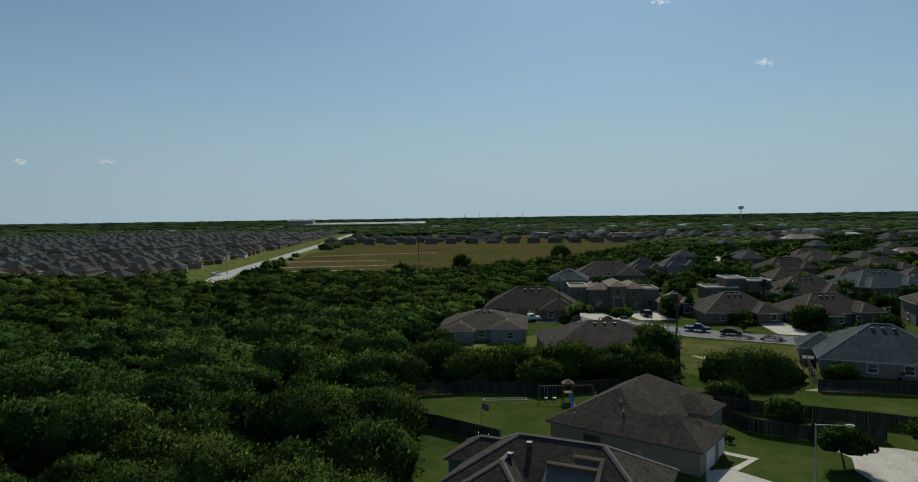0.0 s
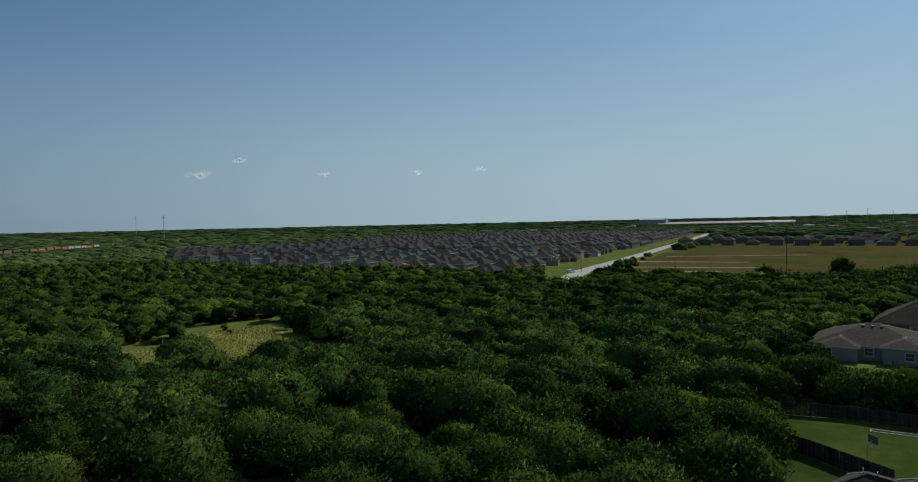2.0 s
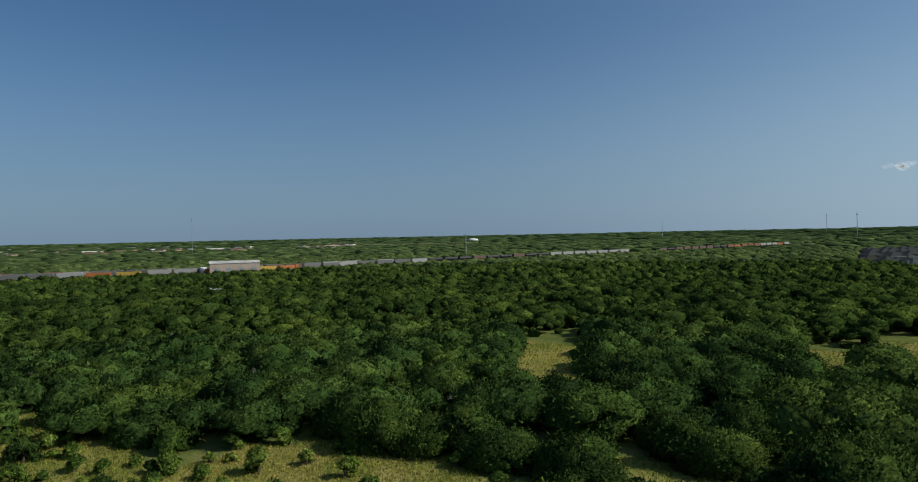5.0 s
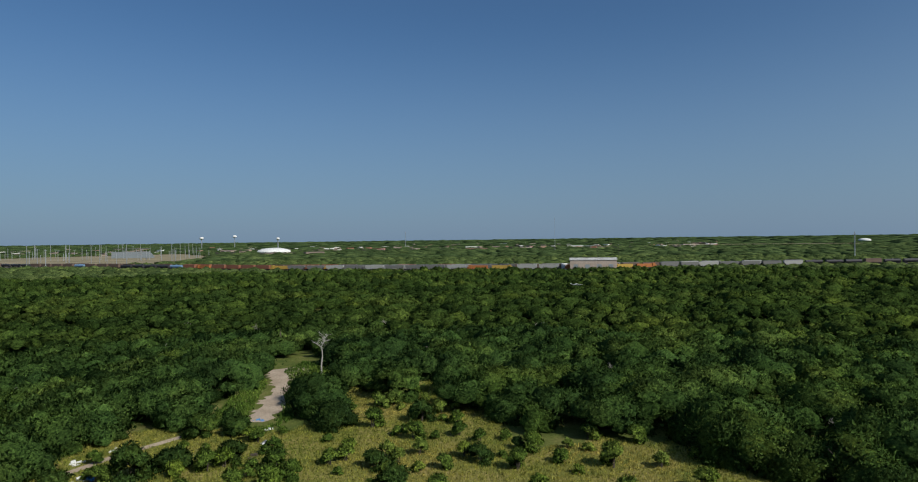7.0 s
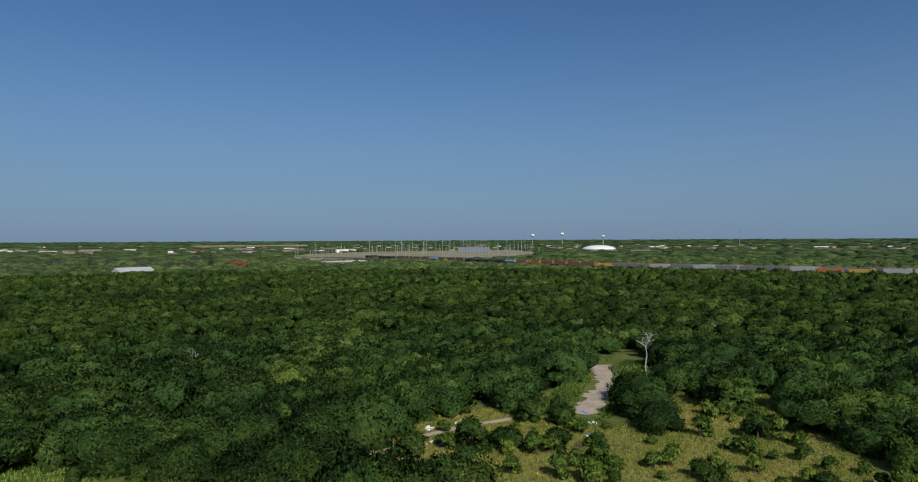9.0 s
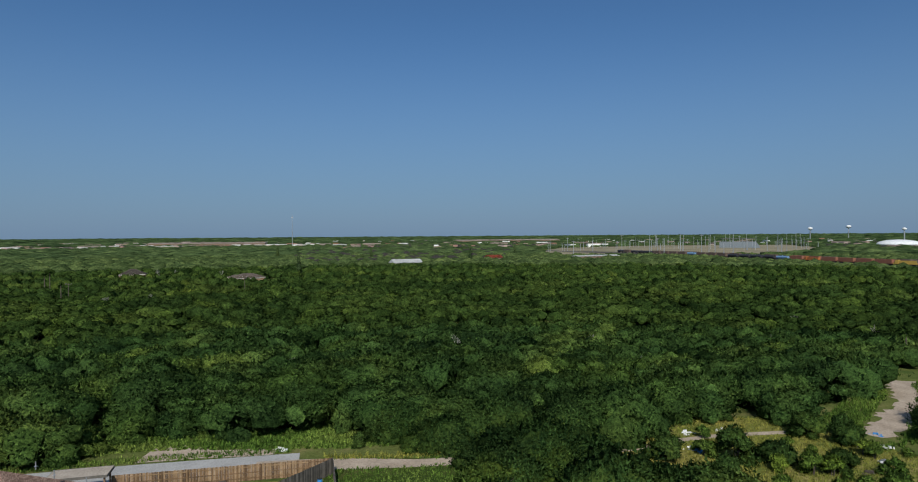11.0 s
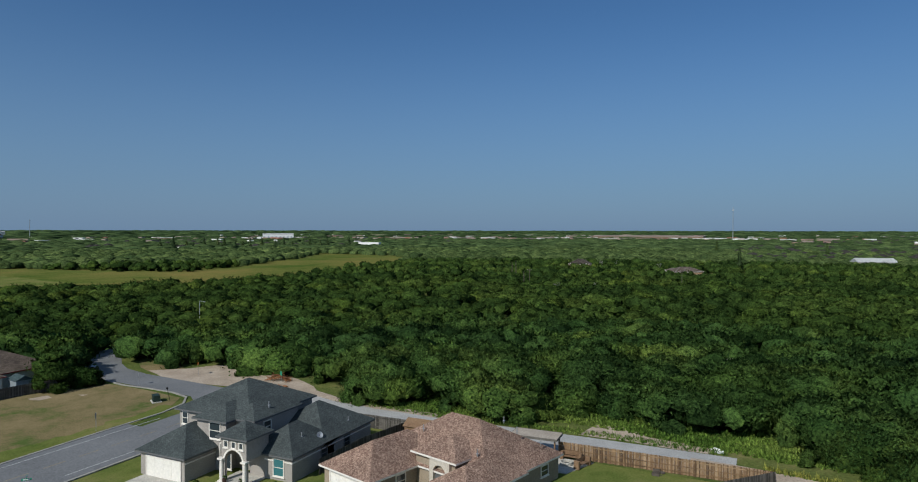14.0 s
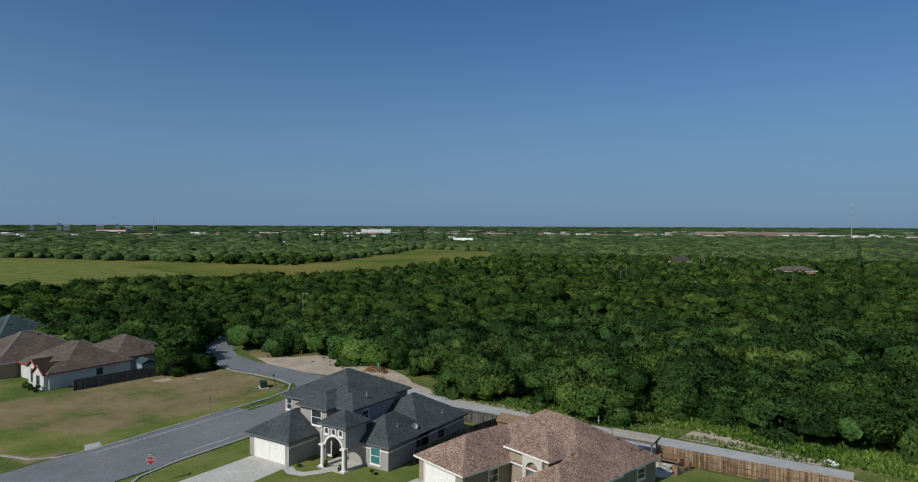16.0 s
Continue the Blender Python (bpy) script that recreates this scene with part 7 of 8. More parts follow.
def car(label, x, y, rot, paint, kind="sedan", glass=None):
    prof = {
        "sedan": ([(-2.3, 0.35), (-2.35, 0.8), (-1.7, 0.95), (-1.0, 1.42), (0.5, 1.42), (1.2, 0.98), (2.2, 0.82), (2.3, 0.4)], 0.9),
        "suv": ([(-2.35, 0.4), (-2.4, 1.0), (-2.15, 1.7), (0.5, 1.75), (1.2, 1.15), (2.3, 1.0), (2.4, 0.45)], 0.95),
        "pickup": ([(-2.8, 0.5), (-2.85, 1.1), (-0.7, 1.12), (-0.6, 1.8), (0.7, 1.82), (1.35, 1.2), (2.6, 1.08), (2.75, 0.5)], 0.98),
        "van": ([(-2.5, 0.4), (-2.55, 1.2), (-2.4, 2.05), (1.2, 2.1), (1.9, 1.3), (2.5, 1.1), (2.55, 0.45)], 0.97),
    }[kind]
    t = thing("car", label, "car", pose(x, y, 0.08, 0, 0, rot))
    pts, hw = prof
    bm = bmesh.new()
    rows = []
    for s, f in ((-1, 1.0), (1, 1.0)):
        rows.append([bm.verts.new((px, s * hw * (1.0 if pz < 1.15 else 0.84), pz)) for px, pz in pts])
    n = len(pts)
    bm.faces.new(rows[0][::-1])
    bm.faces.new(rows[1])
    for i in range(n):
        bm.faces.new((rows[0][i], rows[0][(i + 1) % n], rows[1][(i + 1) % n], rows[1][i]))
    bmesh.ops.recalc_face_normals(bm, faces=bm.faces[:])
    bmesh.ops.bevel(bm, geom=bm.edges[:], offset=0.06, segments=2, affect="EDGES")
    body = part("body", bm, paint, t)
    top = max(z for _, z in pts)
    xs = [px for px, pz in pts if pz > top - 0.1]
    for s in (-1, 1):
        bm = bmesh.new()
        box(bm, min(xs) + 0.1, s * hw * 0.86 - 0.02, top - 0.5, max(xs) + 0.15, s * hw * 0.86 + 0.02, top - 0.1)
        part("side_window", bm, glass or GLASS, body)
    bm = bmesh.new()
    v = [bm.verts.new(p) for p in ((max(xs) + 0.08, -hw * 0.75, top - 0.02), (max(xs) + 0.08, hw * 0.75, top - 0.02), (max(xs) + 0.62, hw * 0.82, top - 0.44), (max(xs) + 0.62, -hw * 0.82, top - 0.44))]
    bm.faces.new(v)
    bmesh.ops.solidify(bm, geom=bm.faces[:], thickness=0.03)
    part("windscreen", bm, glass or GLASS, body)
    for wx in (-1.45, 1.45):
        for s in (-1, 1):
            bm = bmesh.new()
            tube(bm, (wx, s * hw - 0.1 * s, 0.33), (wx, s * hw + 0.06 * s, 0.33), 0.33, 0.33, 16)
            w = part("wheel", bm, BLACK, t)
            bm = bmesh.new()
            tube(bm, (wx, s * hw + 0.061 * s, 0.33), (wx, s * hw + 0.075 * s, 0.33), 0.19, 0.17, 10)
            part("rim", bm, STEEL, w)
    for s in (-1, 1):
        bm = bmesh.new()
        box(bm, pts[-2][0] - 0.12, s * hw * 0.62 - 0.15, pts[-2][1] - 0.22, pts[-2][0] + 0.07, s * hw * 0.62 + 0.15, pts[-2][1] - 0.08, 0.02)
        part("headlight", bm, WHITE, t)
    return t


DARK_BLUE = plain("dark_blue_car_paint", (0.03, 0.05, 0.08), 0.25)
BLACK_PAINT = plain("black_car_paint", (0.015, 0.015, 0.017), 0.25)
WHITE_PAINT = plain("white_car_paint", (0.75, 0.75, 0.74), 0.3)
SILVER_PAINT = plain("silver_car_paint", (0.45, 0.47, 0.5), 0.3, 0.4)
car("dark blue pickup parked at the kerb", 54.4, 148.0, -33, DARK_BLUE, "pickup")
car("black sedan parked at the kerb", 60.2, 143.4, -30, BLACK_PAINT, "sedan")
car("white van parked on the forecourt", 42.9, 170.5, 85, WHITE_PAINT, "van")
car("black sport utility parked on the forecourt", 49.4, 171.5, 92, BLACK_PAINT, "suv")
car("white pickup parked at the cul-de-sac", 18.0, 166.2, 12, WHITE_PAINT, "pickup")
car("dark sport utility parked in the shade", 82.5, 147.6, 10, BLACK_PAINT, "suv")
car("dark car parked beside the dead-end road", 112.5, -79.2, 40, BLACK_PAINT, "suv")
car("pale silver car at the subdivision entrance", -120, 318, 70, WHITE_PAINT, "suv")
car("white box truck parked among far houses", 215, 340, 10, WHITE_PAINT, "van")

# ------------------------------------------------------------ back yards


def play_set():
    t = thing("play_set", "wooden play set with blue slide and swings", "play set", pose(15.5, 93.5, 0, 0, 0, 0))
    for x in (-0.7, 0.7):
        for y in (-0.7, 0.7):
            bm = bmesh.new()
            box(bm, x - 0.06, y - 0.06, 0, x + 0.06, y + 0.06, 2.7)
            part("post", bm, CEDAR, t)
    bm = bmesh.new()
    box(bm, -0.62, -0.62, 1.3, 0.62, 0.62, 1.38)
    part("deck", bm, CEDAR, t)
    bm = bmesh.new()
    hip_roof(bm, -0.7, -0.7, 0.7, 0.7, 2.7, 0.7, 0.15)
    part("canopy", bm, BRICK, t, "faded red-brown canopy")
    bm = bmesh.new()
    v = [bm.verts.new(p) for p in ((-0.1, -0.75, 1.35), (0.5, -0.75, 1.35), (0.5, -3.2, 0.12), (-0.1, -3.2, 0.12))]
    bm.faces.new(v)
    bmesh.ops.solidify(bm, geom=bm.faces[:], thickness=0.05)
    box(bm, -0.16, -3.2, 0.0, -0.101, -3.0, 0.3)
    part("slide", bm, plain("pale_blue_plastic", (0.25, 0.42, 0.6), 0.35), t, "pale blue plastic slide")
    bm = bmesh.new()
    tube(bm, (-4.2, 0, 2.3), (3.6, 0, 2.3), 0.07)
    part("swing_beam", bm, CEDAR, t)
    for x, s in ((-4.2, -1), (-4.2, 1), (3.6, -1), (3.6, 1)):
        bm = bmesh.new()
        tube(bm, (x, s * 1.0, 0), (x, 0, 2.3), 0.06)
        part("leg", bm, CEDAR, t)
    for x in (-3.2, -2.0):
        bm = bmesh.new()
        tube(bm, (x - 0.22, 0, 2.25), (x - 0.2, 0, 0.55), 0.012, None, 4)
        tube(bm, (x + 0.22, 0, 2.25), (x + 0.2, 0, 0.55), 0.012, None, 4)
        box(bm, x - 0.24, -0.12, 0.5, x + 0.24, 0.12, 0.55)
        part("swing", bm, WHITE, t)


play_set()


def hoop():
    t = thing("basketball_hoop", "basketball hoop on a leaning pole", "hoop", pose(2.4, 80.0, 0, 0, 0, 40))
    bm = bmesh.new()
    tube(bm, (0, 0, 0), (0, 0, 2.6), 0.05)
    tube(bm, (0, 0, 2.6), (0.7, 0, 3.1), 0.04)
    part("pole", bm, STEEL, t)
    bm = bmesh.new()
    box(bm, 0.7, -0.65, 2.75, 0.74, 0.65, 3.6)
    part("backboard", bm, GREY_WOOD, t)
    bm = bmesh.new()
    for k in range(12):
        a, b = k * math.pi / 6, (k + 1) * math.pi / 6
        tube(bm, (1.0 + 0.23 * math.cos(a), 0.23 * math.sin(a), 2.95), (1.0 + 0.23 * math.cos(b), 0.23 * math.sin(b), 2.95), 0.012, None, 4)
    part("rim", bm, SIGN_ORANGE, t)


hoop()


def garden_bed():
    t = thing("garden_bed", "low stone-edged garden bed on the lawn", "garden bed", pose(3.2, 94.2, 0))
    for a in ((0, 0, 6.4, 0.1), (0, 1.0, 6.4, 1.1), (0, 0.101, 0.1, 0.999), (6.3, 0.101, 6.4, 0.999)):
        bm = bmesh.new()
        box(bm, a[0], a[1], 0, a[2], a[3], 0.12)
        part("edging", bm, CONCRETE, t)


garden_bed()


def pergola():
    t = thing("patio_cover", "flat weathered patio cover on posts", "patio cover", pose(23.9, -74.3, 0, 0, 0, 2))
    for x in (-2.5, 2.6):
        for y in (-1.1, 1.1):
            bm = bmesh.new()
            box(bm, x - 0.08, y - 0.08, 0, x + 0.08, y + 0.08, 2.5)
            part("post", bm, CEDAR, t)
    bm = bmesh.new()
    box(bm, -2.8, -1.4, 2.5, 2.9, 1.4, 2.6)
    roof = part("roof_deck", bm, surface("faded_roof_sheet", (0.30, 0.25, 0.20), (0.45, 0.39, 0.32), 0.7, 5.0), t)
    bm = bmesh.new()
    for a in ((-2.85, 1.4, 2.95, 1.46), (-2.85, -1.46, 2.95, -1.4), (-2.86, -1.399, -2.8, 1.399), (2.9, -1.399, 2.96, 1.399)):
        box(bm, a[0], a[1], 2.34, a[2], a[3], 2.61)
    part("fascia", bm, GREY_WOOD, roof)
    for k in range(10):
        bm = bmesh.new()
        box(bm, -2.7 + k * 0.6, -1.39, 2.36, -2.62 + k * 0.6, 1.39, 2.495)
        part("rafter", bm, CEDAR, roof)


pergola()


def bench(x, y, rot):
    t = thing("bench", "dark red-brown timber bench with block ends", "bench", pose(x, y, 0.05, 0, 0, rot), "patio benches")
    for sx in (-1.1, 1.1):
        bm = bmesh.new()
        box(bm, sx - 0.16, -0.35, 0, sx + 0.16, 0.35, 0.95, 0.02)
        part("end_block", bm, CEDAR, t)
    for k in range(3):
        bm = bmesh.new()
        box(bm, -0.93, -0.3 + k * 0.19, 0.42, 0.93, -0.14 + k * 0.19, 0.47)
        part("seat_slat", bm, CEDAR, t)
    for k in range(3):
        bm = bmesh.new()
        box(bm, -0.93, 0.24, 0.55 + k * 0.16, 0.93, 0.29, 0.68 + k * 0.16)
        part("back_slat", bm, CEDAR, t)


bench(19.6, -74.2, 180)
bench(17.9, -72.6, 250)


def fire_pit():
    t = thing("fire_pit", "round pale block fire pit", "fire pit", pose(19.8, -72.6, 0.05))
    for ring in range(2):
        for k in range(14):
            a = 360 / 14 * (k + 0.5 * ring)
            put("block", shared(("block", CONCRETE), lambda bm: box(bm, -0.15, -0.1, 0, 0.15, 0.1, 0.19, 0.015)), t, pose(0.65 * math.cos(radians(a)), 0.65 * math.sin(radians(a)), 0.2 * ring, 0, 0, a + 90))
    bm = bmesh.new()
    tube(bm, (0, 0, 0.0), (0, 0, 0.12), 0.5, 0.5, 14)
    part("ash", bm, BLACK, t)


fire_pit()


def torus_thing(name, label, category, x, y, z, r, rr, material):
    bm = bmesh.new()
    n, k = 18, 8
    vs = [[bm.verts.new(((r + rr * math.cos(b)) * math.cos(a), (r + rr * math.cos(b)) * math.sin(a), rr + rr * math.sin(b))) for b in [2 * math.pi * j / k for j in range(k)]] for a in [2 * math.pi * i / n for i in range(n)]]
    for i in range(n):
        for j in range(k):
            bm.faces.new((vs[i][j], vs[(i + 1) % n][j], vs[(i + 1) % n][(j + 1) % k], vs[i][(j + 1) % k]))
    ob = tagged(part(name, bm, material), label, category)
    ob.matrix_basis = pose(x, y, z)


torus_thing("tyre", "old black tyre lying by the fence", "tyre", 1.8, -71.5, 0.02, 0.28, 0.12, BLACK)


def bucket(x, y):
    t = thing("barrel", "blue plastic barrel by the fence", "barrel", pose(x, y, 0.02))
    bm = bmesh.new()
    tube(bm, (0, 0, 0), (0, 0, 0.35), 0.26, 0.3, 14)
    tube(bm, (0, 0, 0.351), (0, 0, 0.75), 0.3, 0.26, 14)
    part("body", bm, LITTER_BLUE, t)
    bm = bmesh.new()
    tube(bm, (0, 0, 0.751), (0, 0, 0.79), 0.27, 0.27, 14)
    part("lid", bm, BLACK, t)


bucket(-0.4, -71.6)


def shed(x, y, rot, label, w, d, h, wall, roof):
    t = thing("shed", label, "shed", pose(x, y, 0, 0, 0, rot))
    bm = bmesh.new()
    box(bm, 0, 0, 0, w, d, h)
    part("wall", bm, wall, t)
    bm = bmesh.new()
    hip_roof(bm, 0, 0, w, d, h, 0.5, 0.2, True)
    for s in (0, w):
        v = [bm.verts.new(p) for p in ((s, 0, h), (s, d, h), (s, d / 2, h + 0.5 * (d / 2)))]
        bm.faces.new(v)
    part("roof", bm, roof, t)
    bm = bmesh.new()
    box(bm, w * 0.35, -0.03, 0, w * 0.65, -0.002, h * 0.85)
    part("door", bm, TRIM, t)


shed(109.5, -68.0, -10, "small grey garden shed behind the fence", 3, 2.4, 2.2, STUCCO_BLUE, ROOF_TEAL)
shed(37.2, -74.6, 0, "brown lean shed beside the fence", 3.6, 2.6, 2.0, CEDAR, CEDAR)
shed(128, -79, 12, "low outbuilding with a tan roof", 8, 5, 2.6, STUCCO_TAN, ROOF_TAN)
shed(60.2, 113.0, -24, "small dark unit beside the house", 1.4, 1.2, 1.4, FASCIA, FASCIA)


def pot(x, y):
    t = thing("flower_pot", "terracotta pot with a small plant", "pot", pose(x, y, 0.1), "porch pots")
    bm = bmesh.new()
    tube(bm, (0, 0, 0), (0, 0, 0.4), 0.16, 0.24, 12)
    part("pot", bm, ROOF_CLAY, t)
    co, fa, _, _ = crown_arrays(np.random.default_rng(3), 0.3, 0.5, 3, 60, 0.16)
    o = new("plant", mesh_from("plant", co + [0, 0, 0.3], fa, LEAF_YARD))
    o.parent = t


pot(49.2, -51.9)
pot(51.4, -51.9)
for k, (x, y, r) in enumerate([(54.0, -50.4, 0.4), (45.6, -53.2, 0.55), (113.6, -50.2, 0.9), (115.4, -49.6, 1.1), (117.5, -50.2, 0.9), (46.2, -57, 0.3), (9.4, 75.0, 0.6), (-8.3, 79, 0.5), (-7.6, 72, 0.4), (-7.4, 69, 0.4), (70, 103, 1.2), (31.5, 75.5, 0.8)]):
    o = tree_thing("bush", "small clipped green bush beside the house", 1200 + k, r, r * 1.3, 5, 240, 0.07, LEAF_YARD, 0.03, 2, 0.1, "bush", "garden bushes")
    o.matrix_basis = pose(x, y, 0.02)

# ------------------------------------------------------------ rail yard and far buildings
RAIL_COL = [plain("hopper_grey", (0.15, 0.15, 0.145), 0.7), plain("tank_black", (0.035, 0.035, 0.04), 0.6), plain("boxcar_rust", (0.24, 0.10, 0.06), 0.8), plain("engine_orange", (0.38, 0.14, 0.045), 0.6), plain("hopper_pale", (0.34, 0.34, 0.325), 0.7), plain("car_brown", (0.13, 0.09, 0.07), 0.8), plain("engine_yellow", (0.42, 0.28, 0.06), 0.6), plain("car_blue", (0.16, 0.27, 0.42), 0.6)]


def wagon(kind, material, label):
    t = thing("rail_wagon", label, "wagon", None, "wagons in the rail yard")
    bm = bmesh.new()
    if kind == "tank":
        tube(bm, (-7.4, 0, 2.6), (7.4, 0, 2.6), 1.45, 1.45, 14)
        tube(bm, (-0.6, 0, 3.9), (0.6, 0, 3.9), 0.6, 0.6, 8)
        box(bm, -8, -0.5, 0.95, 8, 0.5, 1.14)
    elif kind == "hopper":
        pts = [(-8, 4.5), (8, 4.5), (8, 2.9), (6.2, 1.1), (3, 1.1), (2, 1.9), (-2, 1.9), (-3, 1.1), (-6.2, 1.1), (-8, 2.9)]
        rows = [[bm.verts.new((x, s * 1.5, z)) for x, z in pts] for s in (-1, 1)]
        bm.faces.new(rows[0])
        bm.faces.new(rows[1][::-1])
        for i in range(len(pts)):
            bm.faces.new((rows[0][i], rows[1][i], rows[1][(i + 1) % 10], rows[0][(i + 1) % 10]))
        for k in range(9):
            for s in (-1, 1):
                box(bm, -7.6 + k * 1.88, s * 1.5 - 0.06, 2.2, -7.5 + k * 1.88, s * 1.5 + 0.06, 4.4)
        bmesh.ops.recalc_face_normals(bm, faces=bm.faces[:])
    elif kind == "engine":
        box(bm, -9, -1.5, 1.1, 9, 1.5, 1.5)
        box(bm, -8.5, -1.0, 1.501, 5.0, 1.0, 3.9, 0.1)
        box(bm, 5.1, -1.45, 1.501, 7.6, 1.45, 4.4, 0.1)
        box(bm, 7.61, -0.9, 1.501, 8.9, 0.9, 2.9, 0.1)
    else:
        box(bm, -7.6, -1.5, 1.1, 7.6, 1.5, 4.6, 0.08)
        box(bm, -1.5, -1.58, 1.25, 1.5, -1.501, 4.2)
        box(bm, -1.5, 1.501, 1.25, 1.5, 1.58, 4.2)
    part("body", bm, material, t)
    for x in (-5.6, 5.6):
        bm = bmesh.new()
        box(bm, x - 1.2, -1.1, 0.45, x + 1.2, 1.1, 0.93)
        bogie = part("bogie", bm, BLACK, t)
        for dx in (-0.85, 0.85):
            b = bmesh.new()
            tube(b, (x + dx, -1.0, 0.42), (x + dx, 1.0, 0.42), 0.42, None, 10)
            part("wheelset", b, BLACK, bogie)
    return t


WAGONS = [wagon("hopper", RAIL_COL[0], "grey covered hopper wagon"), wagon("hopper", RAIL_COL[4], "pale grey covered hopper wagon"), wagon("tank", RAIL_COL[1], "black railway tank wagon"), wagon("box", RAIL_COL[2], "rust red railway box wagon"), wagon("engine", RAIL_COL[3], "orange diesel locomotive in the yard"), wagon("box", RAIL_COL[5], "brown railway box wagon"), wagon("engine", RAIL_COL[6], "yellow diesel locomotive in the yard"), wagon("tank", RAIL_COL[7], "pale blue railway tank wagon")]


def trains():
    rng, used = random.Random(12), set()
    seg = [(Vector(a), Vector(b)) for a, b in zip(RAIL, RAIL[1:])]

    def along(s):
        for a, b in seg:
            l = (b - a).length
            if s <= l:
                return a + (b - a) * (s / l), math.degrees(math.atan2(b.y - a.y, b.x - a.x))
            s -= l
        return None, None

    def runs(side, start, end, mixes):
        s = start
        while s < end:
            p, ang = along(s)
            if p is None:
                return
            block = mixes[int((s - start) / 160) % len(mixes)]
            i = rng.choice(block)
            nrm = Vector((-math.sin(radians(ang)), math.cos(radians(ang))))
            q = p + nrm * side
            m = pose(q.x, q.y, 1.2, 0, 0, ang + rng.choice((0, 180)))
            if i in used:
                copy_thing(WAGONS[i], m)
            else:
                WAGONS[i].matrix_basis = m
                used.add(i)
            s += 18.2 if i not in (4, 6) else 20.5

    runs(0, 300, 1080, [[2, 2, 5], [2, 5, 2, 7], [4, 6, 3], [0, 1], [5, 2, 5], [5, 3, 2], [7, 2, 3]])
    runs(9, 420, 1500, [[2, 5, 2], [2, 5, 3], [5, 2, 3], [1, 0], [0, 1, 2], [2, 5, 2], [1, 1]])
    runs(-9, 760, 1200, [[0, 1], [4, 6, 1], [1, 0]])
    runs(4, 1560, 1900, [[2, 5], [1, 3, 4], [0, 1]])
    for side in (0, 9, -9, 4):
        left = []
        s = 200
        while s < 2100:
            p, ang = along(s)
            if p is None:
                break
            nrm = Vector((-math.sin(radians(ang)), math.cos(radians(ang))))
            left.append(tuple(p + nrm * side))
            s += 40
        bm = bmesh.new()
        strip(bm, left, 3.0, 1.19)
        left2, right2 = ribbon(left, 6.0)
        rows = [[bm.verts.new(q) for q in ((a[0], a[1], 0.12), (b[0], b[1], 0.12))] for a, b in zip(left2, right2)]
        edges = ribbon(left, 3.0)
        tops = [[bm.verts.new((a[0], a[1], 1.19)), bm.verts.new((b[0], b[1], 1.19))] for a, b in zip(*edges)]
        for i in range(len(left) - 1):
            bm.faces.new((rows[i][0], tops[i][0], tops[i + 1][0], rows[i + 1][0]))
            bm.faces.new((rows[i][1], rows[i + 1][1], tops[i + 1][1], tops[i][1]))
        tagged(part("rail_track", bm, RAIL_GRAVEL), "raised gravel rail track", "track", kind="structure")


trains()


def metal_building(label, x, y, rot, w, d, h, wall, roof, doors=0, rise=0.18):
    t = thing("metal_building", label, "building", pose(x, y, 0, 0, 0, rot))
    bm = bmesh.new()
    box(bm, -w / 2, -d / 2, 0, w / 2, d / 2, h)
    for s in (-1, 1):
        v = [bm.verts.new(p) for p in ((s * w / 2, -d / 2, h), (s * w / 2, d / 2, h), (s * w / 2, 0, h + rise * d / 2))]
        bm.faces.new(v)
    part("wall", bm, wall, t)
    bm = bmesh.new()
    hip_roof(bm, -w / 2, -d / 2, w / 2, d / 2, h, rise, 0.4, True)
    bmesh.ops.solidify(bm, geom=bm.faces[:], thickness=0.15)
    part("roof", bm, roof, t)
    for k in range(doors):
        bm = bmesh.new()
        xx = -w / 2 + (k + 0.5) * w / doors
        side = -1 if (x * math.sin(radians(rot)) - y * math.cos(radians(rot))) < 0 else 1
        box(bm, xx - 1.8, side * d / 2 + 0.005 * side, 0, xx + 1.8, side * d / 2 + 0.06 * side, h * 0.65)
        part("roller_door", bm, STEEL, t)
    return t


TAN_METAL = surface("tan_metal_siding", (0.40, 0.32, 0.27), (0.50, 0.41, 0.35), 0.2, 2.0, 0.6)
RED_ROOF = surface("red_metal_roof", (0.26, 0.06, 0.035), (0.36, 0.09, 0.05), 0.2, 2.0, 0.6)
WHITE_METAL = surface("white_metal_roof", (0.66, 0.66, 0.65), (0.80, 0.80, 0.79), 0.1, 1.5, 0.5)
metal_building("tan metal engine shed with white roof", -508, -142, 108, 36, 18, 9.6, TAN_METAL, WHITE_METAL, 4)
metal_building("white-roofed barn among the trees", -76, -547, 18, 26, 12, 4.6, STUCCO_WHITE, WHITE_METAL, 2, 0.45)
metal_building("long low white-roofed shed", -285, -625, 10, 52, 12, 5.0, BRICK, WHITE_METAL, 6)
metal_building("red-roofed house among the trees", -178, -635, 15, 16, 10, 4.6, BRICK, RED_ROOF, 1, 0.5)
metal_building("small pale hut in the thicket", -306, -94, 30, 7, 4, 4.6, STUCCO_WHITE, WHITE_METAL, 1)
metal_building("white distribution building on the horizon", 1230, -1450, 40, 84, 30, 15, WHITE_METAL, WHITE_METAL, 8)
metal_building("long white warehouse far off", -700, -2300, 10, 420, 40, 9, BRICK, TAN_METAL, 10)
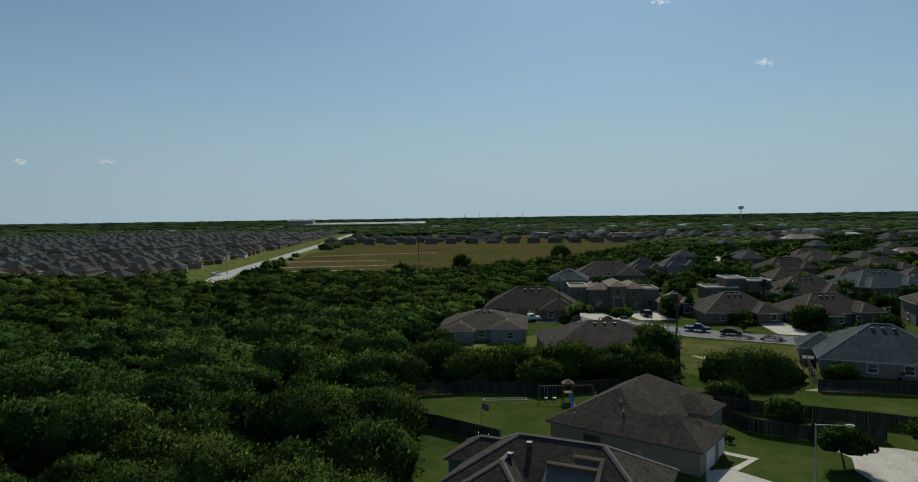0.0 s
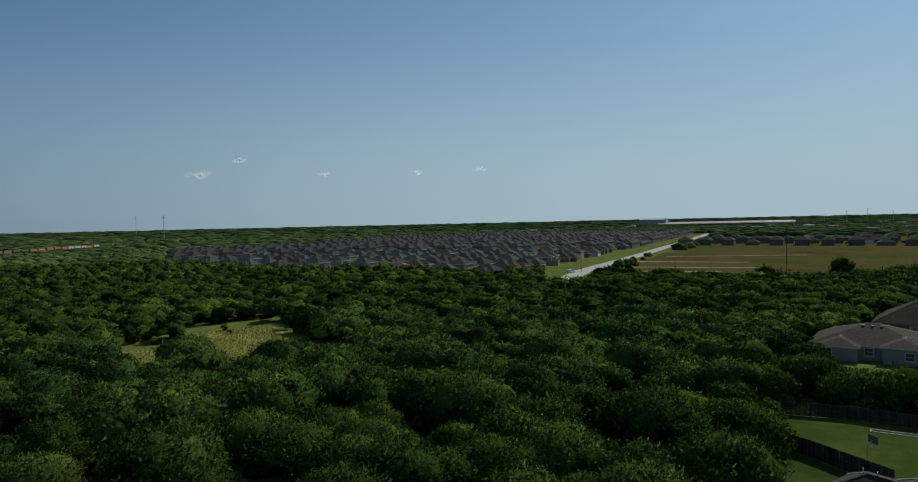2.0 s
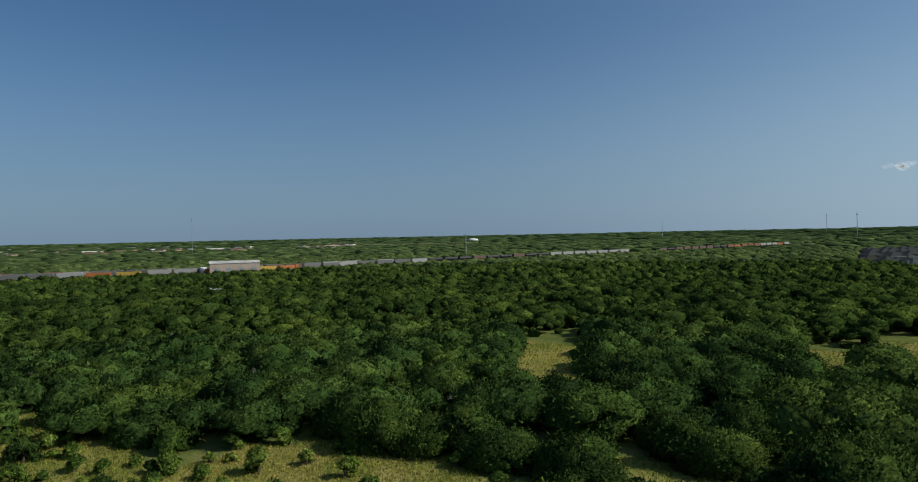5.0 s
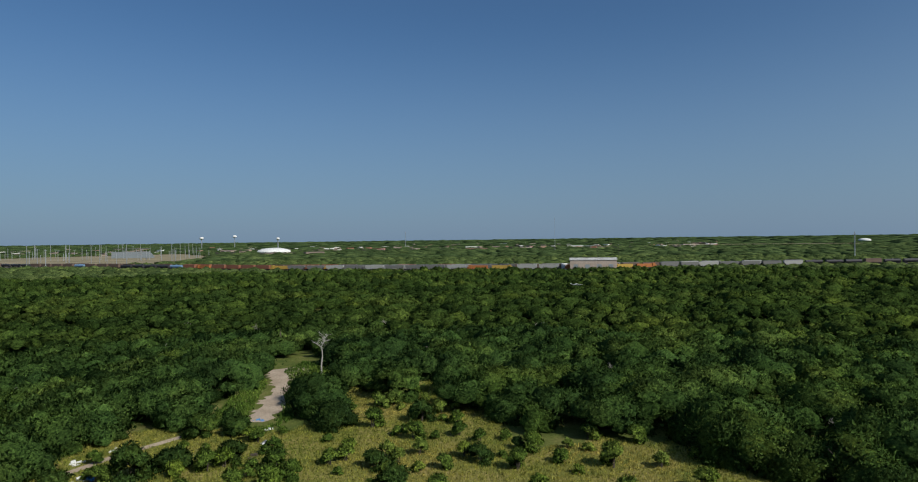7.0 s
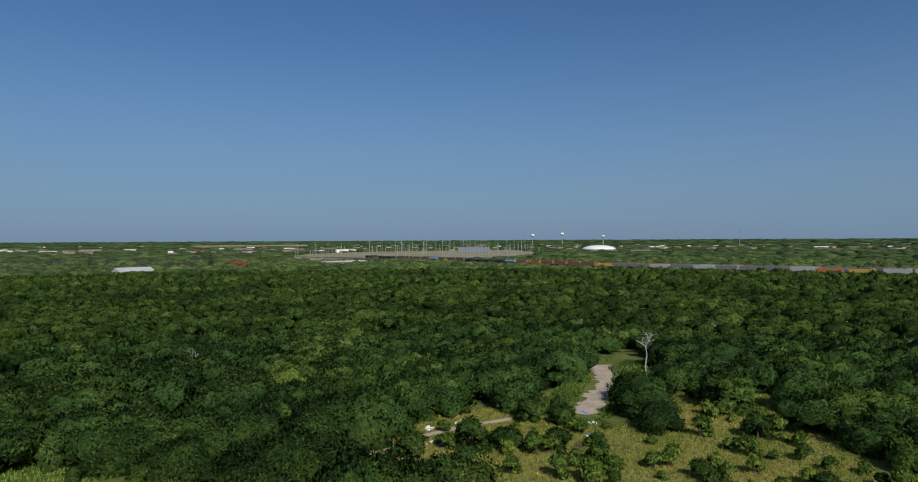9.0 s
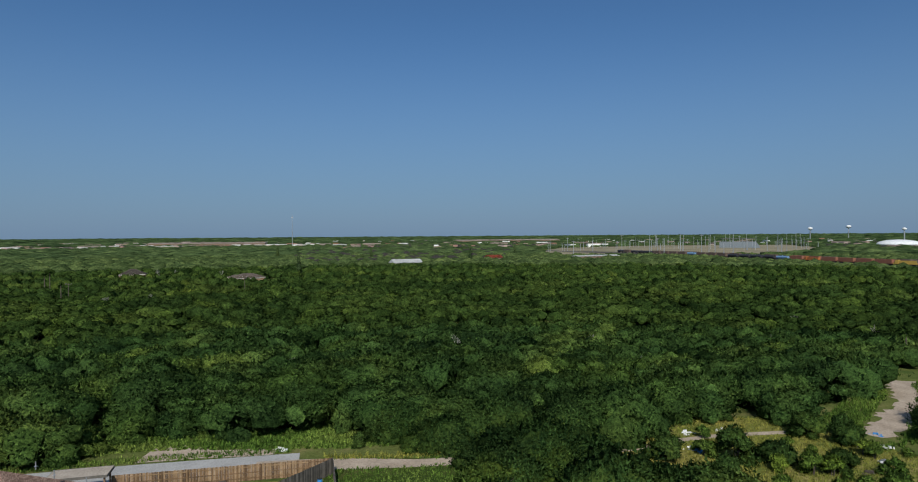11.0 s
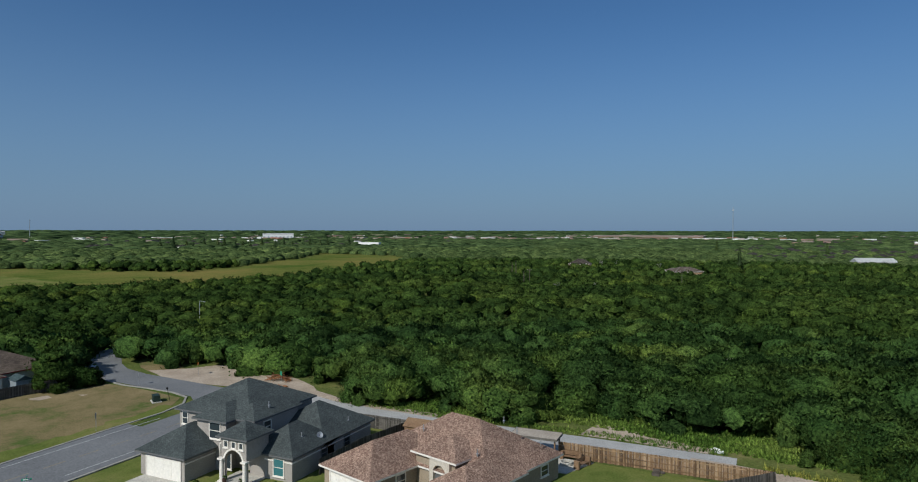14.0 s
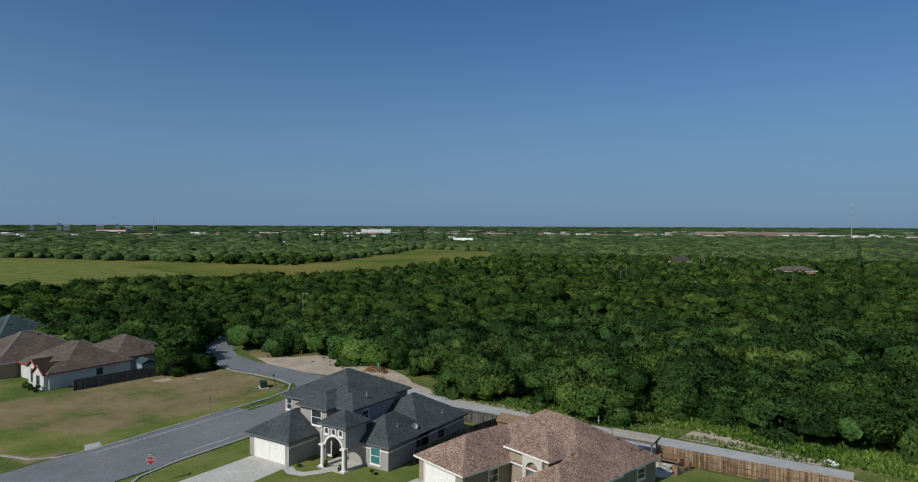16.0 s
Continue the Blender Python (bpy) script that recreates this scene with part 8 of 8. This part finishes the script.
metal_building("long white warehouse far off", 300, -2000, -8, 330, 40, 9, BRICK, TAN_METAL, 10)
metal_building("long white shed on the horizon", -330, 2300, 4, 420, 60, 9, STUCCO_WHITE, WHITE_METAL, 8)
metal_building("pale industrial block on the horizon", -560, 2300, 4, 90, 50, 24, TAN_METAL, WHITE_METAL, 4)
metal_building("red-roofed building on the horizon", 1900, -1050, 30, 90, 30, 12, STUCCO_WHITE, RED_ROOF, 6)


for az, r, w, h in ((246.4, 2700, 14, 24), (244.7, 2700, 12, 30), (244.2, 2700, 20, 22), (242.0, 2700, 24, 22), (240.8, 2700, 10, 30), (240.0, 2700, 26, 20)):
    metal_building("pale mid-rise block on the skyline", -r * math.sin(radians(az)), r * math.cos(radians(az)), az, w, 14, h, STUCCO_BLUE, WHITE_METAL, 4)


def round_tank(label, x, y, r, h, dome, name="storage_tank"):
    t = thing(name, label, "tank", pose(x, y, 0))
    bm = bmesh.new()
    tube(bm, (0, 0, 0), (0, 0, h), r, r, 32, False)
    part("shell", bm, WHITE_METAL, t)
    bm = bmesh.new()
    prev = None
    for i in range(7):
        a = math.pi / 2 * i / 6
        ring = [bm.verts.new((r * 1.02 * math.cos(a) * math.cos(b) if i < 6 else 0.01 * math.cos(b), r * 1.02 * math.cos(a) * math.sin(b) if i < 6 else 0.01 * math.sin(b), h + dome * math.sin(a))) for b in [2 * math.pi * k / 32 for k in range(32)]]
        if prev:
            for k in range(32):
                f = bm.faces.new((prev[k], prev[(k + 1) % 32], ring[(k + 1) % 32], ring[k]))
                f.smooth = True
        prev = ring
    part("dome", bm, WHITE_METAL, t)


round_tank("white upright storage tank by the rail yard", -515, -168, 2.6, 6.0, 0.4)
round_tank("broad white domed tank", -1080, -1015, 36, 5, 9)
round_tank("large white domed water tank", -2450, 205, 18, 9, 6)


def power_yard():
    rng = random.Random(21)
    k = 0
    while k < 95:
        x, y = rng.uniform(-1300, -330), rng.uniform(-1700, -690)
        if not inside(YARD, np.array([x]), np.array([y]))[0] or math.hypot(x, y) > 1650:
            continue
        h = rng.choice((12, 15, 18, 22, 26))
        t = thing("steel_mast", "slim grey steel mast in the power yard", "mast", pose(x, y, 0, 0, 0, rng.uniform(0, 180)), "masts of the power yard")
        put("shaft", shared(("shaft", h, STEEL), lambda bm: tube(bm, (0, 0, 0), (0, 0, h), 0.45, 0.3, 6)), t, pose(0, 0, 0))
        if h > 14 and k % 2:
            put("crossarm", shared(("crossarm", STEEL), lambda bm: box(bm, -2.6, -0.15, -0.3, 2.6, 0.15, 0.1)), t, pose(0, 0, h - 1))
        k += 1
    t = thing("grandstand", "large grandstand with a dark raised roof", "grandstand", pose(-800, -1100, 0, 0, 0, -55))
    bm = bmesh.new()
    rows = [[bm.verts.new(p) for p in ((x, -12, 2), (x, 12, 12), (x, 12, 0), (x, -12, 0))] for x in (-34, 34)]
    for i in range(4):
        bm.faces.new((rows[0][i], rows[1][i], rows[1][(i + 1) % 4], rows[0][(i + 1) % 4]))
    bm.faces.new(rows[0][::-1])
    bm.faces.new(rows[1])
    bmesh.ops.recalc_face_normals(bm, faces=bm.faces[:])
    part("seating", bm, STUCCO_BLUE, t, "blue-grey banked seating")
    bm = bmesh.new()
    box(bm, -30, 2, 17, 30, 14, 18)
    part("roof", bm, FASCIA, t)
    for x in (-34, -12, 12, 34):
        bm = bmesh.new()
        tube(bm, (x * 0.8, 11.5, 11), (x * 0.8, 11.5, 17), 0.5, None, 6)
        part("column", bm, STEEL, t)


power_yard()


def tall_masts():
    for x, y, h, r in [(-760, 55, 30, 0.6), (-2350, 900, 62, 0.8), (-1150, -270, 0, 0), (60, -1900, 90, 0.9), (-1280, 900, 58, 0.7), (-1230, -420, 70, 0.35), (-2300, 1500, 80, 0.8), (-40, 2350, 32, 0.7), (20, 2350, 40, 0.7), (75, 2350, 46, 0.7), (140, 2350, 38, 0.7), (230, 2350, 42, 0.7), (-2000, -1250, 60, 0.8), (2100, -1300, 60, 1.0)]:
        if h == 0:
            continue
        t = thing("radio_mast", "thin grey mast standing against the horizon", "mast", pose(x, y, 0), "far masts")
        bm = bmesh.new()
        tube(bm, (0, 0, 0), (0, 0, h), r, r * 0.6, 6)
        part("shaft", bm, STEEL, t)
        bm = bmesh.new()
        box(bm, -r * 3, -r, h * 0.9, r * 3, r, h * 0.93)
        part("antenna", bm, STEEL, t)
    for x, y, h, r in [(-2050, -2150, 52, 9), (-1560, -1790, 42, 7), (1000, 2300, 48, 10), (-1400, -1300, 36, 5)]:
        t = thing("water_tower", "white water tower on a slim stem", "water tower", pose(x, y, 0), "far water towers")
        bm = bmesh.new()
        tube(bm, (0, 0, 0), (0, 0, h), 1.6, 1.3, 10)
        part("stem", bm, STEEL, t)
        bm = bmesh.new()
        bmesh.ops.create_icosphere(bm, subdivisions=3, radius=r, matrix=Matrix.Translation((0, 0, h)) @ Matrix.Diagonal((1, 1, 0.7, 1)))
        part("bowl", bm, WHITE_METAL, t)


tall_masts()


def far_town():
    """Countless small buildings scattered towards the horizon."""
    m, nt, b = nodes_of("far_building_walls", 0.8)
    geo = nt.nodes.new("ShaderNodeNewGeometry")
    nt.links.new(ramp(nt, geo.outputs["Random Per Island"], [(0.0, (0.18, 0.14, 0.12)), (0.35, (0.34, 0.27, 0.22)), (0.6, (0.30, 0.13, 0.09)), (0.75, (0.6, 0.58, 0.54)), (1.0, (0.78, 0.77, 0.74))]), b.inputs["Base Color"])
    rng = random.Random(77)
    bm, br = bmesh.new(), bmesh.new()
    for az0, az1, r0, r1, n, homes in [(128, 178, 1250, 2900, 620, 0.6), (95, 128, 1500, 2900, 420, 0.6), (178, 225, 1700, 2900, 480, 0.3), (225, 250, 1300, 2600, 110, 0.5), (325, 360, 700, 2400, 300, 0.8), (0, 40, 1300, 2600, 160, 0.7), (163, 182, 620, 1100, 80, 1.0), (205, 235, 1000, 1500, 40, 0.8)]:
        for _ in range(n):
            a, r = radians(rng.uniform(az0, az1)), rng.uniform(r0, r1)
            x, y = -r * math.sin(a), r * math.cos(a)
            if inside(YARD, np.array([x]), np.array([y]))[0] or near_line(RAIL, np.array([x]), np.array([y]))[0] < 40 or inside(MEADOW_POLY, np.array([x]), np.array([y]))[0]:
                continue
            g = float(land_height(r))
            if rng.random() < homes:
                w, d = rng.uniform(10, 17), rng.uniform(9, 13)
                hip_roof(br, x - w / 2, y - d / 2, x + w / 2, y + d / 2, 3.2 + g, rng.uniform(0.4, 0.6))
                box(bm, x - w / 2, y - d / 2, 0, x + w / 2, y + d / 2, 3.15 + g)
                continue
            w, d, h = rng.choice((9, 12, 14, 18, 26, 44)) * rng.uniform(0.8, 1.2), rng.uniform(7, 12), rng.uniform(5.2, 8.2) + g
            fs = box(bm, -w / 2, -d / 2, 0, w / 2, d / 2, h)
            bmesh.ops.transform(bm, matrix=pose(x, y, 0, 0, 0, rng.uniform(0, 180)), verts=list({v for f in fs for v in f.verts}))
    tagged(part("far_roofs", br, ROOF_UMBER), "countless brown hipped roofs far off among trees", "roofs", kind="stuff")
    tagged(part("far_town", bm, m), "countless small pale and brown buildings far off", "buildings", kind="stuff")


far_town()
# bare strips seen far off between the trees
for pts, lb in (([(-1750, -300), (-1800, 150), (-1860, 150), (-1830, -300)], "pale bare strip of ground far off"), ([(-900, 60), (-1100, 130), (-1300, 100), (-1250, 60), (-1000, 40)], "dirt ground beside the far pole"), ([(100, 900), (420, 840), (430, 870), (100, 930)], "yellow field strip far off")):
    patch("far_bare_ground", pts, 6.2 if "strip of" in lb else 0.2, PALE_DIRT if "yellow" not in lb else MEADOW, lb, "ground")


def clouds():
    """A few small fair-weather clouds low over the horizon."""
    m = bpy.data.materials.new("cloud")
    m.use_nodes = True
    nt = m.node_tree
    tl = nt.nodes.new("ShaderNodeBsdfTranslucent")
    tl.inputs["Color"].default_value = (1, 1, 1, 1)
    clear = nt.nodes.new("ShaderNodeBsdfTransparent")
    ms = nt.nodes.new("ShaderNodeMixShader")
    ms.inputs[0].default_value = 0.07
    nt.links.new(clear.outputs[0], ms.inputs[1])
    nt.links.new(tl.outputs[0], ms.inputs[2])
    nt.links.new(ms.outputs[0], nt.nodes["Material Output"].inputs["Surface"])
    rng = np.random.default_rng(9)
    for k, (az, el, w) in enumerate([(-25.2, 11.8, 60), (28.4, 4.75, 55), (-17.3, 17.2, 50), (33.9, 4.5, 50), (41.9, 4.5, 50), (52.2, 4.4, 80), (48.9, 5.6, 60)]):
        d = 4300
        c = np.array([-d * math.sin(radians(az)), d * math.cos(radians(az)), 27 + d * math.tan(radians(el))])
        co, fa, off = [], [], 0
        for j in range(12):
            r = w * rng.uniform(0.14, 0.36)
            p = ICO1_V * r * rng.uniform(0.75, 1.2, (len(ICO1_V), 1)) * [1, 1, 0.6] + c + rng.normal(0, 1, 3) * [w * 0.34, w * 0.34, w * 0.12]
            co.append(p)
            fa.append(ICO1_F + off)
            off += len(p)
        ob = new("cloud", mesh_from("cloud", np.concatenate(co), np.concatenate(fa), m, True))
        ob.visible_shadow = False
        tagged(ob, "small thin white fair-weather cloud", "cloud", kind="structure")


clouds()
